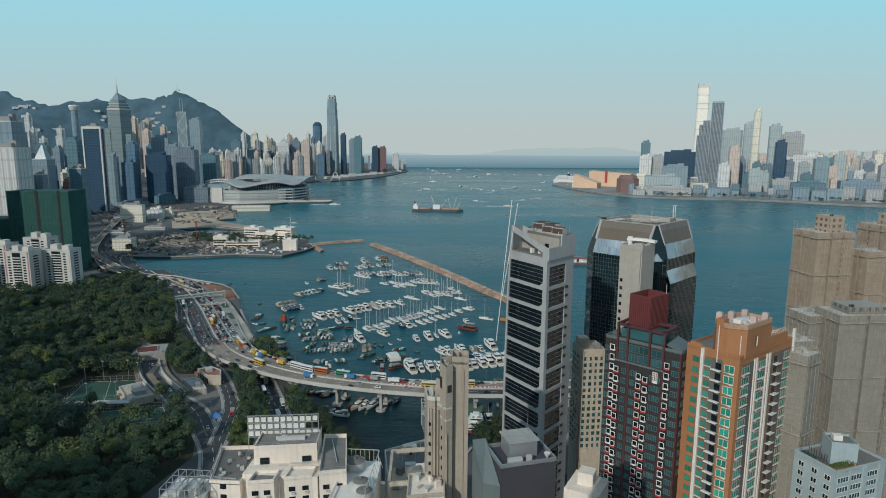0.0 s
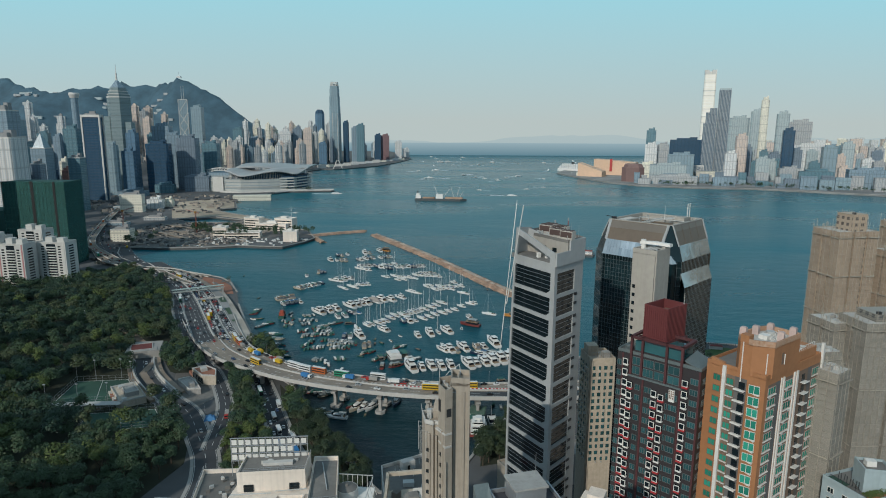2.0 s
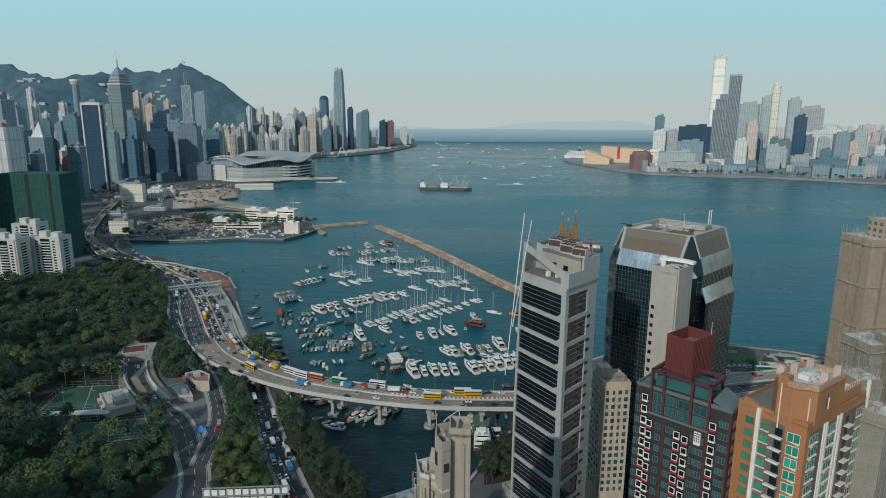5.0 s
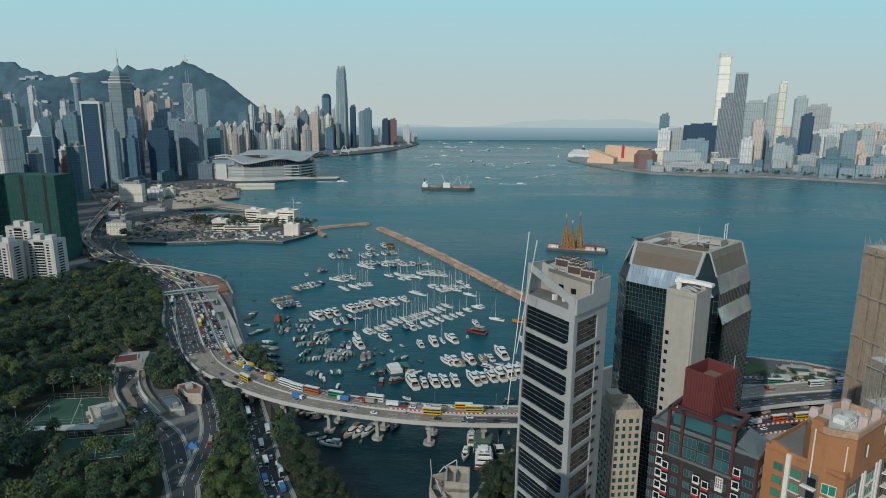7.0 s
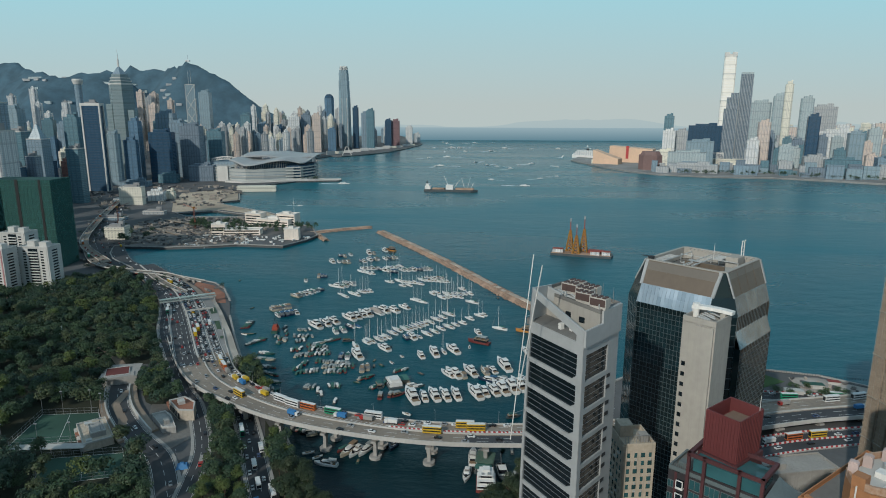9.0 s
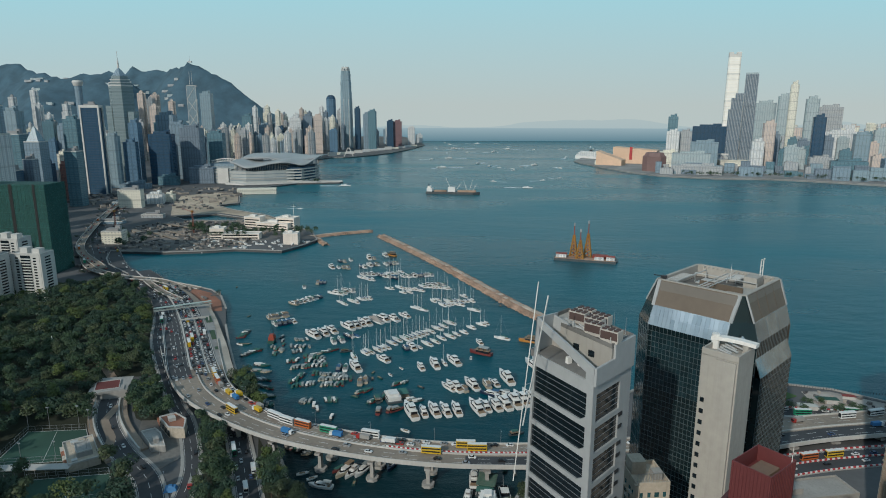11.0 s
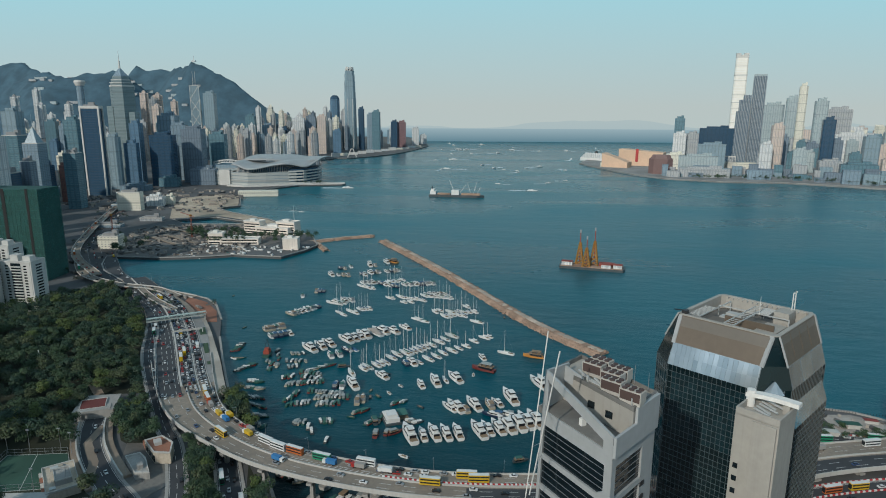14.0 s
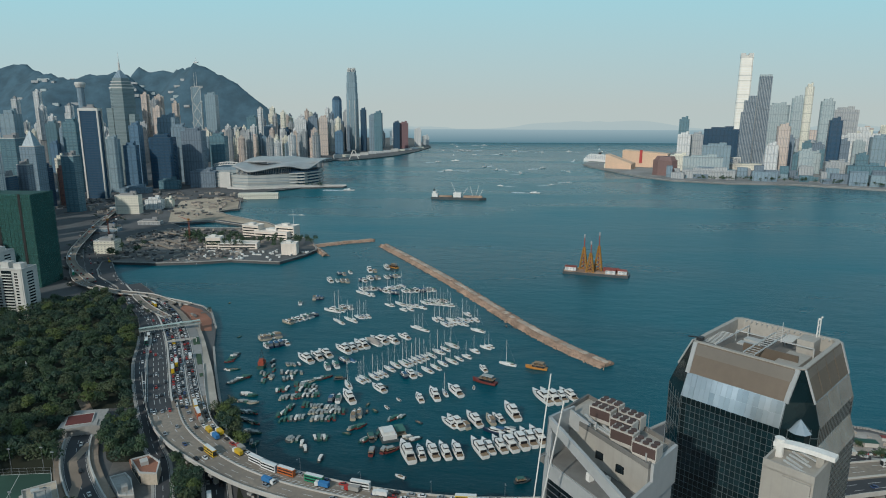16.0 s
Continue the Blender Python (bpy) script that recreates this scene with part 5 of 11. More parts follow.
part("crest_return", M().slab(w_at(1, 0, 148.2), w_at(1, 0.5, 147.2), w_at(1, 0.5, 137.5), w_at(1, 0, 137.5), 0.5), PANEL_GREY, crest)
part("crest_return", M().slab(w_at(1, 0.42, 147.2), w_at(0.72, 0.46, 146), w_at(0.72, 0.46, 143), w_at(1, 0.42, 143), 0.4), PANEL_GREY, crest)
for s in (0.55, 0.3):
    p = w_at(s, 0.42, 140.5)
    part("plant_window", M().obox(p[0] + nl.x * 0.15, p[1] + nl.y * 0.15, 140.2, 0.3, 1.8, 1.6, math.atan2(nl.y, nl.x)), NEAR_GLASS, crest)
for s, t in ((0.5, 0.16), (0.36, 0.25)):
    p = w_at(s, t, 138.2)
    part("condenser", M().obox(p[0], p[1], 138.2, 1.3, 1.0, 1.7, 0.6), WHITE_PAINT, crest, "white air-conditioning box")
ang = math.atan2(UC.y, UC.x)


CHILLER_CASE = plain("weathered_chiller_case", (0.50, 0.46, 0.41), 0.6, vary=0.2, grain=0.8, streak=0.3)
CHILLER_DARK = plain("rusty_louvre", (0.085, 0.052, 0.045), 0.7, vary=0.25, grain=1)


def chiller(s, t):
    p = w_at(s, t, 0)
    ob = part("chiller", M().obox(p[0], p[1], 146.0, 2.6, 5.0, 2.5, ang).obox(p[0], p[1], 145.3, 2.2, 4.6, 0.7, ang), CHILLER_CASE, crest, "weathered off-white roof chiller with brown louvres")
    k = M()
    for sx in (-1.31, 1.31):
        k.obox(p[0] + sx * math.cos(ang), p[1] + sx * math.sin(ang), 146.2, 0.06, 4.6, 2.0, ang)
    part("grille", k, CHILLER_DARK, ob)
    for i in range(3):
        for j in (-0.65, 0.65):
            o = -1.6 + 1.6 * i
            part("fan", M().cyl(p[0] + j * math.cos(ang) - o * math.sin(ang), p[1] + j * math.sin(ang) + o * math.cos(ang), 148.5, 148.78, 0.6, 0.6, 10), CHILLER_DARK, ob)


for s, t in ((0.30, 0.52), (0.07, 0.52), (0.63, 0.68), (0.39, 0.68), (0.63, 0.86), (0.39, 0.86)):
    chiller(s, t)
k = M()
for s in (0.05, 0.2, 0.42, 0.66):
    k.beam(w_at(s, 0.5, 146.0), w_at(s + 0.2, 0.55, 146.1), 0.35)
    k.beam(w_at(s, 0.46, 145.2), w_at(s, 0.46, 147), 0.25)
k.beam(w_at(0.02, 0.5, 145.6), w_at(0.7, 0.5, 145.6), 0.4).beam(w_at(0.1, 0.54, 145.5), w_at(0.8, 0.54, 145.5), 0.3)
stuff(part("pipework", k, TANK, crest))
for a, b in (((3.0, 247.0, 101.0), (8.0, 247.0, 158.3)), ((5.0, 241.0, 121.0), (9.9, 236.0, 157.9))):
    a, b = (Vector(q) - Vector((B2.x, B2.y, 0)) for q in (a, b))
    pole = part("flagpole", M().beam(a, b, 0.24), WHITE_PAINT, crest, "slim white pole")
    k = M()
    for u in (0.15, 0.5, 0.68):
        q = a.lerp(b, u)
        k.beam(q, Vector(w_at(0.97, 0.02, q.z)), 0.1)
    part("bracket", k, STEEL, pole)
for s, t in ((0.1, 0.95), (0.3, 0.98)):
    p = w_at(s, t, 145)
    part("aerial", M().cyl(p[0], p[1], 145, 149.5, 0.09, 0.05, 6), STEEL, crest)

# --- dark glass tower with a mansard crown ---
glass = thing("mansard_tower", pose(75.8, 292.3, 0, 0, 0, 49.8), "dark glass tower with bronze mansard crown and roof well", "tower")
R0, R1, R2 = octagon(0, 32.8, 0, 30.5, 1.4), octagon(-3, 37.0, -2.9, 34.8, 5.4), octagon(-5.2, 39.4, -4.8, 37.2, 7.4)
part("glass_shaft", M().prism(R2, 3.5, 127.6), CURTAIN, glass, "dark reflective curtain wall")
for i in range(8):
    j = (i + 1) % 8
    k = M().slab((*R1[i], 134.4), (*R1[j], 134.4), (*R0[j], 142.9), (*R0[i], 142.9), 0.2)
    part("mansard" if i % 2 == 0 else "corner_glazing", k, BRONZE if i % 2 == 0 else CURTAIN, glass, "bronze-brown sloping panels" if i % 2 == 0 else "dark sloping corner glass")
for i in range(8):
    j = (i + 1) % 8
    k = M().slab((*R2[i], 127.6), (*R2[j], 127.6), (*R1[j], 134.4), (*R1[i], 134.4), 0.2)
    part("glass_slope" if i % 2 == 0 else "corner_slope", k, (SIDE_SLOPE if i == 0 else SLOPE_GLASS) if i % 2 == 0 else CURTAIN, glass, "pale blue sloping glass skirt" if i % 2 == 0 else "dark corner glazing")
for i in range(8):
    k = M()
    k.beam((*R0[i], 143.0), (*R1[i], 134.2), 1.25 if i in (0, 1, 6, 7) else 0.8, 0.5)
    part("hip_fin", k, PANEL_GREY, glass, "pale grey hip fin")
# right-hand stepped wing
k = M().prism([(1.8, -4.8), (30.4, -4.8), (30.4, -6.9), (1.8, -6.9)][::-1], 3.5, 116.5)
part("stepped_bay", k, CURTAIN, glass)
k = M().slab((1.8, -7.0, 116.5), (30.4, -7.0, 116.5), (30.4, -4.85, 122.5), (1.8, -4.85, 122.5), 0.3)
part("bay_slope", k, SIDE_SLOPE, glass, "pale blue sloping glass skirt")
k = M().cyl(-1.6, -1.2, 112, 127.2, 2.6, 2.6, 8)
part("turret", k, CURTAIN, glass)
k = M().cyl(-1.6, -1.2, 127.2, 130.4, 3.0, 0.2, 8)
part("turret_cap", k, SLOPE_GLASS, glass, "small pointed glass cap")
k = M()
for i in range(25):
    y = 2.4 + 1.42 * i
    if y < 30.1:
        k.box(-5.32, -5.14, y - 0.05, y + 0.05, 3.5, 127.6)
        k.slab((-5.26, y - 0.05, 127.7), (-5.26, y + 0.05, 127.7), (-3.06, y + 0.05, 134.4), (-3.06, y - 0.05, 134.4), -0.08)
for i in range(66):
    z = 4 + 1.9 * i
    if z < 127:
        k.box(-5.34, -5.14, 2.4, 29.8, z - 0.05, z + 0.05)
stuff(part("mullion", k, MULLION, glass, "fine grey mullion grid"))
k = M()
for i in range(24):
    x = 2.0 + 1.42 * i
    if x < 30.4:
        k.box(x - 0.05, x + 0.05, -4.92, -4.74, 122, 127.6)
        k.box(x - 0.05, x + 0.05, -7.02, -6.84, 3.5, 116.5)
for i in range(62):
    z = 4 + 1.9 * i
    if z < 116:
        k.box(1.8, 30.4, -7.04, -6.84, z - 0.05, z + 0.05)
for i, (a, b) in enumerate((((-5.2, 2.4), (2.0, -4.8)), ((-5.2, 29.8), (2.2, 37.2)), ((32.0, -4.8), (39.4, 2.6)))):
    for j in range(6):
        u = j / 5
        x, y = a[0] + (b[0] - a[0]) * u, a[1] + (b[1] - a[1]) * u
        k.box(x - 0.07, x + 0.07, y - 0.07, y + 0.07, 3.5, 127.6)
    for z in range(5, 127, 4):
        k.beam((*a, z), (*b, z), 0.16)
stuff(part("side_mullion", k, MULLION, glass))
pane = M().box(-0.03, 0.0, 0.06, 1.36, 0.06, 1.84).mesh("pane", PANE_GLASS)
prnd = random.Random(5)
for i in range(18):
    for j in range(11):
        ob = part("pane", pane, PANE_GLASS, glass)
        ob.matrix_basis = pose(-5.21, 2.4 + 1.42 * i, 4 + 1.9 * (53 + j), prnd.uniform(-0.1, 0.1), prnd.uniform(-0.5, 0.5), prnd.uniform(-0.6, 0.6))
# two-row panes of the front slope and the dark upper strip of the bronze panels
for i in range(18):
    for j in range(2):
        z0, z1 = 127.7 + 3.36 * j, 127.7 + 3.36 * (j + 1) - 0.1
        xa, xb = (-5.36 + 2.2 * (z - 127.6) / 6.8 for z in (z0, z1))
        y = 2.9 + 1.46 * i
        part("slope_pane", M().slab((xa, y + 1.4, z0), (xa, y, z0), (xb, y, z1), (xb, y + 1.4, z1), 0.08), SLOPE_GLASS, glass)
k = M()
k.slab((-1.25, 29.0, 139.6), (-1.25, 2.1, 139.6), (-0.25, 1.6, 142.6), (-0.25, 28.9, 142.6), 0.12)
part("upper_strip", k, DARK_BRONZE, glass, "paler upper strip of bronze panels")
part("upper_strip", M().slab((2.2, -1.14, 139.4), (30.6, -1.14, 139.4), (31.2, -0.22, 142.6), (1.6, -0.22, 142.6), 0.12), DARK_BRONZE, glass)
for x in (9.0, 16.1, 23.2):
    part("panel_joint", M().beam((x, -2.8, 134.6), (x, -0.1, 142.7), 0.22), BRONZE, glass)
for x0, x1 in ((2.4, 11.4), (11.8, 20.6), (21.0, 30.2)):
    part("slope_pane", M().slab((x0, -4.95, 127.8), (x1, -4.95, 127.8), (x1, -3.05, 134.2), (x0, -3.05, 134.2), 0.08), SIDE_SLOPE, glass)
# roof well
k = M().rim(octagon(0, 32.8, 0, 30.5, 1.4), 1.3, 138.6, 143.2)
part("roof_rim", k, CORE, glass, "beige roof rim")
part("roof_floor", M().prism(octagon(1, 31.8, 1, 29.5, 1.2), 137.8, 138.4), ROOF_FELT, glass)
part("plant_room", M().box(8, 20, 4, 10, 138.4, 140.6), CORE, glass)
part("plant_screen", M().box(11.4, 11.8, 5, 20, 138.4, 142.5), BRONZE, glass, "brown plant screen")
part("floor_slab", M().box(3.0, 10.5, 13, 24, 138.4, 139.4), PALE_CONCRETE, glass)
part("plant_room", M().box(22, 28, 4.5, 9, 138.4, 144.0), CORE, glass)
part("plant_room", M().box(6, 15, 19, 25, 138.4, 140.2), BRONZE, glass)
part("cooling_unit", M().box(17, 20, 19, 24, 138.4, 140.0), TANK, glass)
part("cooling_unit", M().box(22, 25, 19, 24, 138.4, 140.0), TANK, glass)
k = M()
for i in range(12):
    k.beam((4 + 1.1 * i, 28.6, 142.6), (4 + 1.1 * i, 25.0, 142.6), 0.18).beam((21 + 0.6 * i, 10, 142.8), (21 + 0.6 * i, 13.2, 142.8), 0.2)
for i in range(16):
    k.beam((2.5 + 1.9 * i, 14, 142.3), (2.5 + 1.9 * i, 17, 142.3), 0.16).beam((30.2, 3 + 1.6 * i, 142.9), (32.0, 3 + 1.6 * i, 142.9), 0.2)
for a, b in (((4, 14), (28, 14)), ((4, 17), (28, 17)), ((4, 25), (28, 25)), ((21, 4), (21, 26))):
    k.beam((*a, 142.4), (*b, 142.4), 0.3)
    k.beam((*a, 139), (*a, 142.5), 0.3).beam((*b, 139), (*b, 142.5), 0.3)
stuff(part("roof_frame", k, TANK, glass))
k = M()
for x in (27.5, 29.8):
    k.beam((x, 5.6, 143), (x, 5.6, 149.6), 0.3)
    k.beam((x, 5.6, 149.6), (x - 0.6, 5.2, 149.9), 0.4)
for z in (145.5, 147.5):
    k.beam((27.5, 5.6, z), (29.8, 5.6, z), 0.16)
part("mast_frame", k, WHITE_PAINT, glass, "white twin-post mast")
part("aerial", M().cyl(18, 12, 143, 149.2, 0.12, 0.05, 6), WHITE_PAINT, glass)
part("davit", M().box(1, 3, 28, 29.5, 143, 144.2).beam((2, 29, 144), (-1, 31, 144.6), 0.3), DARK_STEEL, glass)

# --- plain lift tower beside it ---
core = thing("slab_tower", pose(58.3, 244.4, 0, 0, 0, 49.5), "slim plain grey-beige tower with a column of small windows", "tower")
part("shaft", M().box(0, 10.2, 0, 9.5, 3.5, 139.4), CORE, core)
part("parapet", M().rim([(0, 0), (10.2, 0), (10.2, 9.5), (0, 9.5)], 0.5, 139.2, 141.0), CORE, core)
part("projecting_bay", M().box(-0.6, 0.05, 0.4, 5.6, 3.5, 139.0), CORE, core)
k, rings = M(), []
for i in range(10):
    x, y, z = 6.2 + 2.1 * i / 9, 9.6 - 1.2 * i, 141.5 + 0.5 * math.sin(math.pi * (0.15 + 0.8 * i / 9))
    rings.append([(x - 1.1, y, z), (x - 1.1, y, z + 1), (x + 1.1, y, z + 1), (x + 1.1, y, z)])
k.loft(rings)
part("roof_slab", k, WHITE_PAINT, core, "long white curved roof slab")
part("slab_post", M().cyl(6.3, 8.8, 139.4, 143.4, 1.0, 1.0, 12), WHITE_PAINT, core)
part("slab_post", M().box(7.2, 8.6, 0.6, 2.0, 139.4, 141.6), CORE, core)
k = M()
for i in range(5):
    k.beam((1 + 1.6 * i, 2 + i % 2, 140.5), (2.5 + 1.6 * i, 6.5, 140.8), 0.35)
stuff(part("pipework", k, TANK, core))
slit = M().box(-0.06, 0.1, -0.55, 0.55, 0, 1.3).mesh("small_window", NEAR_GLASS)
for i in range(38):
    ob = part("small_window", slit, NEAR_GLASS, core)
    ob.matrix_basis = pose(0, 8.3, 126 - 3.2 * i)
for i in range(12):
    k = M().box(0, 1.4, 0, 1.1, 0, 0.7)
    ob = part("condenser", k, WHITE_PAINT, core)
    ob.matrix_basis = pose(10.2, 3.0, 118 - 9.6 * i)

# --- old beige block ---
old = thing("old_block", pose(39.7, 262.3, 0, 0, 0, 11), "weathered beige apartment block with rows of small windows", "tower")
part("shaft", M().box(0, 10.5, 0, 12.4, 3.5, 91.8), BEIGE, old)
part("corner_pier", M().box(-0.5, 0.9, -0.5, 0.9, 3.5, 92.4), BEIGE, old)
part("parapet", M().rim([(0, 0), (10.5, 0), (10.5, 12.4), (0, 12.4)], 0.4, 91.7, 93.0), BEIGE, old)
part("stair_house", M().box(1, 5.5, 6.5, 11.5, 91.8, 96.0), BEIGE, old)
part("water_tank", M().box(6.5, 9.5, 3, 6, 91.8, 94.2), CONCRETE, old)
k = M()
for i in range(10):
    k.beam((1 + 0.9 * i, 1.5, 92), (1 + 0.9 * i, 1.5, 95), 0.1)
k.beam((1, 1.5, 95), (9.1, 1.5, 95), 0.1)
stuff(part("roof_rack", k, STEEL, old))
hole = M().box(-0.03, 0.05, -0.78, 0.78, -0.1, 1.5).mesh("window", TEAL_GLASS)
ledge = M().box(-0.8, 0.0, -0.95, 0.95, -0.34, -0.16).mesh("ledge", BEIGE)
ac = M().box(-0.55, 0.0, -0.35, 0.35, -0.9, -0.4).mesh("air_conditioner", TANK)
for f in range(15):
    for c in range(4):
        z = 88.2 - 2.85 * f
        ob = part("window", hole, prnd.choice((TEAL_GLASS, NEAR_GLASS)), old)
        ob.matrix_basis = pose(-0.03, 1.9 + 2.9 * c + prnd.uniform(-0.25, 0.25), z) @ Matrix.Diagonal((1, prnd.choice((0.55, 0.8, 1.0)), prnd.choice((0.75, 1.0)), 1))
        if prnd.random() < 0.75:
            part("ledge", ledge, BEIGE, ob)
        if prnd.random() < 0.55:
            q = part("air_conditioner", ac, TANK, old)
            q.matrix_basis = pose(-0.03, 1.9 + 2.9 * c + prnd.choice((-0.9, 0.9)), z + 0.6)
        ob = part("window", hole, NEAR_GLASS, old)
        ob.matrix_basis = pose(1.7 + 2.4 * c, -0.03, z, 0, 0, 90) @ Matrix.Diagonal((1, prnd.choice((0.6, 0.9)), 1, 1))
        if prnd.random() < 0.5:
            q = part("air_conditioner", ac, TANK, old)
            q.matrix_basis = ob.matrix_basis.copy()

# --- charcoal tower with red and white bays, and its red plant box ---
def framed(w, h, n, frame_mat, glass_mat, d=0.12):
    """Shared meshes of one window: a frame with n lights, and its glass. It faces -x."""
    k = M().box(-d, 0.02, -w / 2, w / 2, 0, 0.12).box(-d, 0.02, -w / 2, w / 2, h - 0.12, h)
    for i in range(n + 1):
        y = -w / 2 + 0.06 + (w - 0.12) * i / n
        k.box(-d, 0.02, y - 0.06, y + 0.06, 0.12, h - 0.12)
    return k.mesh("window", frame_mat), M().box(-d * 0.5, 0.0, -w / 2 + 0.1, w / 2 - 0.1, 0.1, h - 0.1).mesh("pane", glass_mat), frame_mat, glass_mat


def put_window(kit, at, parent):
    ob = part("window", kit[0], kit[2], parent)
    ob.matrix_basis = at
    part("pane", kit[1], kit[3], ob)
    return ob


dark = thing("bay_tower", pose(60.3, 198.0, 0, 0, 0, 51.3), "charcoal apartment tower with red and white bay windows", "tower")
part("shaft", M().box(0, 9.9, -1.3, 25.5, 3.5, 114.2), DARK_TILE, dark)
part("upper_shaft", M().box(0.3, 9.6, 4.6, 20.6, 114.2, 115.6), DARK_TILE, dark)
part("parapet", M().rim([(0, -1.3), (9.9, -1.3), (9.9, 25.5), (0, 25.5)], 0.4, 114.0, 115.2), FRAME_GREY, dark)
part("roof_floor", M().box(0.4, 9.5, -0.9, 25.1, 114.1, 114.5), ROOF_FELT, dark)
part("penthouse", M().box(0.6, 9.0, 5.2, 20.0, 115.6, 118.6), TEAL_GLASS, dark, "teal glazed top storey")
k = M()
for y in (4.6, 9.4, 17.2, 20.8):
    k.box(-0.5, 0.3, y - 0.35, y + 0.35, 107.4, 120.4)
k.rim([(-0.5, 4.2), (9.4, 4.2), (9.4, 21.2), (-0.5, 21.2)], 0.8, 119.5, 120.4)
part("penthouse_frame", k, MAROON, dark, "maroon frame round the top storeys")
part("cornice", M().box(-0.6, 0.1, 4.2, 21.2, 106.9, 107.5), FRAME_GREY, dark)
for c in (23.6, 16.5, 4.6, -1.0):
    part("maroon_pilaster", M().box(-0.16, 0.1, c - 0.3, c + 0.3, 3.5, 106.8 if 4 < c < 20 else 114), MAROON, dark)
for z in (111.0, 107.9):
    for y, w, n in ((6.9, 3.6, 2), (11.4, 3.2, 2), (15.0, 3.4, 3), (19.0, 2.6, 2)):
        put_window(framed(w, 2.6, n, FRAME_GREY, TEAL_GLASS), pose(-0.05, y, z), dark)
bay_frame = M().box(-0.95, -0.72, -0.86, 0.86, 0.0, 0.16).box(-0.95, -0.72, -0.86, 0.86, 1.74, 1.92).box(-0.95, -0.72, -0.86, -0.68, 0.16, 1.74).box(-0.95, -0.72, 0.68, 0.86, 0.16, 1.74).mesh("bay_window", WHITE_PAINT)
bay_glass = M().box(-0.84, 0.0, -0.78, 0.78, 0.08, 1.84).mesh("pane", NEAR_GLASS)
bay_red = M().box(-0.99, 0.0, -0.9, 0.9, -0.62, -0.03).mesh("red_apron", RED_TRIM)
bay_white = M().box(-0.97, 0.0, -0.86, 0.86, -0.36, -0.03).mesh("white_apron", WHITE_PAINT)
FLOOR = 3.42
prnd = random.Random(5)
for c, (y, z0) in enumerate(((22.3, 110.6), (20.6, 103.2), (12.4, 102.6), (10.1, 102.0), (3.0, 108.6))):
    for f in range(32):
        z = z0 - FLOOR * f
        if z < 40:
            break
        ob = part("bay_window", bay_frame, WHITE_PAINT, dark, "white framed bay window")
        ob.matrix_basis = pose(-0.05, y, z)
        part("pane", bay_glass, NEAR_GLASS, ob)
        if prnd.random() < 0.5:
            part("red_apron", bay_red, RED_TRIM, ob, "bright red apron")
        else:
            part("white_apron", bay_white, WHITE_PAINT, ob)
k = M()
for y in (22.3, 20.6, 12.4, 10.1, 3.0):
    for f in range(10):
        k.box(-0.95, 0, y - 0.8, y + 0.8, 37.5 - FLOOR * f, 39.3 - FLOOR * f)
stuff(part("lower_bays", k, WHITE_PAINT, dark))
for y, w, n in ((24.7, 1.5, 2), (18.2, 1.7, 2), (15.2, 1.4, 2), (6.6, 2.6, 3), (0.5, 2.4, 3), (8.6, 0.7, 1), (14.0, 0.7, 1)):
    kit = framed(w, 1.9, n, FRAME_GREY, TEAL_GLASS)
    for f in range(17):
        if 4 < y < 20 and f < 2:
            continue
        put_window(kit, pose(-0.05, y, 109.6 - FLOOR * f), dark)
kit = framed(2.0, 1.9, 2, FRAME_GREY, TEAL_GLASS)
for f in range(12):
    for x in (2.6, 6.6):
        put_window(kit, pose(x, -1.35, 109.6 - FLOOR * f, 0, 0, 90), dark)
lat = part("lattice_screen", M().box(-0.6, -0.2, 6.0, 7.8, 102.4, 106.2), WHITE_PAINT, dark, "white lattice screen")
k = M()
for i in range(3):
    for j in range(4):
        k.box(-0.66, -0.5, 6.2 + 0.55 * i, 6.55 + 0.55 * i, 103.4 + 0.7 * j, 103.9 + 0.7 * j)
stuff(part("lattice_hole", k, SPANDREL, lat))
part("roof_ramp", M().slab((0.4, -1.0, 114.7), (9.4, -1.0, 114.7), (9.4, 4.0, 117.2), (0.4, 4.0, 116.2), 0.3), FRAME_GREY, dark)
k = M()
for i in range(8):
    k.beam((0.5, 21.4 + 0.5 * i, 114.4), (0.5, 21.4 + 0.5 * i, 116.0), 0.08).beam((9.0, -1 + 0.7 * i, 114.4), (9.0, -1 + 0.7 * i, 116.4), 0.08)
k.beam((0.5, 21.2, 116), (0.5, 25.2, 116), 0.08).box(2, 4, 22, 24, 114.4, 115.8)
stuff(part("roof_rail", k, FRAME_GREY, dark))
win = M().box(-0.06, 0.06, -0.9, 0.9, 0, 1.7).mesh("window", TEAL_GLASS)
red = thing("plant_box", pose(53.5, 208.4, 0, 0, 0, 43.2), "open-topped oxide-red metal plant screen on the roof", "plant screen")
part("wall", M().rim([(0, 0), (10.9, 0), (10.9, 8.2), (0, 8.2)], 0.25, 119.0, 129.7), RED_METAL, red)
part("floor", M().box(0.1, 10.8, 0.1, 8.1, 118.6, 126.0), RED_METAL, red)
part("plant", M().box(4, 9.4, 2.5, 6.5, 126, 127.2), SPANDREL, red)
part("plant", M().box(1.5, 3, 2, 4, 126, 127.2), PINK_HOOD, red)
for i in range(11):
    part("rib", M().box(-0.16, 0.0, 0.35 + 0.74 * i, 0.55 + 0.74 * i, 119.2, 129.6), RED_METAL, red)
for i in range(14):
    part("rib", M().box(0.4 + 0.74 * i, 0.6 + 0.74 * i, -0.14, 0.0, 119.2, 129.6), RED_METAL, red)
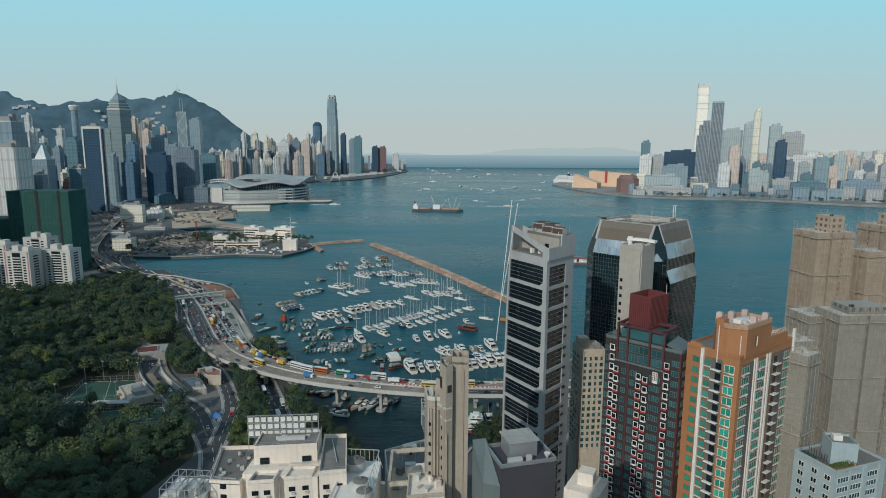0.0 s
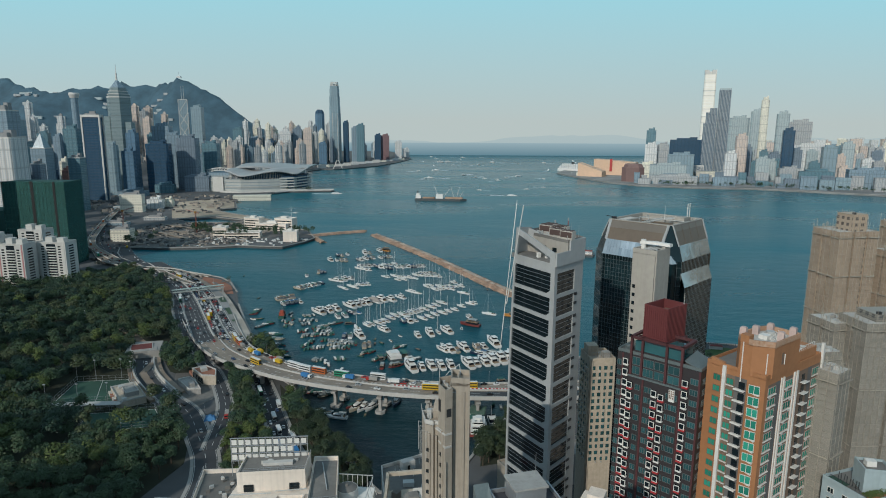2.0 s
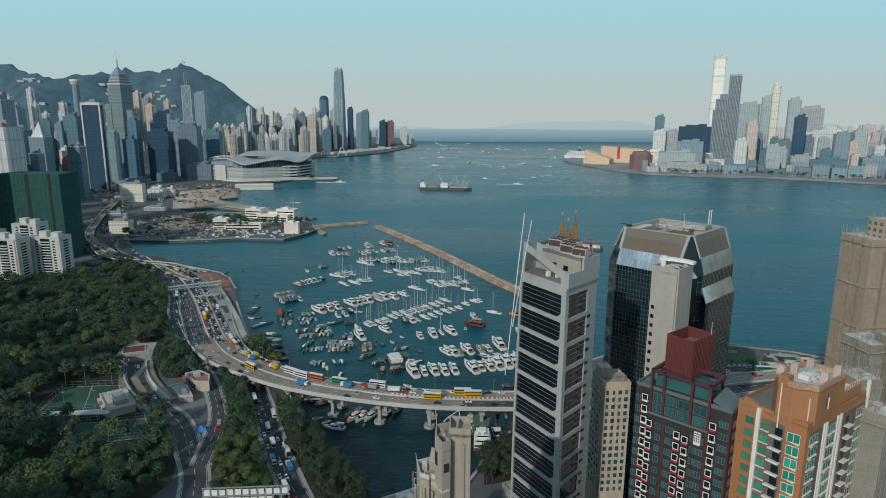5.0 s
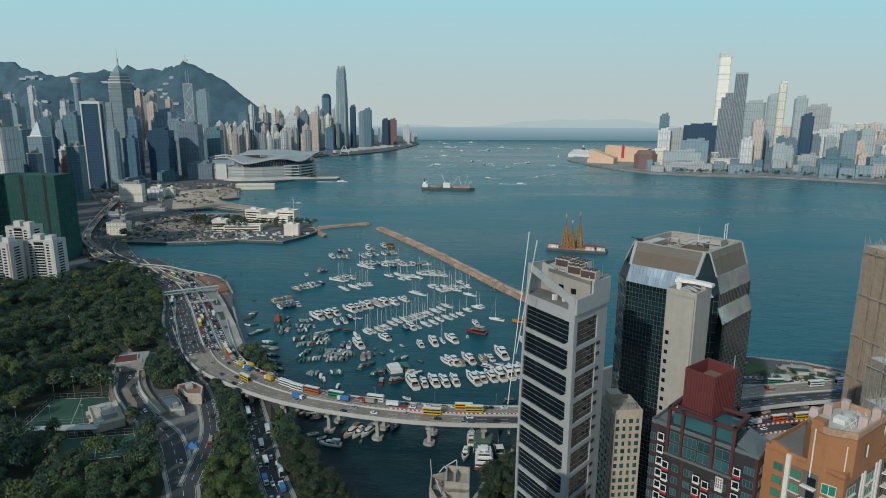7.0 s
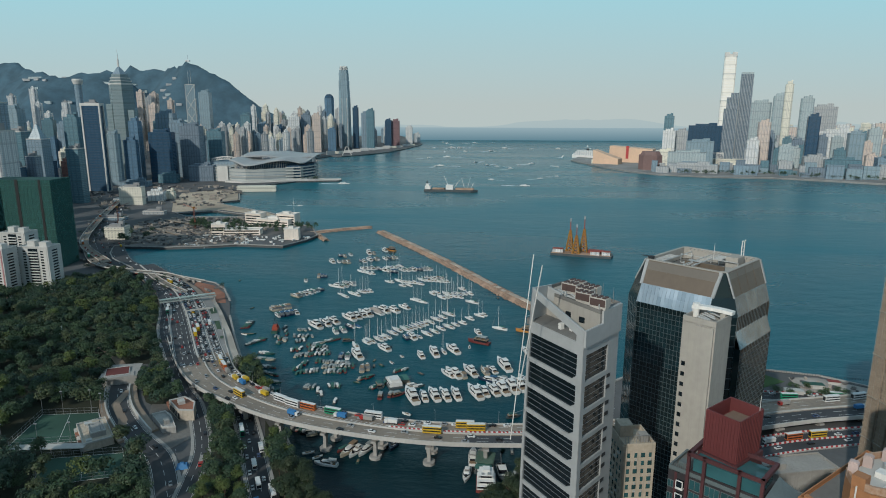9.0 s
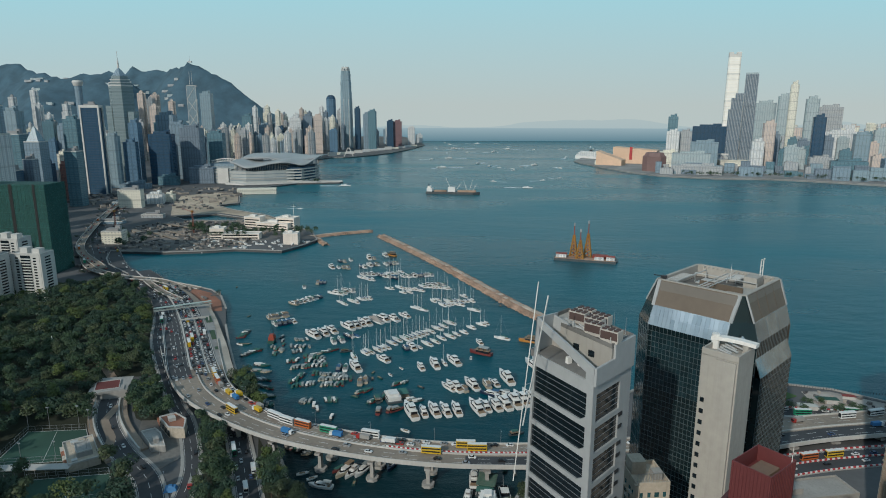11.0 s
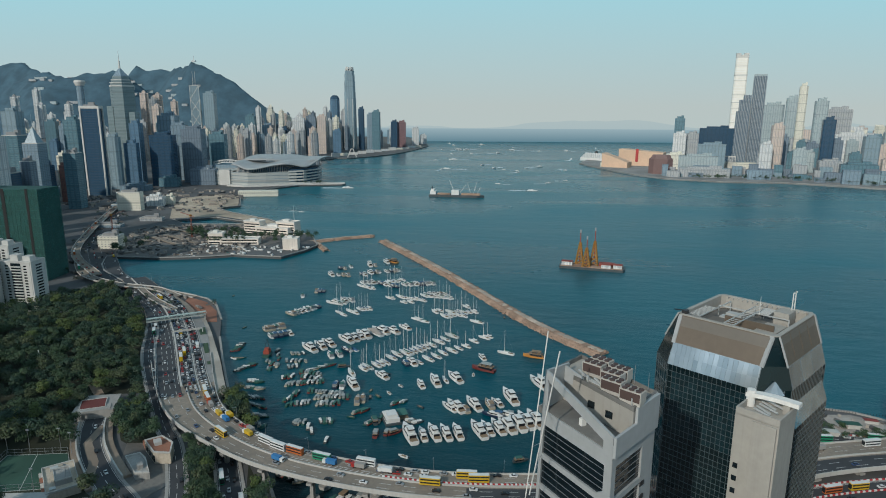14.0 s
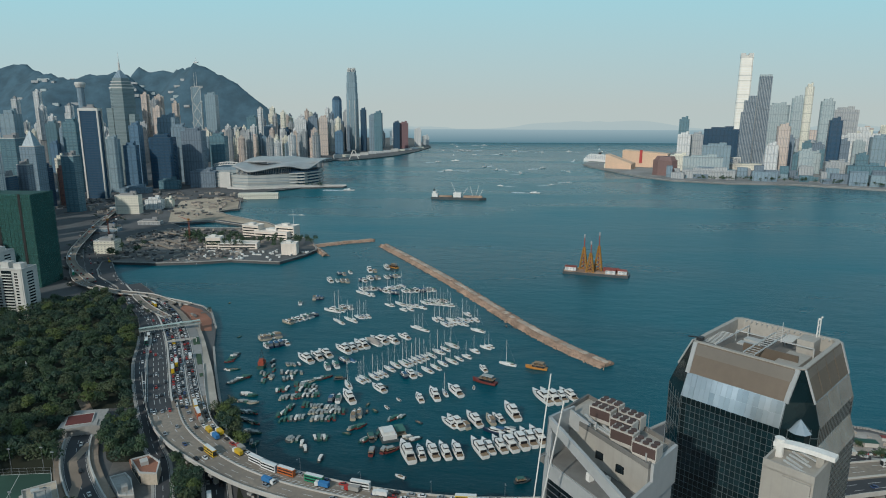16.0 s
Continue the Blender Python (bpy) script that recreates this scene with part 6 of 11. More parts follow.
part("base", M().box(-0.6, 11.6, -0.6, 9.0, 115.5, 119.1), MAROON, red)
part("lamp_box", M().box(-0.9, -0.55, 3.2, 4.0, 117.6, 118.2), WHITE_PAINT, red)
part("aerial", M().cyl(9.6, 0.4, 129.5, 133.2, 0.08, 0.05, 6), WHITE_PAINT, red)

# --- orange tower with green windows ---
org = thing("orange_tower", pose(75.0, 186.6, 0, 0, 0, 41), "orange-tiled apartment tower with green glass windows", "tower")
ORG_W, ORG_D = 33.2, 17.4
part("shaft", M().box(0, ORG_W, 0, ORG_D, 3.5, 116.6), ORANGE, org)
part("parapet", M().rim([(0, 0), (ORG_W, 0), (ORG_W, ORG_D), (0, ORG_D)], 0.4, 116.4, 117.6), ORANGE, org)
part("gable", M().prism([(-0.1, 12.2), (1.0, 12.2), (1.0, 16.2), (-0.1, 16.2)], 117.4, lambda x, y: 118.6 if y > 14 else 117.8), ORANGE, org)
part("roof_floor", M().box(0.5, ORG_W - 0.5, 0.5, ORG_D - 0.5, 116.5, 116.8), ROOF_FELT, org)
CROWN = [(-0.3, 7.9), (-0.3, 4.4), (2.6, -0.3), (17.2, -0.3), (17.2, 8.6), (13.0, 10.4), (3.0, 10.4)]
part("crown", M().prism(CROWN, 116.4, 125.4), ORANGE, org, "tall orange plant storey")
part("crown_parapet", M().rim(CROWN, 0.45, 125.2, 126.9), ORANGE_RIM, org, "weathered orange parapet with pale patches")
part("crown_step", M().prism([(-0.35, 8.0), (-0.35, 5.6), (2.2, 5.6), (2.2, 8.0)], 125.4, 127.8), ORANGE, org)
part("crown_roof", M().prism([(0.4, 7.4), (0.4, 4.6), (3.0, 0.4), (16.6, 0.4), (16.6, 8.2), (12.8, 9.8), (3.2, 9.8)], 125.2, 125.6), PALE_CONCRETE, org)
part("crown_slot", M().obox(7.6, -0.32, 119.6, 1.1, 0.12, 3.4, 0), SPANDREL, org)
part("downpipe", M().cyl(-0.5, 6.9, 114, 125.8, 0.16, 0.16, 8), WHITE_PAINT, org)
part("downpipe", M().cyl(1.6, 1.0, 117.6, 123.5, 0.14, 0.14, 8), WHITE_PAINT, org)
part("downpipe", M().cyl(8.4, -0.5, 119.5, 122.5, 0.14, 0.14, 8), WHITE_PAINT, org)
part("rear_storey", M().prism([(17.3, 0.6), (30.5, 0.6), (30.5, 9), (17.3, 9)], 116.4, 120.2), ORANGE, org)
for x, y, h in ((0.9, 6.9, 1.4), (3.2, 9.2, 2.6), (8.6, 1.2, 2.2), (15.6, 1.2, 2.2), (15.4, 7.6, 1.8), (9.8, 9.0, 1.8)):
    part("vent_hood", M().obox(x, y, 125.5, 1.7, 1.7, h + 0.6, 0.2).obox(x, y, 126.1 + h, 1.3, 1.3, 0.25, 0.2), PINK_HOOD, org, "pale pink vent hood")
part("roof_plant", M().box(6.5, 9, 4, 6.5, 125.5, 126.8), WHITE_PAINT, org)
part("roof_plant", M().cyl(11.6, 5.6, 125.5, 127.0, 1.2, 1.2, 12), TANK, org)
part("roof_plant", M().box(19, 22, 3, 6, 120.2, 121.4), WHITE_PAINT, org)
part("satellite_dish", M().cyl(21.0, 1.6, 120.2, 121.0, 0.2, 0.9, 12), WHITE_PAINT, org)
part("satellite_dish", M().cyl(24.0, 1.8, 120.2, 121.0, 0.2, 0.8, 12), WHITE_PAINT, org)
k = M()
for i in range(10):
    k.beam((17.6 + 1.3 * i, 0.9, 120.2), (17.6 + 1.3 * i, 0.9, 121.6), 0.09)
    k.beam((6.6 + 0.9 * i, 2.6, 125.6), (6.9 + 0.9 * i, 3.4 + i % 3, 126.4 + 0.3 * (i % 4)), 0.14)
k.beam((17.6, 0.9, 121.6), (29.4, 0.9, 121.6), 0.09).beam((2, 3.5, 126.0), (15, 3.2, 126.0), 0.2)
stuff(part("roof_pipework", k, WHITE_PAINT, org))
part("corner_post", M().box(ORG_W - 0.4, ORG_W + 0.4, -0.6, 0.2, 104, 120.6), WHITE_PAINT, org, "white vertical strip")
for y in (11.8,):
    part("white_strip", M().box(-0.6, 0.1, y - 0.5, y + 0.5, 3.5, 117.2), WHITE_PAINT, org, "white vertical strip")
for x, w in ((8.9, 0.2), (10.3, 0.28), (16.5, 0.35), (18.3, 0.45)):
    part("white_strip", M().box(x - w, x + w, -0.32, 0.1, 3.5, 115.2), WHITE_PAINT, org, "white vertical strip")
# flat grey panels in place of recesses, their shade put into the colour
RECESS_SHADE = plain("grey_recess", (0.13, 0.125, 0.12), 0.8, vary=0.2)
for x0, x1, mt in ((1.6, 6.0, SPANDREL), (6.0, 8.4, RECESS_SHADE), (10.9, 15.8, SPANDREL), (19.2, 25.0, SPANDREL), (25.0, 27.2, RECESS_SHADE), (27.2, 32.6, SPANDREL)):
    part("wall_panel", M().box(x0, x1, -0.06, 0.3, 3.5, 114.6), mt, org)
part("wall_panel", M().box(-0.06, 0.3, 5.2, 8.6, 3.5, 114.9), RECESS_SHADE, org)
part("wall_panel", M().box(-0.06, 0.3, 8.6, 11.2, 3.5, 114.9), SPANDREL, org)
side_kit = framed(2.2, 1.9, 2, SPANDREL, GREEN_GLASS, 0.14)
front_kit = framed(4.2, 2.2, 3, PINK_HOOD, GREEN_GLASS, 0.1)
turn_kit = framed(2.9, 2.5, 2, WHITE_PAINT, GREEN_GLASS, 0.2)
sill = M().box(-0.34, 0.0, -2.3, 2.3, -0.34, -0.14).mesh("sill", WHITE_PAINT)
slim_sill = M().box(-0.5, 0.0, -1.2, 1.2, -0.3, -0.12).mesh("sill", WHITE_PAINT)
ac = M().box(-0.4, 0.0, -0.4, 0.4, -0.85, -0.36).mesh("air_conditioner", TANK)
slab_b = M().box(-1.4, 0.0, -1.5, 1.5, -0.2, 0.0).box(-1.4, -1.3, -1.5, 1.5, 0, 0.3).mesh("balcony", WHITE_PAINT)
b_door = M().box(-0.12, 0.0, -1.2, 0.6, 0.05, 2.2).mesh("balcony_door", NEAR_GLASS)
lower = M()
for f in range(33):
    z = 112.0 - 3.4 * f
    if z < 44:
        for x in (3.8, 13.4, 29.8):
            lower.box(x - 2, x + 2, -0.2, 0, z, z + 1.9)
        for y in (14.0, 10.0, 2.6):
            lower.box(-0.2, 0, y - 1.1, y + 1.1, z, z + 1.9)
        continue
    put_window(side_kit, pose(-0.06, 14.0, z), org)
    part("sill", slim_sill, WHITE_PAINT, put_window(side_kit, pose(-0.08, 10.0, z), org))
    put_window(turn_kit, pose(-0.5, 2.7, z - 0.3, 0, 0, 14), org)
    part("reveal", M().prism([(-0.85, 1.3), (0.0, 1.3), (0.0, 4.2), (-0.1, 4.2)], z - 0.6, z - 0.32), WHITE_PAINT, org)
    ob = part("balcony", slab_b, WHITE_PAINT, org, "small white balcony")
    ob.matrix_basis = pose(-0.05, 6.8, z - 0.4)
    part("balcony_door", b_door, NEAR_GLASS, ob)
    for x in (3.8, 13.4, 29.8):
        ob = put_window(front_kit, pose(x, -0.06, z - 0.5, 0, 0, 90), org)
        part("sill", sill, WHITE_PAINT, ob)
        if prnd.random() < 0.5:
            q = part("air_conditioner", ac, TANK, ob)
            q.matrix_basis = pose(0, prnd.choice((-1.2, 1.2)), 0)
    ob = part("balcony", slab_b, WHITE_PAINT, org, "small white balcony")
    ob.matrix_basis = pose(22.0, -0.05, z - 0.9, 0, 0, 90)
    part("balcony_door", b_door, NEAR_GLASS, ob)
stuff(part("lower_windows", lower, GREEN_GLASS, org))

# --- towers under repair, wrapped in sheeting and bamboo ---


def netting(name, colour):
    """Coarse woven sheeting that lets a little of the wall behind it through."""
    mt, t, b = nodes_of(name)
    isl = t.nodes.new("ShaderNodeNewGeometry").outputs["Random Per Island"]
    patch = spread(t, noise_node(t, 0.07, 4), 0.3, 0.7)
    fine = spread(t, noise_node(t, 2.2, 5, stretch=(1, 1, 2.5)), 0.3, 0.7)
    c = mix_colour(t, isl, scaled(colour, 0.86), scaled(colour, 1.12))
    c = mix_colour(t, math_node(t, "MULTIPLY", patch, 0.5), c, scaled(colour, 1.35))
    c = mix_colour(t, math_node(t, "MULTIPLY", fine, 0.4), c, scaled(colour, 0.55))
    t.links.new(c, b.inputs["Base Color"])
    b.inputs["Roughness"].default_value = 0.95
    holes = t.nodes.new("ShaderNodeBsdfTransparent")
    mx = t.nodes.new("ShaderNodeMixShader")
    t.links.new(math_node(t, "ADD", math_node(t, "MULTIPLY", fine, 0.22), 0.2), mx.inputs[0])
    t.links.new(b.outputs[0], mx.inputs[1])
    t.links.new(holes.outputs[0], mx.inputs[2])
    t.links.new(mx.outputs[0], t.nodes["Material Output"].inputs[0])
    return mt


NET_GREY = netting("grey_scaffold_netting", (0.34, 0.315, 0.27))
NET_TAN = netting("tan_scaffold_netting", (0.45, 0.355, 0.265))
WALL_GREY = facade("wrapped_grey_wall", (0.34, 0.32, 0.28), (0.10, 0.10, 0.10), 3.1, 3.4, 0.5, 0.5)
WALL_TAN = facade("wrapped_tan_wall", (0.50, 0.39, 0.29), (0.12, 0.10, 0.09), 3.1, 3.4, 0.5, 0.5)
POLE = plain("weathered_bamboo", (0.40, 0.36, 0.295), 0.85, vary=0.3, grain=2)


def wrapped(x, y, rot, w, d, z, mat, label, cap=None, seam=24.0):
    """A tower behind bamboo poles and strips of sheeting, with upright grooves in its long sides."""
    t = thing("scaffolded_tower", pose(x, y, 0, 0, 0, rot), label, "tower", "towers wrapped for repair")
    wall = WALL_TAN if mat is NET_TAN else WALL_GREY
    rr = random.Random(int(x * 7 + y))
    plan = []
    for (ax, ay), (bx, by) in zip(rect(w, d), rect(w, d)[1:] + rect(w, d)[:1]):
        L = math.hypot(bx - ax, by - ay)
        ux, uy = (bx - ax) / L, (by - ay) / L
        plan.append((ax, ay))
        if L > 11:
            for c in ((0.36, 0.7) if L > 17 else (0.52,)):
                for o, e in ((-0.8, 0), (-0.8, 1.5), (0.8, 1.5), (0.8, 0)):
                    plan.append((ax + ux * (L * c + o) - uy * e, ay + uy * (L * c + o) + ux * e))
    part("wall", M().prism([(px * 0.955, py * 0.955) for px, py in plan], 3.5, z - 0.4), wall, t)
    net, poles, rails = M(), M(), M()
    for (ax, ay), (bx, by) in zip(plan, plan[1:] + plan[:1]):
        L = math.hypot(bx - ax, by - ay)
        ox, oy = (by - ay) / L, -(bx - ax) / L
        n = max(1, round(L / 2.3))
        for i in range(n):
            u0, u1 = i / n, (i + 1) / n
            p, q = (ax + (bx - ax) * u0, ay + (by - ay) * u0), (ax + (bx - ax) * u1, ay + (by - ay) * u1)
            poles.beam((p[0] + ox * 0.3, p[1] + oy * 0.3, 3.5), (p[0] + ox * 0.3, p[1] + oy * 0.3, z + rr.uniform(0.4, 4.2)), 0.11)
            zz = z
            while zz > 46:
                b = rr.uniform(-0.05, 0.07)
                e0, e1 = rr.uniform(0, 0.07), rr.uniform(0, 0.07)
                mid = ((p[0] + q[0]) / 2 + ox * b, (p[1] + q[1]) / 2 + oy * b, zz - 0.95)
                net.add([(p[0] + ox * e0, p[1] + oy * e0, zz - 1.95), (q[0] + ox * e1, q[1] + oy * e1, zz - 1.95), (q[0], q[1], zz), (p[0], p[1], zz), mid],
                        [(0, 1, 4), (1, 2, 4), (2, 3, 4), (3, 0, 4)])
                zz -= 1.9
            net.add([(p[0], p[1], 3.5), (q[0], q[1], 3.5), (q[0], q[1], zz), (p[0], p[1], zz)], [(0, 1, 2, 3)])
        zz = z
        while zz > 40:
            rails.beam((ax + ox * 0.35, ay + oy * 0.35, zz), (bx + ox * 0.35, by + oy * 0.35, zz), 0.055)
            zz -= 1.9
        zz = z - 3
        while zz > 20:
            rails.beam((ax + ox * 0.7, ay + oy * 0.7, zz), (bx + ox * 0.7, by + oy * 0.7, zz + rr.uniform(-0.3, 0.3)), 0.34)
            zz -= seam
    stuff(part("netting", net, mat, t, "strips of woven sheeting"))
    stuff(part("pole", poles, POLE, t, "upright bamboo poles"))
    stuff(part("rail", rails, POLE, t, "lashed bamboo rails"))
    part("roof", M().prism(rect(w * 0.93, d * 0.93), z - 0.4, z - 0.1), PALE_CONCRETE, t)
    k = M()
    for i in range(24):
        px, py = rr.uniform(-w / 2, w / 2), rr.uniform(-d / 2, d / 2)
        k.beam((px, py, z - 0.5), (px + rr.uniform(-0.4, 0.4), py, z + rr.uniform(1.0, 3.0)), 0.11)
    for i in range(14):
        px, py = rr.uniform(-w * 0.45, w * 0.3), rr.uniform(-d * 0.4, d * 0.4)
        k.beam((px, py, z + 1.2), (px + rr.uniform(1, 4), py + rr.uniform(-1, 1), z + 1.3), 0.11)
    stuff(part("roof_poles", k, POLE, t))
    for i in range(3):
        px, py = rr.uniform(-w * 0.35, w * 0.3), rr.uniform(-d * 0.35, d * 0.25)
        part("roof_unit", M().obox(px, py, z - 0.2, rr.uniform(1.2, 3), rr.uniform(1, 2), rr.uniform(0.8, 1.6), rr.uniform(0, 0.5)), rr.choice((TANK, PALE_CONCRETE, CONCRETE)), t)
    if cap:
        part("roof_house", M().box(cap[0], cap[1], cap[2], cap[3], z - 0.3, z + cap[4]), wall, t)
        k = M()
        for i in range(7):
            for yy in (cap[2] - 0.4, cap[3] + 0.4):
                px = cap[0] + (cap[1] - cap[0]) * i / 6
                k.beam((px, yy, z), (px, yy, z + cap[4] + rr.uniform(0.4, 2.2)), 0.13)
        for j in range(4):
            k.beam((cap[0] - 0.5, cap[2] - 0.4, z + cap[4] * (j + 1) / 4), (cap[1] + 0.5, cap[2] - 0.4, z + cap[4] * (j + 1) / 4), 0.1)
            k.beam((cap[0] - 0.5, cap[2] - 0.4, z + cap[4] * (j + 1) / 4), (cap[0] - 0.5, cap[3] + 0.4, z + cap[4] * (j + 1) / 4), 0.1)
        stuff(part("cap_scaffold", k, POLE, t))
        part("roof_clutter", M().box(cap[0] + 0.5, cap[0] + 2, cap[2], cap[2] + 1.2, z + cap[4], z + cap[4] + 1.0), DARK_STEEL, t)
    return t


TAN_LABEL, GREY_LABEL = "tall apartment tower wrapped in tan sheeting and bamboo", "apartment tower wrapped in grey sheeting and bamboo"
wrapped(180, 354, 14, 22, 18, 134, NET_TAN, TAN_LABEL, (-4, 4.5, -8, 2, 8.5), 20)
wrapped(203, 352, 14, 11, 12, 124, NET_TAN, TAN_LABEL, None, 20)
wrapped(222, 368, 14, 20, 22, 136, NET_TAN, TAN_LABEL, (-4, 4, -6, 4, 6), 20)
wrapped(141, 281, 15, 12, 14, 107.5, NET_GREY, GREY_LABEL, None)
wrapped(160, 274, 8, 34, 16, 110.5, NET_GREY, GREY_LABEL, (-12, 4, -6, 5, 3.0))
wrapped(124.5, 256, 15, 9, 10, 103, NET_GREY, GREY_LABEL, None)
wrapped(103, 208, 40, 8, 8, 113, NET_GREY, GREY_LABEL, None)

# --- pale block with a roof garden ---
wb = thing("terrace_block", pose(103.5, 181.6, 0, 0, 0, 24.5), "blue-white apartment block with stepped roofs and planted terrace", "tower")
part("shaft", M().box(0, 21, 0, 14.5, 3.5, 84), BLUE_WHITE, wb)
part("parapet", M().rim([(0, 0), (21, 0), (21, 14.5), (0, 14.5)], 0.35, 83.8, 84.9), BLUE_WHITE, wb)
part("roof_floor", M().box(0.4, 20.6, 0.4, 14.1, 83.9, 84.2), ROOF_FELT, wb)
part("upper_block", M().prism([(3.0, 4.6), (9.4, 0.8), (12.8, 6.6), (6.6, 10.6)], 84, 90.6), BLUE_WHITE, wb)
part("upper_parapet", M().rim([(3.0, 4.6), (9.4, 0.8), (12.8, 6.6), (6.6, 10.6)], 0.3, 90.5, 91.4), BLUE_WHITE, wb)
part("upper_roof", M().prism([(3.5, 4.8), (9.2, 1.5), (12.2, 6.5), (6.6, 10.0)], 90.5, 90.8), ROOF_FELT, wb)
part("roof_tank", M().obox(7.2, 6.4, 90.6, 2.6, 2.0, 1.8, -0.5), WHITE_PAINT, wb)
part("roof_door", M().obox(9.9, 1.6, 84.2, 0.9, 0.2, 2.1, 1.03), NEAR_GLASS, wb)
part("louvre", M().obox(11.7, 4.6, 87.8, 1.6, 0.16, 1.2, 1.03), DARK_STEEL, wb)
part("terrace_turf", M().box(0.6, 3.2, 8.5, 13.8, 84.15, 84.3), GREEN_PITCH, wb)
terracotta = plain("terracotta", (0.34, 0.15, 0.07), 0.8, vary=0.2)
for i in range(5):
    part("planter", M().box(1.2 + 2.0 * i, 2.8 + 2.0 * i, 0.8, 1.8, 84.2, 84.9), terracotta, wb)
k = M()
for i in range(420):
    px, py = prnd.uniform(0.8, 9.5), prnd.uniform(0.5, 3.4)
    pz = 84.6 + prnd.uniform(0, 1.5) * (1 - abs(py - 1.6) / 2.2)
    k.add([(px, py, pz), (px + prnd.uniform(0.2, 0.5), py + prnd.uniform(-0.3, 0.3), pz + 0.2), (px + 0.2, py + 0.4, pz + prnd.uniform(0, 0.4))], [(0, 1, 2)])
stuff(part("shrub", k, LEAF_FRESH, wb, "green roof shrubs"))
part("deck_boards", M().box(5.2, 9.0, 2.6, 4.2, 84.2, 84.5), terracotta, wb)
k = M()
for i in range(8):
    k.beam((0.4, 3.5 + 1.3 * i, 84.8), (0.4, 3.5 + 1.3 * i, 86.0), 0.07).beam((3.4, 6 + 0.9 * i, 84.2), (3.4 + 0.3 * (i % 2), 6 + 0.9 * i, 86.4), 0.12)
k.beam((0.4, 3.5, 86), (0.4, 12.6, 86), 0.07)
stuff(part("roof_rail", k, DARK_STEEL, wb))
side_win, strip_win = framed(2.0, 1.7, 2, WHITE_PAINT, NEAR_GLASS), framed(4.6, 1.8, 4, WHITE_PAINT, TEAL_GLASS)
for f in range(10):
    z = 80.6 - 3.1 * f
    for y in (2.6, 7.0, 11.6):
        put_window(side_win, pose(-0.03, y, z), wb)
        if y > 5:
            part("balcony", M().box(-0.9, 0.0, y - 1.3, y + 1.3, z - 0.7, z - 0.5).box(-0.9, -0.8, y - 1.3, y + 1.3, z - 0.5, z + 0.2), BLUE_WHITE, wb)
    for x in (3.0, 8.6, 15.2):
        put_window(strip_win, pose(x, -0.03, z, 0, 0, 90), wb)
for x in (5.8, 11.4, 12.6, 18.2):
    part("pilaster", M().box(x - 0.35, x + 0.35, -0.4, 0.1, 3.5, 84.2), BLUE_WHITE, wb)

# --- slim grey-tan tower with a bare flank ---
slim = thing("slim_tower", pose(0, 0, 0), "slim bare-flanked grey-tan tower with a cluttered stepped roof", "tower")
S_HIGH = [(-10.4, 171.3), (-5.5, 171.2), (-5.7, 177.4), (-10.8, 177.6)]
S_BOX = [(-13.8, 172.2), (-11.7, 168.4), (-9.9, 169.6), (-10.5, 171.2), (-10.9, 178.6), (-14.0, 177.0)]
S_LOW = [(-18.9, 178.4), (-17.5, 173.0), (-15.1, 171.9), (-14.7, 172.6), (-13.7, 172.3), (-13.9, 177.0), (-14.5, 181)]
part("high_slab", M().prism(S_HIGH, 3.5, 118.8), TOWER_TAN, slim)
part("parapet", M().rim(S_HIGH, 0.4, 118.0, 120.2), TOWER_TAN, slim)
part("parapet", M().obox(-8.6, 174.4, 118.2, 0.35, 6.0, 1.7, 0), TOWER_TAN, slim)
part("box_shaft", M().prism(S_BOX, 3.5, 115.8), TOWER_TAN, slim)
part("parapet", M().rim(S_BOX, 0.35, 115.6, 118.0), TOWER_TAN, slim)
part("low_shaft", M().prism(S_LOW, 3.5, 106.4), TOWER_TAN, slim)
part("parapet", M().rim(S_LOW, 0.3, 106.2, 107.5), PALE_CONCRETE, slim)
part("louvre", M().slab((-11.3, 168.55, 110.4), (-10.2, 169.3, 110.4), (-10.2, 169.3, 112.6), (-11.3, 168.55, 112.6), 0.12), DARK_STEEL, slim)
part("louvre", M().slab((-13.75, 171.9, 110.8), (-13.1, 170.75, 110.8), (-13.1, 170.75, 114.2), (-13.75, 171.9, 114.2), 0.12), DARK_STEEL, slim)
for x, y, w, d, z0, z1 in ((-9.6, 171.2, 0.5, 0.6, 3.5, 114), (-7.0, 171.15, 0.35, 0.5, 3.5, 116.5), (-5.75, 171.1, 0.5, 0.7, 3.5, 118.4), (-12.6, 169.6, 0.5, 0.7, 3.5, 106), (-11.6, 168.3, 0.45, 0.5, 3.5, 98),
                           (-16.2, 172.2, 0.3, 0.5, 3.5, 104), (-14.4, 172.2, 0.5, 0.8, 3.5, 103.5)):
    part("wall_rib", M().obox(x, y, z0, w, d, z1 - z0, 0.1), TOWER_TAN, slim)
for z, x0, x1 in ((105.4, -14.6, -10.0), (101.8, -13.8, -10.0)):
    part("ledge", M().prism([(x0, 171.9), (-11.7, 168.1), (x1, 169.3), (x1, 171.0), (-13.4, 173.0)], z, z + 0.5), PALE_CONCRETE, slim)
for i in range(9):
    for x, y in ((-16.6, 172.45), (-12.9, 170.3)):
        part("window", M().obox(x, y, 98.6 - 3.1 * i, 0.9, 0.5, 0.9, -0.45 if x < -15 else -1.06), NEAR_GLASS, slim)
k = M()
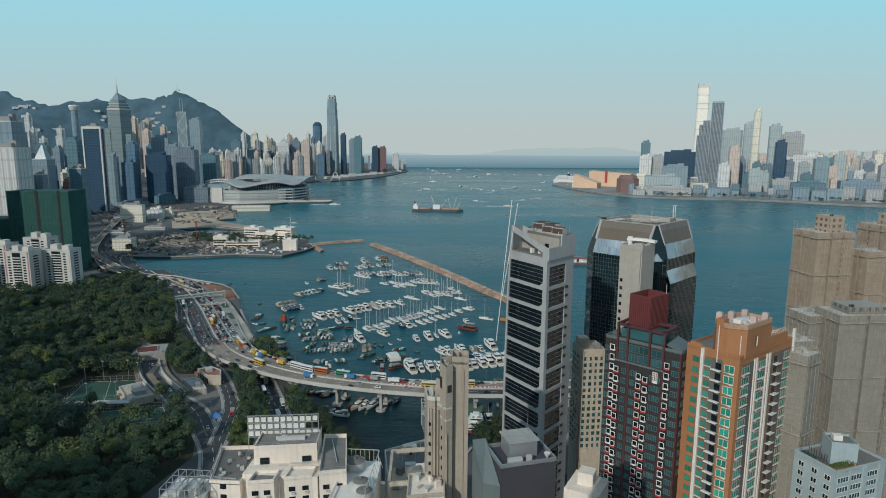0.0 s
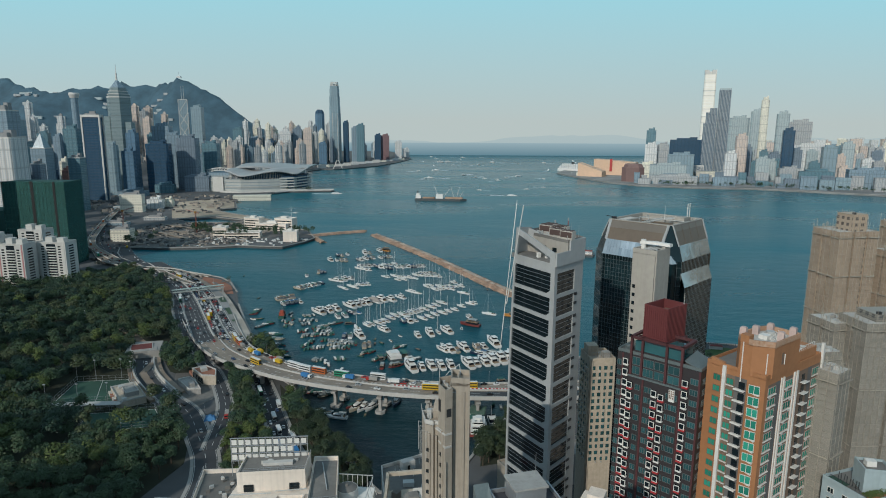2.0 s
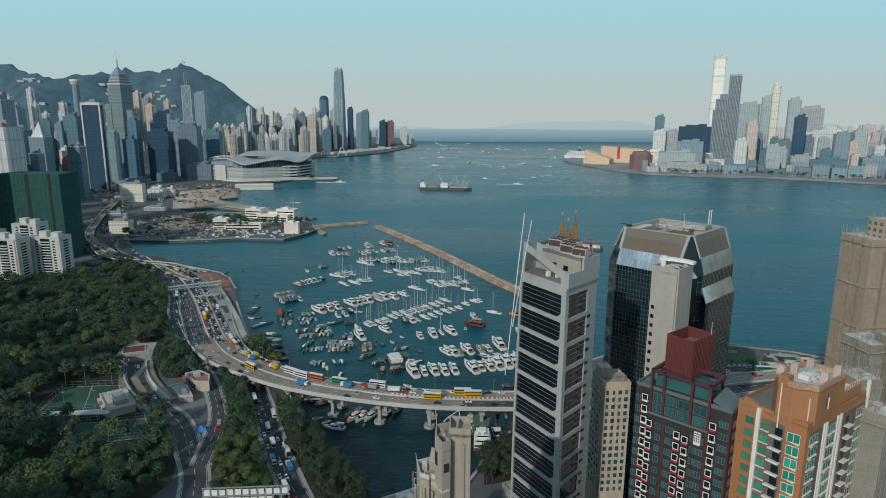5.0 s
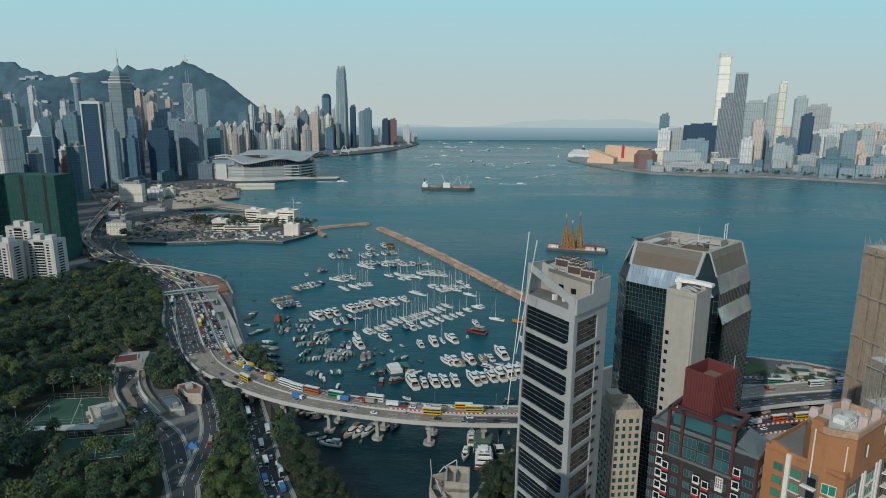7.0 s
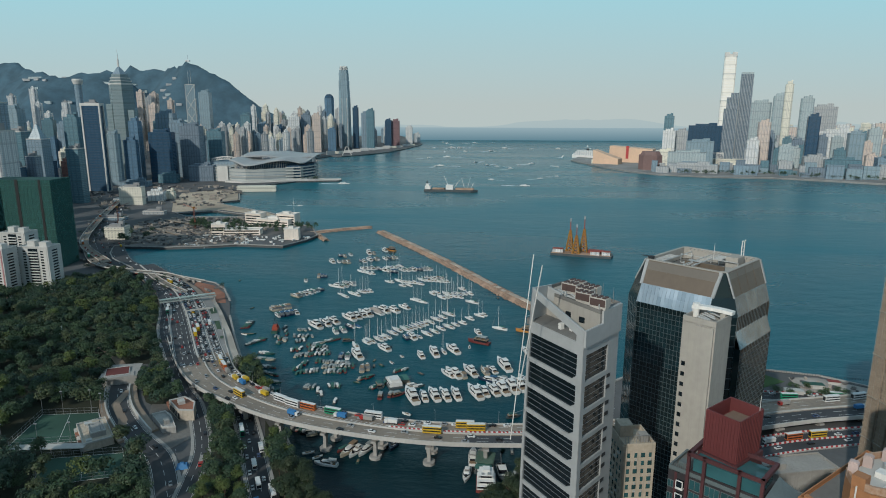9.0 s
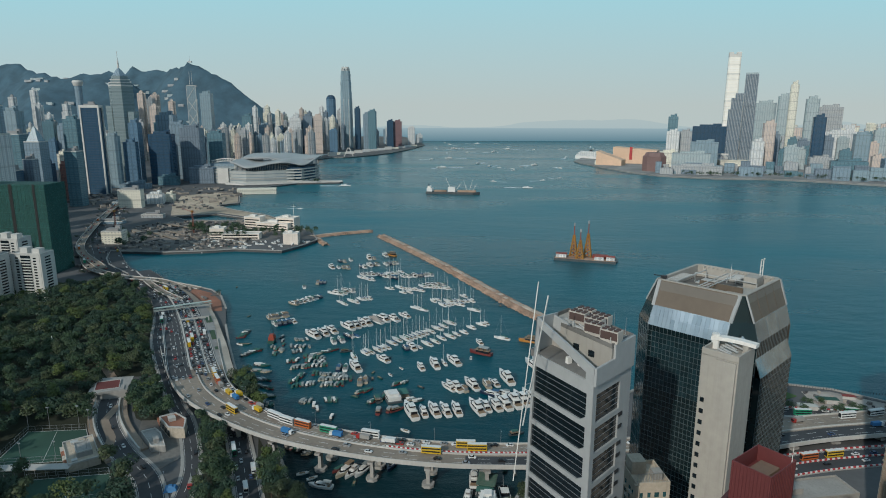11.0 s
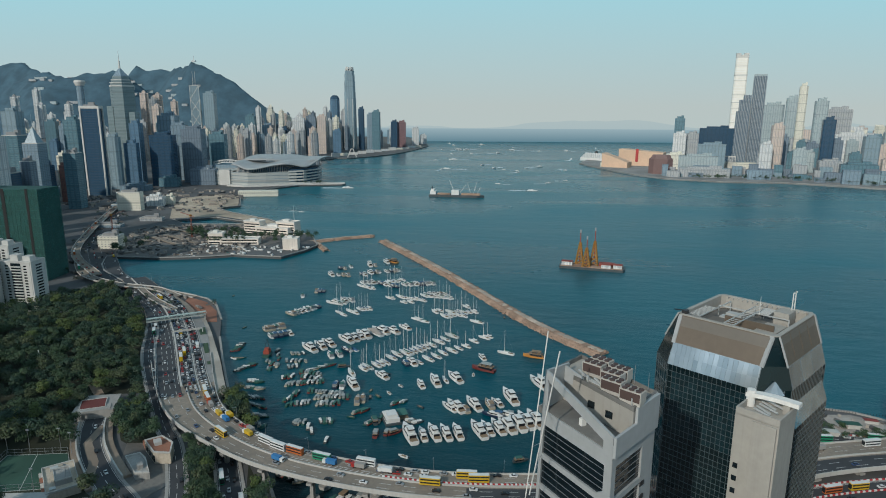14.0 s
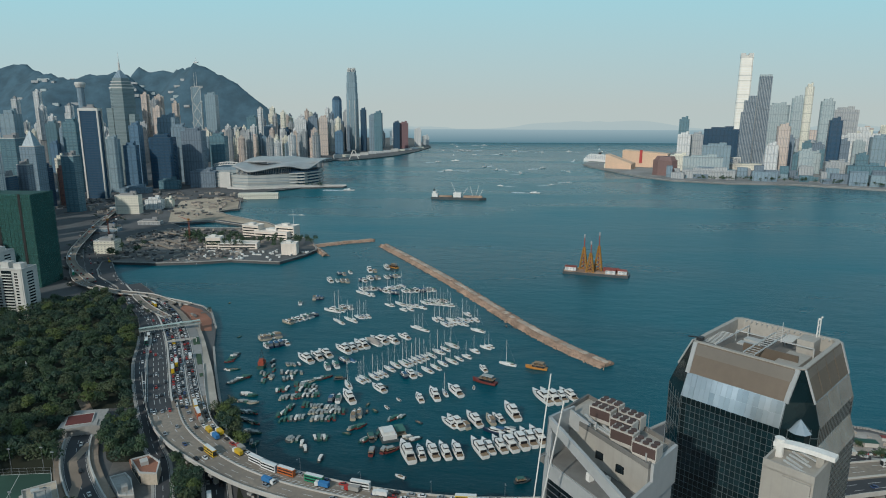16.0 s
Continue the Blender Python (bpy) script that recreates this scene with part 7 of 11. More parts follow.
for i in range(9):
    x, y = -13.2 + 0.32 * i, 176.6 - 0.75 * i
    k.beam((x, y, 115.8), (x + 0.3, y - 0.2, 117.4 + 0.3 * (i % 3)), 0.22)
    k.beam((x, y, 116.6), (x + 1.4, y + 0.5, 116.3), 0.24)
k.beam((-13.9, 177.1, 118), (-14.1, 177.2, 121.6), 0.12).beam((-10.9, 177.4, 120), (-8.6, 177.6, 121.6), 0.14).beam((-8.6, 177.6, 121.6), (-8.2, 176.4, 118.6), 0.14)
k.beam((-12.4, 178.2, 118), (-11.2, 178.4, 119.4), 0.16).beam((-11.2, 178.4, 119.4), (-10.6, 177.4, 119.2), 0.16)
stuff(part("pipework", k, TANK, slim))
part("roof_tank", M().box(-17.2, -16.0, 175.6, 176.8, 106.4, 109.0), TANK, slim, "white roof tank")
part("roof_tank", M().box(-13.2, -11.8, 173.4, 175.2, 115.8, 117.0), TOWER_TAN, slim)
part("stair_hood", M().prism([(-15.6, 176.5), (-14.1, 176), (-14.3, 179), (-15.4, 180)], 106.4, lambda x, y: 110.4 if y > 177 else 108.4), TOWER_TAN, slim)
k = M()
for x, y in ((-18.9, 178.4), (-18.2, 175.7), (-17.6, 173.2), (-16.2, 172.5)):
    k.beam((x, y, 107.4), (x - 0.2, y, 109.4), 0.1).beam((x - 0.9, y - 0.3, 96), (x - 0.9, y - 0.3, 104.5), 0.12).beam((x, y, 104), (x - 0.9, y - 0.3, 104.5), 0.1)
stuff(part("pipe_bracket", k, TANK, slim))

# --- dark block with a roof cabin ---
db = thing("dark_block", pose(10.5, 119, 0, 0, 0, 20), "charcoal block with a grey roof cabin and dishes", "tower")
part("shaft", M().box(-8, 4, 0, 9, 3.5, 116.8), plain("charcoal_render", (0.055, 0.052, 0.06), 0.7, vary=0.15, streak=0.1), db)
part("parapet", M().rim([(-8, 0), (4, 0), (4, 9), (-8, 9)], 0.3, 116.6, 117.6), STEEL, db)
part("cabin", M().box(-5, 1.0, 3, 8, 116.8, 120.2), STEEL, db)
part("cabin_roof", M().box(-5.3, 1.3, 2.7, 8.3, 120.2, 120.6), CONCRETE, db)
part("wedge_wing", M().prism([(-11, 2), (-8.1, 0), (-8.1, 9), (-11, 9)], 3.5, lambda x, y: 119 if y > 5 else 113), FRAME_GREY, db)
part("dish", M().cyl(2.6, 1.5, 117, 118.0, 0.2, 0.7, 10), WHITE_PAINT, db)
part("roof_clutter", M().box(-6, -3, 0.8, 1.8, 116.8, 117.9).box(-2, -1, 0.8, 1.6, 116.8, 118.2), TANK, db)
part("aerial", M().cyl(0.5, 7, 120.5, 125, 0.06, 0.04, 6), STEEL, db)

# --- warm white block with a billboard frame ---
wh = thing("billboard_block", pose(0, 0, 0), "warm white block with stepped roof terraces", "tower")
part("main_shaft", M().box(-70, -48, 163, 181, 3.5, 86), WARM_WHITE, wh)
part("plant_storey", M().prism([(-68.5, 168.5), (-50.5, 172), (-51.5, 181), (-69.5, 178)], 85.9, 91), WARM_WHITE, wh)
part("plant_parapet", M().rim([(-68.5, 168.5), (-50.5, 172), (-51.5, 181), (-69.5, 178)], 0.3, 90.9, 91.8), WARM_WHITE, wh)
part("plant_roof", M().prism([(-68, 169), (-51, 172.4), (-52, 180.5), (-69, 177.5)], 90.8, 91.2), ROOF_FELT, wh)
part("rooflight", M().prism([(-63, 173.5), (-55, 175), (-55.3, 176.6), (-63.3, 175)], 91.2, 92.0), PALE_CONCRETE, wh)
for nm, p, z in (("left_wing", [(-79, 161), (-70, 161), (-70.5, 183), (-84, 181)], 83.8), ("right_wing", [(-47.5, 163), (-40, 165), (-45, 187), (-52, 186)], 86.8),
                 ("front_bay", [(-66.5, 158), (-59.5, 159.5), (-59.5, 165), (-66.5, 164)], 85.8), ("front_bay", [(-57, 161), (-49.5, 163), (-49.5, 168), (-57, 167)], 85.8)):
    part(nm, M().prism(p, 3.5, z), WARM_WHITE, wh)
    part("terrace_kerb", M().rim(p, 0.35, z - 0.2, z + 1.0), WARM_WHITE, wh)
    part("terrace_floor", M().prism([(sum(q[0] for q in p) / 4 + (x - sum(q[0] for q in p) / 4) * 0.9, sum(q[1] for q in p) / 4 + (y - sum(q[1] for q in p) / 4) * 0.9) for x, y in p], z - 0.2, z + 0.12), ROOF_FELT, wh)
pw = M().box(-0.9, 0.9, -0.06, 0.05, 0, 1.4).box(-0.05, 0.05, -0.12, 0.0, 0, 1.4).mesh("window", NEAR_GLASS)
for f in range(6):
    for x, y, a in ((-64.6, 158.35, 12), (-61.4, 159.05, 12), (-55.0, 161.5, 15), (-51.4, 162.5, 15), (-45.6, 163.4, 15), (-42.0, 164.4, 15), (-75, 160.95, 0)):
        ob = part("window", pw, NEAR_GLASS, wh)
        ob.matrix_basis = pose(x, y, 82.2 - 3.1 * f, 0, 0, a)
for x, y in ((-65.5, 168.9), (-53.5, 171.2)):
    part("terrace_door", M().obox(x, y, 86, 2.6, 0.3, 2.0, 0.2), NEAR_GLASS, wh)
# worn roof fittings: coolers below the windows, rails, vents and pipe runs
cooler = M().box(-0.45, 0.45, -0.5, 0.0, -0.75, -0.2).mesh("air_conditioner", TANK)
for f in range(2):
    for x, y, a in ((-64.6, 158.35, 12), (-61.4, 159.05, 12), (-55.0, 161.5, 15), (-51.4, 162.5, 15), (-45.6, 163.4, 15)):
        ob = part("air_conditioner", cooler, TANK, wh)
        ob.matrix_basis = pose(x + 0.3, y, 82.2 - 3.1 * f, 0, 0, a)
for (ax, ay), (bx, by), z in (((-68.5, 168.5), (-50.5, 172), 91.8), ((-50.5, 172), (-51.5, 181), 91.8), ((-79, 161), (-70, 161), 84.8), ((-79, 161), (-84, 181), 84.8), ((-47.5, 163), (-40, 165), 87.8)):
    k = M()
    n = max(3, int(math.hypot(bx - ax, by - ay) / 1.8))
    for i in range(n + 1):
        k.beam((ax + (bx - ax) * i / n, ay + (by - ay) * i / n, z), (ax + (bx - ax) * i / n, ay + (by - ay) * i / n, z + 1.0), 0.07)
    for h in (0.5, 1.0):
        k.beam((ax, ay, z + h), (bx, by, z + h), 0.07)
    part("roof_rail", k, STEEL, wh)
for i in range(14):
    x, y = prnd.uniform(-80, -72), prnd.uniform(163, 179)
    part("roof_vent", M().obox(x, y, 83.9, prnd.uniform(0.6, 1.6), prnd.uniform(0.5, 1.2), prnd.uniform(0.4, 1.2), prnd.uniform(0, 1)), prnd.choice((TANK, PALE_CONCRETE, ROOF_FELT)), wh)
for i in range(8):
    x, y = prnd.uniform(-66, -54), prnd.uniform(174.5, 179)
    part("roof_vent", M().obox(x, y, 91.2, prnd.uniform(0.6, 1.4), prnd.uniform(0.5, 1.2), prnd.uniform(0.3, 0.9), 0.2), prnd.choice((TANK, PALE_CONCRETE)), wh)
for x0, y0, x1, y1, z in ((-69.6, 166, -59, 168, 86.6), (-58, 169, -50, 171, 86.6), (-83, 164, -72, 163, 84.3), (-44, 170, -49, 184, 87.2)):
    part("pipe_run", M().beam((x0, y0, z), (x1, y1, z), 0.25), TANK, wh)
for x, y in ((-58.4, 160.6), (-48.9, 165), (-67.2, 160)):
    part("downpipe", M().cyl(x, y, 40, 85.4, 0.14, 0.14, 6), TANK, wh)
bb = thing("billboard", pose(-73.4, 176.6, 0, 0, 0, 9.5), "pale steel billboard frame with rows of bare panels", "billboard")
k = M()
for i in range(12):
    k.beam((1.95 * i, 0.5, 85.5), (1.95 * i, 0.5, 97.2), 0.2).beam((1.95 * i, 0.6, 92), (1.95 * i, 2.6, 88), 0.16)
for z in (90.2, 92.4, 94.7, 97.1):
    k.beam((-0.2, 0.45, z), (21.7, 0.45, z), 0.24)
part("frame", k, STEEL, bb)
bp = M().box(0.26, 1.7, -0.1, 0.02, 0.32, 1.86).mesh("panel", WHITE_PAINT)
for i in range(11):
    for j in range(3):
        if not (i > 8 and j == 1):
            ob = part("panel", bp, WHITE_PAINT, bb)
            ob.matrix_basis = pose(1.95 * i, 0.3, 90.3 + 2.25 * j, prnd.uniform(-3, 3))
# tanks, racks and the neighbour's roof
for x, y, r in ((-39.5, 174.5, 3.0), (-35.6, 163.5, 2.4), (-33.5, 158.5, 2.4)):
    t = thing("water_tank", pose(x, y, 83), "round galvanised roof tank with a domed lid", "tank", "roof tanks")
    part("drum", M().cyl(0, 0, 0, 2.4, r, r, 20), TANK, t)
    part("lid", M().cyl(0, 0, 2.4, 2.9, r * 0.96, r * 0.5, 20).cyl(0, 0, 2.9, 3.5, 0.5, 0.4, 8), ROOF_FELT, t)
tb = thing("tank_block", pose(0, 0, 0), "white service block carrying roof tanks and pipes", "tower")
part("shaft", M().prism([(-43.5, 155), (-31, 155), (-32.5, 179), (-43.5, 179)], 3.5, 83), WHITE_PAINT, tb)
k = M()
for i in range(8):
    k.beam((-43 + 1.4 * i, 178.5, 83), (-43 + 1.4 * i, 178.5, 87), 0.14).beam((-32.8 + 0.2 * i, 156 + 2.8 * i, 83), (-32.8 + 0.0 * i, 156 + 2.8 * i, 87), 0.14)
k.beam((-43, 178.5, 87), (-33, 178.5, 87), 0.18).beam((-32.8, 156, 87), (-32.8, 178, 87), 0.18).beam((-42.6, 156, 84), (-42.6, 178, 84), 0.35)
stuff(part("pipe_rack", k, TANK, tb))
rb = thing("rack_block", pose(0, 0, 0), "white block with a steel-framed roof plant", "tower")
part("shaft", M().prism([(-92, 152), (-79, 152), (-80, 168), (-92, 168)], 3.5, 81), WHITE_PAINT, rb)
k = M()
for i in range(5):
    for j in range(4):
        k.beam((-90 + 2.4 * i, 154 + 3.6 * j, 81), (-90 + 2.4 * i, 154 + 3.6 * j, 85.5), 0.2)
for z in (83.2, 85.5):
    for i in range(5):
        k.beam((-90 + 2.4 * i, 154, z), (-90 + 2.4 * i, 164.8, z), 0.18)
    for j in range(4):
        k.beam((-90, 154 + 3.6 * j, z), (-80.4, 154 + 3.6 * j, z), 0.18)
stuff(part("steel_frame", k, STEEL, rb))
part("plant_unit", M().box(-89, -85, 155, 160, 81, 84).box(-84, -81.5, 158, 163, 81, 83.5), TANK, rb)
yb = thing("frame_block", pose(0, 0, 0), "beige block with an open roof frame and plant", "tower")
part("shaft", M().prism([(-29, 172), (-13, 176), (-15, 196), (-31, 192)], 3.5, 74), BEIGE, yb)
k = M()
fr = [(-31, 192), (-15, 196), (-13, 176), (-29, 172)]
for (ax, ay), (bx, by) in zip(fr, fr[1:3] + fr[:1] if False else fr[1:] + fr[:1]):
    k.beam((ax, ay, 73), (ax, ay, 80), 0.7).beam((ax, ay, 79.6), (bx, by, 79.6), 0.9, 1.2)
part("roof_frame", k, BEIGE, yb)
part("plant", M().prism([(-22, 177), (-14.5, 179), (-15.5, 188), (-22.5, 186)], 73.9, 79), WARM_WHITE, yb)
for i in range(10):
    x, y = prnd.uniform(-28, -17), prnd.uniform(176, 192)
    part("roof_clutter", M().obox(x, y, 74, prnd.uniform(0.8, 3), prnd.uniform(0.8, 2), prnd.uniform(0.6, 2.4), prnd.uniform(0, 1.5)), prnd.choice((TANK, BEIGE, ROOF_FELT, SPANDREL)), yb)
for i in range(7):
    x, y = prnd.uniform(-20.5, -13.5), prnd.uniform(163, 172)
    part("roof_clutter", M().obox(x, y, 82.5, prnd.uniform(0.6, 2.4), prnd.uniform(0.6, 1.8), prnd.uniform(0.5, 1.8), prnd.uniform(0, 1.5)), prnd.choice((TANK, BEIGE, WARM_WHITE)), yb)
part("cover", M().prism([(-24.5, 179), (-19, 180), (-20, 186), (-25, 184)], 78, 79.6, [(-23, 180.5), (-20, 181), (-21, 184), (-23.5, 183)]), ROOF_FELT, yb)
part("near_shaft", M().prism([(-22, 160), (-11.5, 162.5), (-12.5, 175), (-23, 172)], 3.5, 82.5), WARM_WHITE, yb)
part("near_parapet", M().rim([(-22, 160), (-11.5, 162.5), (-12.5, 175), (-23, 172)], 0.4, 82.3, 83.4), BEIGE, yb)
# lower roof between the towers
lw = thing("low_block", pose(0, 0, 0), "lower grey block with a felted roof and a pale roof hut", "building")
L_ROOF = [(-41, 234), (-37, 216), (-24, 219), (-23.5, 231), (-26, 244.5)]
part("shaft", M().prism(L_ROOF, 3.5, 57), CONCRETE, lw)
part("parapet", M().rim(L_ROOF, 0.45, 56.8, 58.2), PALE_CONCRETE, lw)
part("roof_felt", M().prism([(-40.3, 233.4), (-36.5, 216.7), (-24.6, 219.5), (-24.1, 231), (-26.3, 243.6)], 56.9, 57.2), ROOF_FELT, lw)
part("hut", M().obox(-31, 234.5, 57, 5.2, 3.0, 3.6, 0.6), PALE_CONCRETE, lw)
part("hut_door", M().obox(-30.2, 232.8, 57.2, 0.9, 0.2, 2.1, 0.6), NEAR_GLASS, lw)
for x, y in ((-35, 230), (-33, 228), (-28, 229), (-27, 238)):
    part("vent_pipe", M().cyl(x, y, 57, 60.4, 0.14, 0.14, 6), TANK, lw)
part("roof_plant", M().obox(-29, 223, 57, 4, 2.4, 1.8, 0.2), TANK, lw)
sw = thing("low_white_block", pose(0, 0, 0), "small white block with a roof hut", "building")
part("shaft", M().prism([(27, 205), (38, 200), (44, 212), (33, 218)], 3.5, 62), WARM_WHITE, sw)
part("hut", M().prism([(32, 208), (37, 206), (39, 211), (34, 213)], 62, 66.5), WARM_WHITE, sw)

# fill of lower blocks under the towers
for x, y, w, d, h, r, mt in ((100, 120, 40, 30, 40, 20, TOWER_TAN), (30, 175, 26, 22, 45, 40, BEIGE), (60, 330, 40, 26, 16, 40, CONCRETE), (120, 330, 44, 26, 20, 30, BEIGE), (20, 300, 26, 20, 20, 30, TOWER_TAN),
                             (175, 300, 60, 30, 18, 20, CONCRETE), (70, 150, 30, 20, 30, 30, TOWER_TAN), (150, 390, 50, 16, 12, 15, CONCRETE)):
    t = thing("low_building", pose(x, y, 3.5, 0, 0, r), "low weathered city block among the towers", "building", "low blocks below the towers")
    part("shaft", M().box(-w / 2, w / 2, -d / 2, d / 2, 0, h), mt, t)
    part("parapet", M().rim(rect(w, d), 0.4, h - 0.2, h + 1), mt, t)
    part("roof_hut", M().box(-w * 0.3, -w * 0.05, -d * 0.2, d * 0.25, h, h + 3), mt, t)


# ---- the park ----
BOUND_PARK = [(-290, 505), (-262, 512), (-285, 556), (-318, 618), (-352, 668), (-400, 712), (-446, 742), (-500, 700), (-560, 660), (-640, 600), (-640, 420), (-420, 280), (-330, 240),
              (-230, 250), (-176, 262), (-166, 320), (-178, 352), (-205, 380), (-225, 392), (-262, 440), (-284, 462), (-296, 488)]
BOUND_MID = [(-262, 500), (-232, 470), (-212, 445), (-222, 436), (-240, 446), (-258, 470)]
BOUND_STRIP = [(-205, 474), (-176, 440), (-158, 404), (-136, 360), (-118, 326), (-100, 290), (-140, 290), (-150, 330), (-158, 372), (-170, 400), (-192, 440)]
BOUND_SHORE = [(-150, 430), (-130, 402), (-114, 377), (-100, 360), (-88, 341), (-74, 328), (-62, 318), (-64, 300), (-72, 284), (-84, 300), (-100, 330), (-118, 362), (-138, 398)]
BOUND_EAST = [(-5, 352), (4, 366), (14, 384), (26, 388), (30, 366), (16, 340), (-5, 332)]
BOUND_QUAY = [(-200, 508), (-186, 484), (-164, 452), (-158, 458), (-182, 496), (-194, 516)]
PITCHES = [[(-296, 421), (-262, 428), (-236, 396), (-288, 383)], [(-257, 372), (-217, 383), (-200, 362), (-245, 346)]]
CLEAR = [PITCHES[0], PITCHES[1], [(-262, 430), (-232, 412), (-222, 380), (-246, 376), (-258, 400)], [(-292, 486), (-262, 492), (-258, 464), (-288, 462)], [(-232, 442), (-206, 446), (-188, 404), (-194, 392), (-218, 408)],
         [(-300, 424), (-258, 434), (-226, 396), (-262, 364), (-300, 376)], [(-258, 372), (-216, 384), (-204, 366), (-246, 350)]]
for b, nm in ((BOUND_PARK, "park"), (BOUND_MID, "underpass"), (BOUND_STRIP, "roadside"), (BOUND_SHORE, "shore"), (BOUND_EAST, "east"), (BOUND_QUAY, "quay")):
    soil = M().prism(b if sum((q[0] - p[0]) * (q[1] + p[1]) for p, q in zip(b, b[1:] + b[:1])) < 0 else b[::-1], 3.2, 3.64)
    structure("ground_" + nm, soil, SOIL, "dark leaf-strewn park soil under the trees", "ground")


def leaf_cloud(rnd, h, r, count, size):
    """Corners of many small leaf sprays round a few boughs."""
    boughs = [(rnd.uniform(-0.55, 0.55) * r, rnd.uniform(-0.55, 0.55) * r, h * rnd.uniform(0.55, 0.92), r * rnd.uniform(0.42, 0.66)) for _ in range(rnd.randint(6, 9))]
    out = []
    for _ in range(count):
        bx, by, bz, br = rnd.choice(boughs)
        a, c = rnd.uniform(0, math.tau), rnd.uniform(-0.55, 1.0)
        q, s = br * rnd.uniform(0.7, 1.08), math.sqrt(1 - c * c)
        n = Vector((s * math.cos(a), s * math.sin(a), c))
        p = Vector((bx, by, bz)) + Vector((n.x * q, n.y * q, n.z * q * 0.75))
        n = (n + Vector((rnd.uniform(-0.6, 0.6), rnd.uniform(-0.6, 0.6), rnd.uniform(-0.2, 0.6)))).normalized()
        u = n.orthogonal().normalized()
        u.rotate(Matrix.Rotation(rnd.uniform(0, math.tau), 3, n))
        v = n.cross(u)
        e, f = size * rnd.uniform(0.6, 1.2), size * rnd.uniform(0.5, 0.9)
        out.append([p - u * e, p + v * f * 0.8 - u * e * 0.2, p + u * e, p - v * f + u * e * 0.1])
    return out


def trunk_mesh(rnd, h, r):
    k = M()
    k.cyl(0, 0, 0, h * 0.45, 0.34, 0.22, 7)
    for i in range(5):
        a = rnd.uniform(0, math.tau)
        k.beam((0, 0, h * rnd.uniform(0.3, 0.45)), (r * 0.55 * math.cos(a), r * 0.55 * math.sin(a), h * rnd.uniform(0.6, 0.8)), 0.2)
    return k.mesh("trunk", BARK)


tree_rnd = random.Random(21)
KINDS = []
for i in range(8):
    h, r = tree_rnd.uniform(8, 15), tree_rnd.uniform(3.6, 6.0)
    quads = leaf_cloud(tree_rnd, h, r, 540, 0.62)
    fine_quads = leaf_cloud(tree_rnd, h, r, 1500, 0.40)
    KINDS.append((quads, trunk_mesh(tree_rnd, h, r), [M().add([p for q in fine_quads for p in q], [tuple(range(4 * j, 4 * j + 4)) for j in range(len(fine_quads))]).mesh("crown", mt) for mt in (LEAF, LEAF_FRESH, LEAF_BANK)]))

spots = []
all_roads = [p[:2] for p in tunnel_line], [p[:2] for p in slip_line], [p[:2] for p in bus_line], [p[:2] for p in road_line if p[0] < 30]
for bound, gap, fresh in ((BOUND_MID, 5.5, 0.3), (BOUND_STRIP, 5.6, 0.8), (BOUND_SHORE, 4.6, 0.0), (BOUND_EAST, 4.6, 0.1), (BOUND_QUAY, 5.5, 0.2), (BOUND_PARK, 6.7, 0.12)):
    xs, ys = [p[0] for p in bound], [p[1] for p in bound]
    for _ in range(9000):
        x, y = tree_rnd.uniform(min(xs), max(xs)), tree_rnd.uniform(min(ys), max(ys))
        if x < -0.88 * y - 70 or not inside(x, y, bound) or any(inside(x, y, c) for c in CLEAR):
            continue
        if not (far_from(x, y, all_roads[0], 10.5) and far_from(x, y, all_roads[1], 8.5) and far_from(x, y, all_roads[2], 10)):
            continue
        if not far_from(x, y, all_roads[3], 26 if bound is BOUND_PARK else 17.5):
            continue
        if all((x - q[0]) ** 2 + (y - q[1]) ** 2 > gap * gap for q in spots):
            spots.append((x, y, 2 if bound in (BOUND_SHORE, BOUND_EAST) else int(tree_rnd.random() < fresh), tree_rnd.uniform(0.9, 1.5) if bound is BOUND_PARK else tree_rnd.uniform(0.75, 1.2), tree_rnd.randrange(8), tree_rnd.uniform(0, 360)))
spots.sort(key=lambda q: math.hypot(q[0], q[1] - 60))
for x, y, fresh, s, i, a in spots[:190]:
    t = thing("tree", pose(x, y, 3.5, 0, 0, a), ("dense dark green park tree", "leafy yellow-green park tree", "deep green tree on the waterside bank")[fresh], "tree", "trees of the park and roadsides")
    t.scale = (s, s, s)
    part("trunk", KINDS[i][1], BARK, t)
    part("crown", KINDS[i][2][fresh], LEAF, t)
woods = [[], [], [], []]
for x, y, fresh, s, i, a in spots[190:]:
    vs = woods[tree_rnd.choices(range(4), (4, 3, 2, 1))[0]]
    arr = np.array([[tuple(p) for p in q] for q in KINDS[i][0][:520]]).reshape(-1, 3) * s
    c, sn = math.cos(radians(a)), math.sin(radians(a))
    vs.append(np.column_stack((x + c * arr[:, 0] - sn * arr[:, 1], y + sn * arr[:, 0] + c * arr[:, 1], 3.5 + arr[:, 2])))
LEAF_DEEP = leaf_material("camphor_leaves", (0.009, 0.026, 0.016), (0.030, 0.068, 0.036))
LEAF_OLIVE = leaf_material("olive_leaves", (0.024, 0.040, 0.016), (0.070, 0.096, 0.038))
for vs, mt, word in zip(woods, (LEAF, LEAF_DEEP, LEAF_OLIVE, LEAF_FRESH), ("dark green", "deep blue-green", "olive green", "bright green")):
    vs = np.vstack(vs)
    k = M()
    k.v, k.f = vs.tolist(), [tuple(range(4 * j, 4 * j + 4)) for j in range(len(vs) // 4)]
    tagged(part("woodland", k, mt), f"dense {word} crowns of the park's far trees", "trees", "", "stuff")

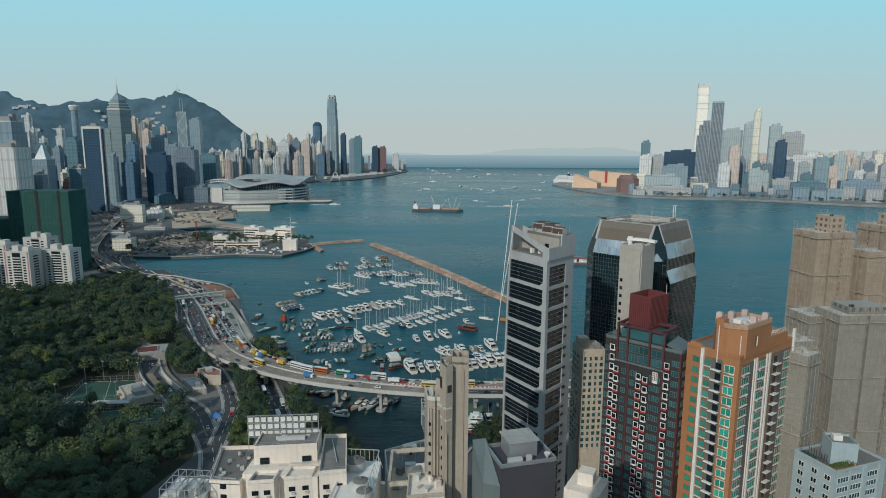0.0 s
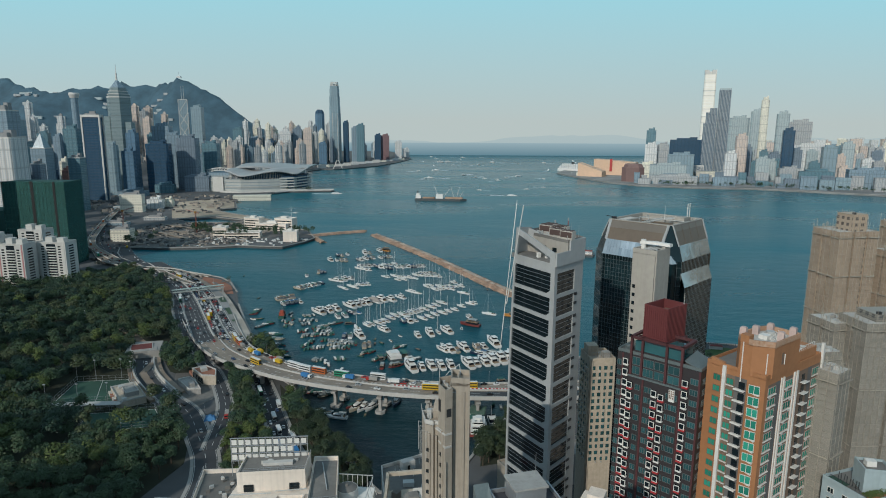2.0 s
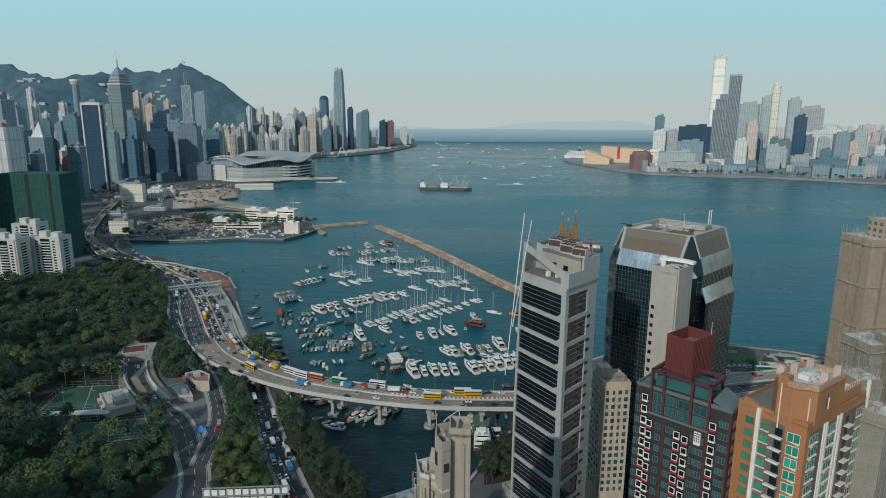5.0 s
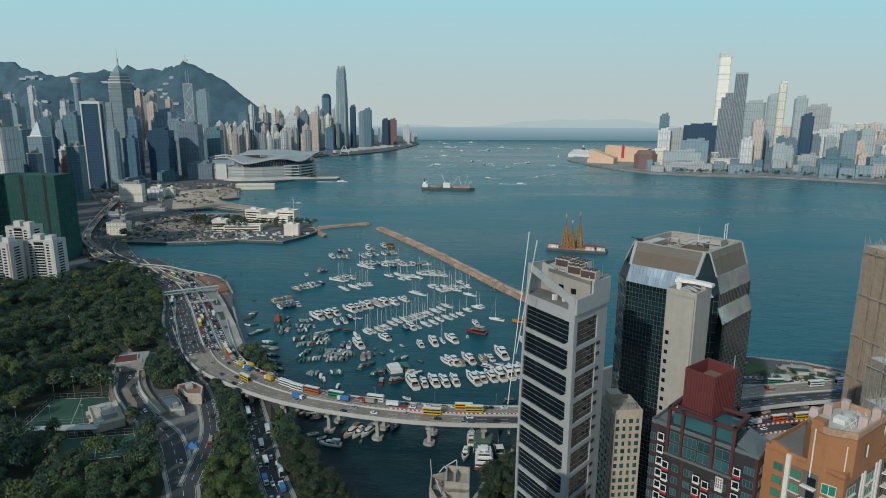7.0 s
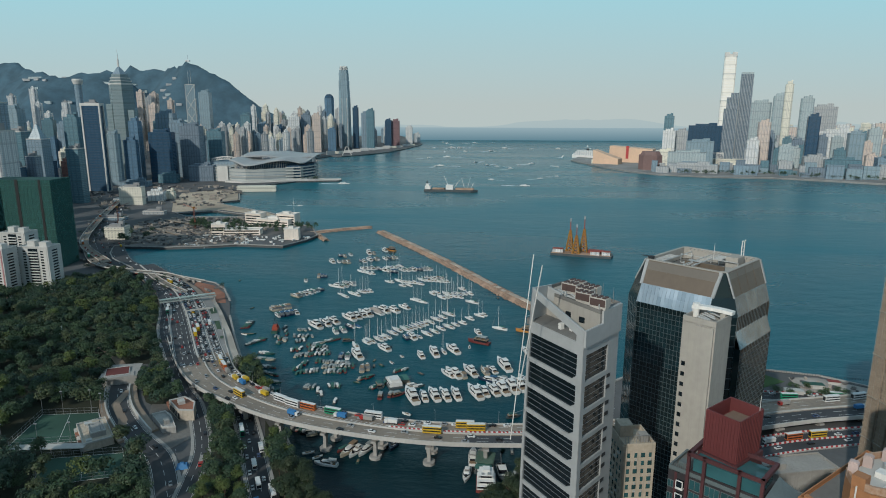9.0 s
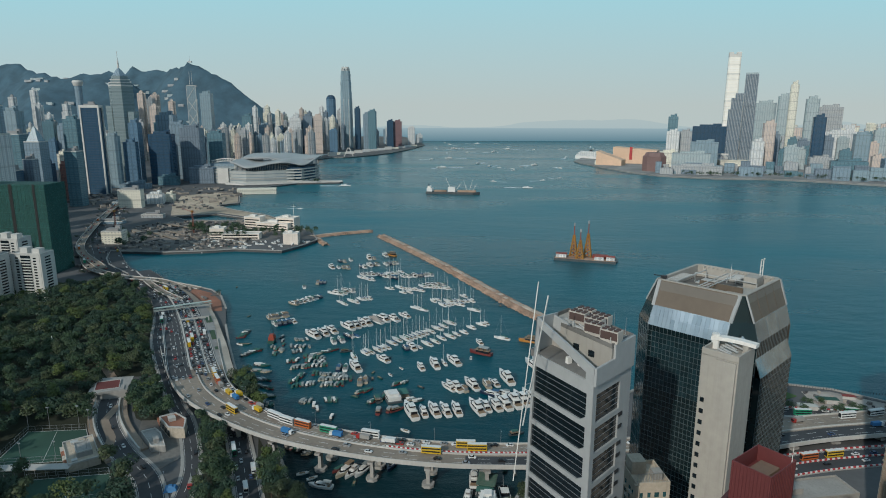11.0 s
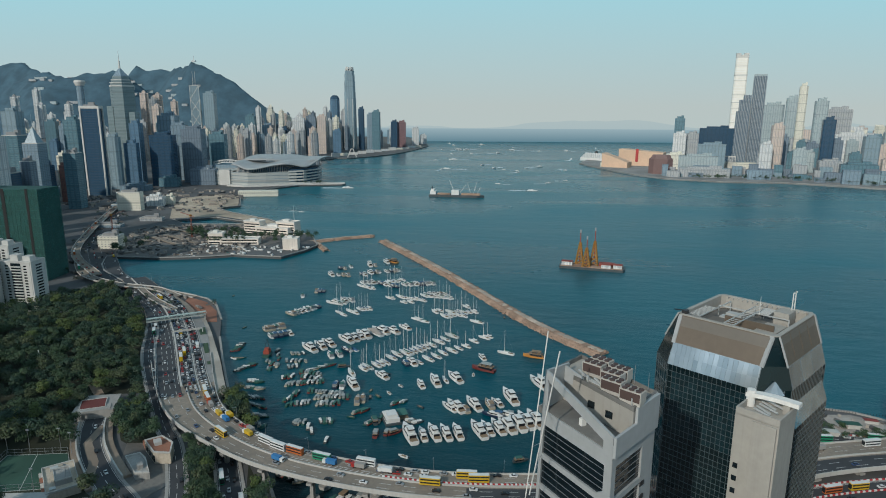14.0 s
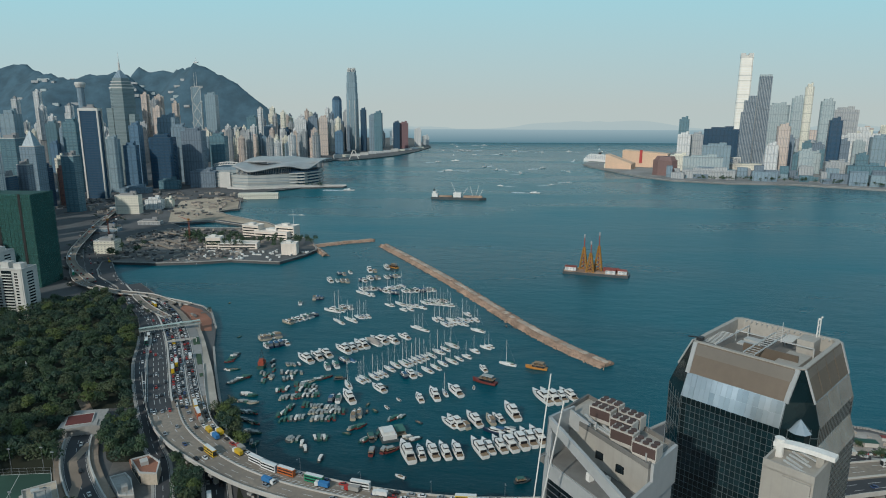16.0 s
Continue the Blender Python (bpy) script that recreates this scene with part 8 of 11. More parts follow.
# pitches, their fences and lamps
for p, nm in zip(PITCHES, ("pitch_upper", "pitch_lower")):
    ob = structure(nm, M().prism(p if sum((b[0] - a[0]) * (b[1] + a[1]) for a, b in zip(p, p[1:] + p[:1])) < 0 else p[::-1], 3.4, 3.72), GREEN_PITCH, "dark green fenced sports pitch", "sports pitch")
    k = M()
    for a, b in zip(p, p[1:] + p[:1]):
        k.beam((*a, 3.74), (*b, 3.74), 0.3, 0.05)
    k.beam(((p[0][0] + p[1][0]) / 2, (p[0][1] + p[1][1]) / 2, 3.74), ((p[2][0] + p[3][0]) / 2, (p[2][1] + p[3][1]) / 2, 3.74), 0.25, 0.05)
    part("line", k, LINE_WHITE, ob)
    k = M()
    for a, b in zip(p, p[1:] + p[:1]):
        n = 8
        for i in range(n):
            u = i / n
            k.beam((a[0] + (b[0] - a[0]) * u, a[1] + (b[1] - a[1]) * u, 3.5), (a[0] + (b[0] - a[0]) * u, a[1] + (b[1] - a[1]) * u, 7.5), 0.12)
        for z in (5.5, 7.5):
            k.beam((*a, z), (*b, z), 0.1)
    part("fence", k, STEEL, ob)
for x, y in ((-298, 424), (-285, 426), (-268, 430), (-258, 426), (-290, 381), (-270, 384), (-252, 388), (-237, 394)):
    t = thing("floodlight", pose(x, y, 3.5), "tall slim pitch floodlight post", "lamp", "pitch floodlights")
    part("post", M().cyl(0, 0, 0, 15, 0.16, 0.1, 6), STEEL, t)
    part("lamp_head", M().box(-0.9, 0.9, -0.2, 0.2, 14.6, 15.2), STEEL, t)
t = thing("changing_pavilion", pose(-243, 397, 3.5, 0, 0, -48), "low grey pavilion with a pale terraced roof", "pavilion")
part("block", M().box(-16, 14, -8, 8, 0, 4.5), BEIGE, t)
for i in range(5):
    part("terrace_step", M().box(-16 + 6 * i, -11 + 6 * i, -9.6, -8, 0, 2.4), RED_PAVING if i % 2 else PALE_CONCRETE, t)
part("roof_unit", M().box(-13, -10, -4, 0, 4.5, 6), TANK, t)
part("roof_unit", M().box(9.5, 12, -6, -3, 4.5, 5.8), TANK, t)
part("roof_edge", M().rim([(-16, -8), (14, -8), (14, 8), (-16, 8)], 0.6, 4.4, 5.4), PALE_CONCRETE, t)
part("upper_block", M().box(-6, 8, -3, 5, 4.5, 7.4), CONCRETE, t)
part("upper_edge", M().rim([(-6, -3), (8, -3), (8, 5), (-6, 5)], 0.5, 7.3, 8.0), PALE_CONCRETE, t)
t = thing("stand", pose(-258, 378, 3.5, 0, 0, 10), "long narrow pale-roofed spectator stand", "pavilion")
part("roof", M().box(-22, 20, -3, 3, 4.2, 4.6), PALE_CONCRETE, t)
for i in range(8):
    part("post", M().cyl(-20 + 5.5 * i, -2.4, 0, 4.2, 0.15, 0.15, 6), STEEL, t)
# underpass mouth with a red court on top
t = thing("underpass_portal", pose(-277, 475, 3.5, 0, 0, -62), "concrete underpass mouth below a red court", "portal")
part("lintel", M().box(-2, 6, -10, 10, 4.4, 6.2), CONCRETE, t)
part("side_wall", M().box(-2, 6, -10, -7.4, 0, 4.4), CONCRETE, t)
part("side_wall", M().box(-2, 6, 7.4, 10, 0, 4.4), CONCRETE, t)
# black sheet across the mouth stands in for the darkness inside
part("dark_back", M().box(-2.2, -1.8, -7.4, 7.4, 0, 4.4), TYRE, t)
structure("court_red", M().prism([(-291, 482), (-277, 489), (-270, 476), (-284, 469)][::-1], 9.0, 9.8), RED_COURT, "small red paved court edged in white", "sports court")
structure("court_base", M().prism([(-296, 490), (-272, 497), (-263, 474), (-287, 466)][::-1], 3.5, 9.2), CONCRETE, "grey concrete deck over the underpass", "deck")
k = M()
for a, b in zip([(-291, 482), (-277, 489), (-270, 476), (-284, 469)], [(-277, 489), (-270, 476), (-284, 469), (-291, 482)]):
    k.beam((*a, 9.95), (*b, 9.95), 0.5, 0.25)
structure("court_kerb", k, PALE_CONCRETE, "white kerb of the red court", "kerb")
PARK_PATH = plain("park_path", (0.30, 0.235, 0.18), 0.9, vary=0.3, grain=0.4)
for s in (-1, 1):
    k = M()
    ribbon(k, tunnel_line[2:18], s * 7.6 - 0.45, s * 7.6 + 0.45, 3.5, 2.6)
    structure("retaining_wall_" + ("inner" if s < 0 else "outer"), k, PALE_CONCRETE, "pale concrete retaining wall along the underpass road", "wall")
    k = M()
    ribbon(k, tunnel_line[2:18], 8.1 if s > 0 else -11.1, 12.4 if s > 0 else -8.1, 2.4, 1.4)
    structure("path_underpass_" + ("inner" if s < 0 else "outer"), k, PARK_PATH, "tan paved path above the underpass road", "path")
k = M()
ribbon(k, [np.array((x, y, 3.6)) for x, y in ((-345, 548), (-310, 520), (-290, 500), (-276, 494))], -3.2, 3.2, 0.3, 0.2)
structure("path_park", k, PARK_PATH, "pale pinkish park path", "path")
k = M()
ribbon(k, [np.array((x, y, 3.6)) for x, y in ((-262, 462), (-258, 440), (-240, 420), (-230, 400))], -2.6, 2.6, 0.3, 0.2)
structure("path_tunnel_side", k, bpy.data.materials["park_path"], "pale pinkish path beside the underpass", "path")
# pumping station on its island of walls
t = thing("pumping_station", pose(-210, 424, 3.5, 0, 0, -50), "angular grey concrete pumping station with flat roofs", "building")
part("main_block", M().prism([(-14, 2), (4, 4), (10, 12), (-2, 16), (-14, 12)], 0, 7), BEIGE, t)
part("main_terrace", M().prism([(-13, 3), (3.4, 4.8), (8.6, 11.6), (-2, 15), (-13, 11.4)], 6.9, 7.2), RED_PAVING, t)
for i in range(6):
    part("wall_panel", M().obox(-12 + 3.1 * i, 2.3 + 0.34 * i, 1.2, 2.2, 0.3, 4.2, 0.11), NEAR_GLASS, t)
part("main_roof", M().rim([(-14, 2), (4, 4), (10, 12), (-2, 16), (-14, 12)], 0.8, 6.8, 7.8), PALE_CONCRETE, t)
part("low_block", M().prism([(-6, -10), (16, -8), (20, -1), (2, 0), (-6, -2)], 0, 4), CONCRETE, t)
part("low_roof", M().rim([(-6, -10), (16, -8), (20, -1), (2, 0), (-6, -2)], 0.7, 3.9, 4.8), PALE_CONCRETE, t)
part("vent_box", M().box(-8, -3, 6, 10, 7, 9.4), PALE_CONCRETE, t)
part("vent_box", M().box(8, 13, -6, -3, 4, 6.5), CONCRETE, t)
part("red_terrace", M().prism([(-24, 2), (-14, 2), (-14, 12), (-22, 12)], 0, 2.4), RED_PAVING, t)
structure("yard_station", M().prism([(-234, 443), (-206, 448), (-186, 404), (-192, 390), (-218, 406)][::-1], 3.3, 3.7), plain("stained_yard", (0.17, 0.16, 0.145), 0.9, vary=0.35, grain=0.3, dirt=(0.09, 0.085, 0.08)), "stained concrete yard round the pumping station", "ground")
t = thing("hoarding_stack", pose(-175, 372, 3.6, 0, 0, 20), "blue-tarpaulined heap of works material", "heap")
part("heap", M().prism(rect(7, 5), 0, 2.4, rect(5, 3)).prism(rect(3, 3), 2.2, 3.2, rect(1.6, 1.6)), plain("blue_tarpaulin", (0.06, 0.20, 0.42), 0.6), t)
# pointed white sculpture in the park, shaped here like a cloth canopy
t = thing("tent_canopy", pose(-372, 545, 12, 0, 0, 20), "small white pointed sculpture above the trees", "canopy")
part("cloth", M().cyl(0, 0, 0, 1.5, 2.8, 1.2, 7).cyl(-0.4, 0, 1.5, 6.5, 1.2, 0.15, 7), WHITE_PAINT, t)
part("post", M().cyl(0, 0, -8.5, 0.5, 0.2, 0.2, 6), STEEL, t)
k = M()
ribbon(k, [np.array((x, y, 9.5)) for x, y in ((-500, 640), (-460, 655), (-425, 668))], -2, 2, 0.6)
structure("walkway_roof", k, PALE_CONCRETE, "long pale covered walkway roof between the trees", "walkway")
k = M()
for x, y in ((-495, 642), (-478, 648), (-460, 655), (-440, 662)):
    k.cyl(x, y, 3.5, 9, 0.3, 0.3, 6)
structure("walkway_posts", k, CONCRETE, "posts of the covered walkway", "post")

# ---- housing beyond the park ----
F_FLAT = plain("flat_wall_white", (0.58, 0.565, 0.53), 0.7, vary=0.12, grain=0.2, streak=0.25)
F_STRIPE = plain("flat_stripe_pink", (0.45, 0.22, 0.22), 0.7, vary=0.12, grain=0.2)


def park_flats(x, y, rot, w, d, h, stripe):
    t = thing("park_flats", pose(x, y, 3.5, 0, 0, rot), "white apartment block with pink stripes and deep balconies" if stripe else "white apartment block with deep balcony recesses", "tower", "white flats by the park")
    part("shaft", M().box(-w / 2, w / 2, -d / 2, d / 2, 0, h), F_FLAT, t)
    part("roof_house", M().box(-w * 0.3, -w * 0.05, -d * 0.2, d * 0.2, h, h + 6), F_FLAT, t)
    part("roof_house", M().box(w * 0.1, w * 0.34, -d * 0.2, d * 0.2, h, h + 5), F_FLAT, t)
    part("parapet", M().rim(rect(w, d), 0.4, h - 0.2, h + 1.2), F_FLAT, t)
    # black glass panel stands in for the dark of the balcony recess
    part("recess", M().box(-w * 0.16, w * 0.16, -d / 2 - 0.05, -d / 2 + 0.5, 1, h - 1), NEAR_GLASS, t)
    for sx in (-0.44, 0.44):
        part("stripe", M().box(w * sx - 0.7, w * sx + 0.7, -d / 2 - 0.3, -d / 2 + 0.1, 0, h), F_STRIPE if stripe else F_FLAT, t)
    win2 = M().box(-1.7, 1.7, -0.05, 0.05, 0, 1.5).mesh("window", NEAR_GLASS)
    balc = M().box(-w * 0.17, w * 0.17, -1.3, 0.1, 0, 1.0).mesh("balcony", F_FLAT)
    side = M().box(-0.05, 0.05, -4, 4, 0, 1.5).mesh("window", NEAR_GLASS)
    for f in range(int((h - 3) / 3)):
        ob = part("balcony", balc, F_FLAT, t)
        ob.matrix_basis = pose(0, -d / 2, 1 + 3 * f)
        for sx in (-0.29, 0.29):
            ob = part("window", win2, NEAR_GLASS, t)
            ob.matrix_basis = pose(w * sx, -d / 2 - 0.02, 1.4 + 3 * f)
        ob = part("window", side, NEAR_GLASS, t)
        ob.matrix_basis = pose(w / 2 + 0.02, 0, 1.4 + 3 * f)


park_flats(-524, 660, 0, 30, 20, 53, True)
park_flats(-495, 684, 0, 34, 20, 51, False)
park_flats(-540, 712, 0, 30, 20, 60, False)
park_flats(-560, 672, 0, 30, 20, 58, True)
t = thing("netted_tower", pose(-592, 800, 3.5, 0, 0, 4), "tower under construction wrapped in dark green netting", "tower")
part("core", M().box(-40.4, 40.4, -19.4, 19.4, 0, 109), GREEN_NET, t)
NET_TEAL = netting("teal_netting", (0.036, 0.118, 0.104))
k, rr = M(), random.Random(8)
for ax, ay, bx, by, n in ((-41, -20, 41, -20, 20), (41, -20, 41, 20, 9)):
    ox, oy = (0, -1) if ay == by else (1, 0)
    for i in range(n):
        for j in range(30):
            u0, u1, z0 = i / n, (i + 1) / n, 110 - 3.65 * (j + 1)
            p, q = (ax + (bx - ax) * u0, ay + (by - ay) * u0), (ax + (bx - ax) * u1, ay + (by - ay) * u1)
            b = rr.uniform(-0.2, 0.5)
            k.add([(*p, z0), (*q, z0), (*q, z0 + 3.6), (*p, z0 + 3.6), ((p[0] + q[0]) / 2 + ox * b, (p[1] + q[1]) / 2 + oy * b, z0 + 1.8)], [(0, 1, 4), (1, 2, 4), (2, 3, 4), (3, 0, 4)])
stuff(part("netting", k, NET_TEAL, t, "teal strips of site netting"))
part("netting_step", M().box(-80, -41, -20, 20, 0, 72), GREEN_NET, t)
k = M()
for i in range(18):
    k.beam((-40 + 4.7 * i, -20.3, 0), (-40 + 4.7 * i, -20.3, 111 + (i * 5 % 4)), 0.16)
for i in range(12):
    k.beam((-41, -20.25, 9 * i + 4), (41, -20.25, 9 * i + 4), 0.22)
stuff(part("scaffold_pole", k, plain("netted_pole", (0.05, 0.11, 0.10), 0.8, vary=0.2), t))
# flat black strips on the netting imitate two shaded recesses
part("recess", M().box(-3, 1, -20.4, -19.8, 0, 110).box(26, 29, -20.4, -19.8, 0, 110), TYRE, t)

# dense unseen housing round the viewpoint, added to throw shade on park and streets
ring = random.Random(3)
for x, y, h in ((-255, 120, 118), (-300, 90, 140), (-330, 190, 150), (-372, 150, 128), (-410, 240, 150), (-455, 215, 140), (-470, 300, 150), (-520, 290, 150), (-545, 380, 140), (-600, 400, 150), (-380, 60, 120),
                (-640, 480, 140), (-648, 735, 150), (-700, 800, 180), (-690, 690, 170), (-768, 860, 175), (-655, 640, 130), (-735, 745, 160), (-830, 960, 150), (-250, 20, 100), (-180, -60, 110), (-90, -140, 100), (60, -160, 110), (180, -90, 120), (260, 10, 120), (330, 90, 130), (-480, 130, 110), (-700, 560, 120), (-560, 230, 120),
                (-880, 900, 205), (-940, 960, 225), (-1000, 1010, 215), (-1060, 1080, 230), (-1120, 1150, 220), (-860, 820, 190), (-970, 880, 200), (-1190, 1240, 225), (-1260, 1330, 220)):
    flats(x, y, 26, h, ring.choice((F_TAN, F_WHITE, F_PINK, F_GREY)), ring.uniform(0, 45), 3.5, "apartment towers beside the park")


# ---- boats ----
HULL_GREEN = plain("hull_green", (0.035, 0.10, 0.08), 0.5, vary=0.2, each=0.4)
HULL_DARK = plain("hull_dark", (0.07, 0.085, 0.09), 0.5, vary=0.2, each=0.4)
HULL_RED = plain("hull_red", (0.20, 0.045, 0.038), 0.5, vary=0.2, each=0.4)
HULL_ORANGE = plain("hull_orange", (0.55, 0.24, 0.05), 0.5, vary=0.15)
AWNING = plain("faded_awning", (0.40, 0.43, 0.42), 0.8, vary=0.3, each=0.6)
AWNING_GREEN = plain("green_awning", (0.06, 0.17, 0.14), 0.8, vary=0.2, each=0.4)
TEAK = plain("teak_deck", (0.30, 0.21, 0.13), 0.7, vary=0.2)
SAILCLOTH = plain("sail_cover", (0.09, 0.16, 0.26), 0.8, vary=0.2, each=0.5)
BOAT_GLASS = glassy("boat_glass", (0.012, 0.014, 0.018), 0.1, 0.0)
HULL_NAVY = plain("hull_navy", (0.02, 0.035, 0.07), 0.35, vary=0.15)
CANVAS_BLUE = plain("blue_canvas", (0.05, 0.13, 0.24), 0.8, vary=0.2)
CREAM_HULL = plain("hull_cream", (0.52, 0.45, 0.34), 0.4, vary=0.2, each=0.4)
TARP_TAN = plain("tan_tarpaulin", (0.33, 0.30, 0.27), 0.85, vary=0.2, grain=0.6)
boat_rnd = random.Random(42)


def hull_mesh(L, B, H, mat, name="hull", sheer=0.35, stern=0.85):
    k = M()
    rings = []
    for i in range(9):
        u = i / 8
        x = -L / 2 + L * u
        w = B / 2 * (stern + (1 - stern) * min(1, u * 3)) * (1 - max(0, (u - 0.45) / 0.55) ** 2.2)
        w = max(w, 0.04)
        top = H * (1 + sheer * u * u)
        rings.append([(x, -w * 0.55, -0.5), (x, -w, H * 0.35), (x + 0.02 * L * u, -w, top), (x + 0.02 * L * u, w, top), (x, w, H * 0.35), (x, w * 0.55, -0.5)])
    return k.loft(rings).mesh(name, mat)


def yacht_template(L, B, name="motor_yacht", label="white flybridge motor yacht moored in the shelter"):
    t = thing(name, pose(0, 0, 0), label, "boat", "boats in the typhoon shelter")
    part("hull", hull_mesh(L, B, L * 0.10, GEL_WHITE), GEL_WHITE, t)
    z = L * 0.10
    part("deck_house", M().prism([(-L * 0.34, -B * 0.40), (L * 0.12, -B * 0.40), (L * 0.27, -B * 0.16), (L * 0.27, B * 0.16), (L * 0.12, B * 0.40), (-L * 0.34, B * 0.40)], z, z + L * 0.085,
                                 [(-L * 0.34, -B * 0.37), (L * 0.06, -B * 0.36), (L * 0.15, -B * 0.12), (L * 0.15, B * 0.12), (L * 0.06, B * 0.36), (-L * 0.34, B * 0.37)]), GEL_WHITE, t)
    part("side_window", M().prism([(-L * 0.28, -B * 0.408), (L * 0.10, -B * 0.408), (L * 0.235, -B * 0.16), (L * 0.235, B * 0.16), (L * 0.10, B * 0.408), (-L * 0.28, B * 0.408)], z + L * 0.025, z + L * 0.062), BOAT_GLASS, t)
    part("cockpit_sole", M().box(-L * 0.49, -L * 0.33, -B * 0.36, B * 0.36, z - 0.1, z + 0.15), TEAK, t)
    part("flybridge", M().prism(rect(L * 0.34, B * 0.62, B * 0.1), z + L * 0.085, z + L * 0.115), GEL_WHITE, t).location = (-L * 0.1, 0, 0)
    part("hardtop", M().box(-L * 0.24, -L * 0.02, -B * 0.28, B * 0.28, z + L * 0.175, z + L * 0.185), GEL_WHITE, t)
    part("hardtop_leg", M().box(-L * 0.2, -L * 0.12, -B * 0.27, B * 0.27, z + L * 0.11, z + L * 0.178), BOAT_GLASS, t)
    part("windscreen", M().slab((L * 0.272, B * 0.15, z + L * 0.02), (L * 0.272, -B * 0.15, z + L * 0.02), (L * 0.155, -B * 0.11, z + L * 0.083), (L * 0.155, B * 0.11, z + L * 0.083), -0.05), BOAT_GLASS, t)
    part("aft_door", M().box(-L * 0.352, -L * 0.338, -B * 0.3, B * 0.3, z + 0.2, z + L * 0.075), BOAT_GLASS, t)
    part("seating", M().box(-L * 0.2, L * 0.02, -B * 0.24, B * 0.24, z + L * 0.116, z + L * 0.128), TARP_TAN, t, "tan flybridge seating")
    part("fore_deck", M().prism([(L * 0.28, -B * 0.24), (L * 0.4, -B * 0.1), (L * 0.4, B * 0.1), (L * 0.28, B * 0.24)], z * 1.02, z * 1.22), TEAK, t)
    return t


def cruiser_template(hull=None, top=None, word="white"):
    hull, top = hull or GEL_WHITE, top or AWNING
    t = thing("cabin_cruiser", pose(0, 0, 0), f"{word} cabin cruiser moored in a row", "boat", "boats in the typhoon shelter")
    part("hull", hull_mesh(11.5, 3.7, 1.3, hull), hull, t)
    part("cabin", M().prism([(-3.6, -1.35), (1.6, -1.3), (3.4, -0.5), (3.4, 0.5), (1.6, 1.3), (-3.6, 1.35)], 1.3, 2.6, [(-3.6, -1.2), (0.9, -1.1), (1.9, -0.4), (1.9, 0.4), (0.9, 1.1), (-3.6, 1.2)]), GEL_WHITE, t)
    part("side_window", M().prism([(-2.8, -1.34), (1.3, -1.28), (2.9, -0.45), (2.9, 0.45), (1.3, 1.28), (-2.8, 1.34)], 1.7, 2.3), BOAT_GLASS, t)
    part("canopy", M().box(-5.2, -1.2, -1.2, 1.2, 3.3, 3.45), top, t)
    part("canopy_frame", M().box(-5.1, -5.0, -1.15, 1.15, 1.3, 3.3), STEEL, t)
    part("cockpit", M().box(-5.0, -3.7, -1.3, 1.3, 1.28, 1.5), TEAK, t)
    return t


def sail_template(L, mast, cover):
    t = thing("sailing_boat", pose(0, 0, 0), "white sailing boat with bare mast and furled sail", "boat", "boats in the typhoon shelter")
    part("hull", hull_mesh(L, L * 0.28, 1.1, GEL_WHITE, stern=0.6), GEL_WHITE, t)
    part("coach_roof", M().prism([(-L * 0.16, -1.0), (L * 0.16, -0.9), (L * 0.26, 0), (L * 0.16, 0.9), (-L * 0.16, 1.0)], 1.1, 1.75), GEL_WHITE, t)
    part("cockpit", M().box(-L * 0.40, -L * 0.17, -0.8, 0.8, 1.05, 1.25), TEAK, t)
    part("mast", M().cyl(L * 0.08, 0, 1.2, mast, 0.13, 0.09, 6), WHITE_PAINT, t, "tall bare mast")
    part("boom", M().beam((L * 0.06, 0, 2.6), (-L * 0.36, 0, 2.5), 0.42, 0.5), cover, t, "boom with furled sail cover")
    part("rigging", M().beam((L * 0.08, 0, mast - 0.3), (L * 0.49, 0, 1.5), 0.06).beam((L * 0.08, 0, mast - 0.3), (-L * 0.48, 0, 1.3), 0.06).beam((L * 0.08, -1.1, mast * 0.55), (L * 0.08, 1.1, mast * 0.55), 0.08), STEEL, t)
    return t


def sampan_template(hull, cover, L=9.0):
    t = thing("sampan", pose(0, 0, 0), "small worn sampan with a cloth awning", "boat", "boats in the typhoon shelter")
    part("hull", hull_mesh(L, 2.9, 0.9, hull, sheer=0.7), hull, t)
    part("wheelhouse", M().box(-L * 0.36, -L * 0.12, -0.9, 0.9, 0.8, 2.5), cover, t)
    part("awning", M().prism(rect(L * 0.42, 2.5), 2.2, 2.4, rect(L * 0.40, 1.6)), cover, t).location = (L * 0.1, 0, 0)
    return t


def skiff_template(hull):
    t = thing("skiff", pose(0, 0, 0), "small open skiff on the water", "boat", "small craft in the typhoon shelter")
    part("hull", hull_mesh(6.0, 2.0, 0.7, hull), hull, t)
    part("thwart", M().box(-1.6, 1.2, -0.6, 0.6, 0.68, 0.85), TEAK, t)
    part("outboard", M().box(-3.2, -2.9, -0.25, 0.25, 0.3, 1.2), DARK_STEEL, t)
    return t


def junk_template(hull, roof):
    t = thing("party_junk", pose(0, 0, 0), "broad wooden pleasure junk with a roofed upper deck", "boat", "boats in the typhoon shelter")
    part("hull", hull_mesh(19, 6.2, 2.0, hull, sheer=0.5), hull, t)
    part("saloon", M().box(-7.2, 3.4, -2.5, 2.5, 1.9, 4.0), BOAT_GLASS, t)
    part("upper_deck", M().box(-8.0, 4.2, -2.8, 2.8, 4.0, 4.3), TEAK, t)
    part("roof", M().prism(rect(8.6, 5.4), 6.3, 6.5, rect(8.0, 4.6)), roof, t).location = (-2.4, 0, 0)
    for x in (-6.4, -2.4, 1.6):
        part("roof_post", M().box(x - 0.08, x + 0.08, -2.5, 2.5, 4.2, 6.35), STEEL, t)
    return t


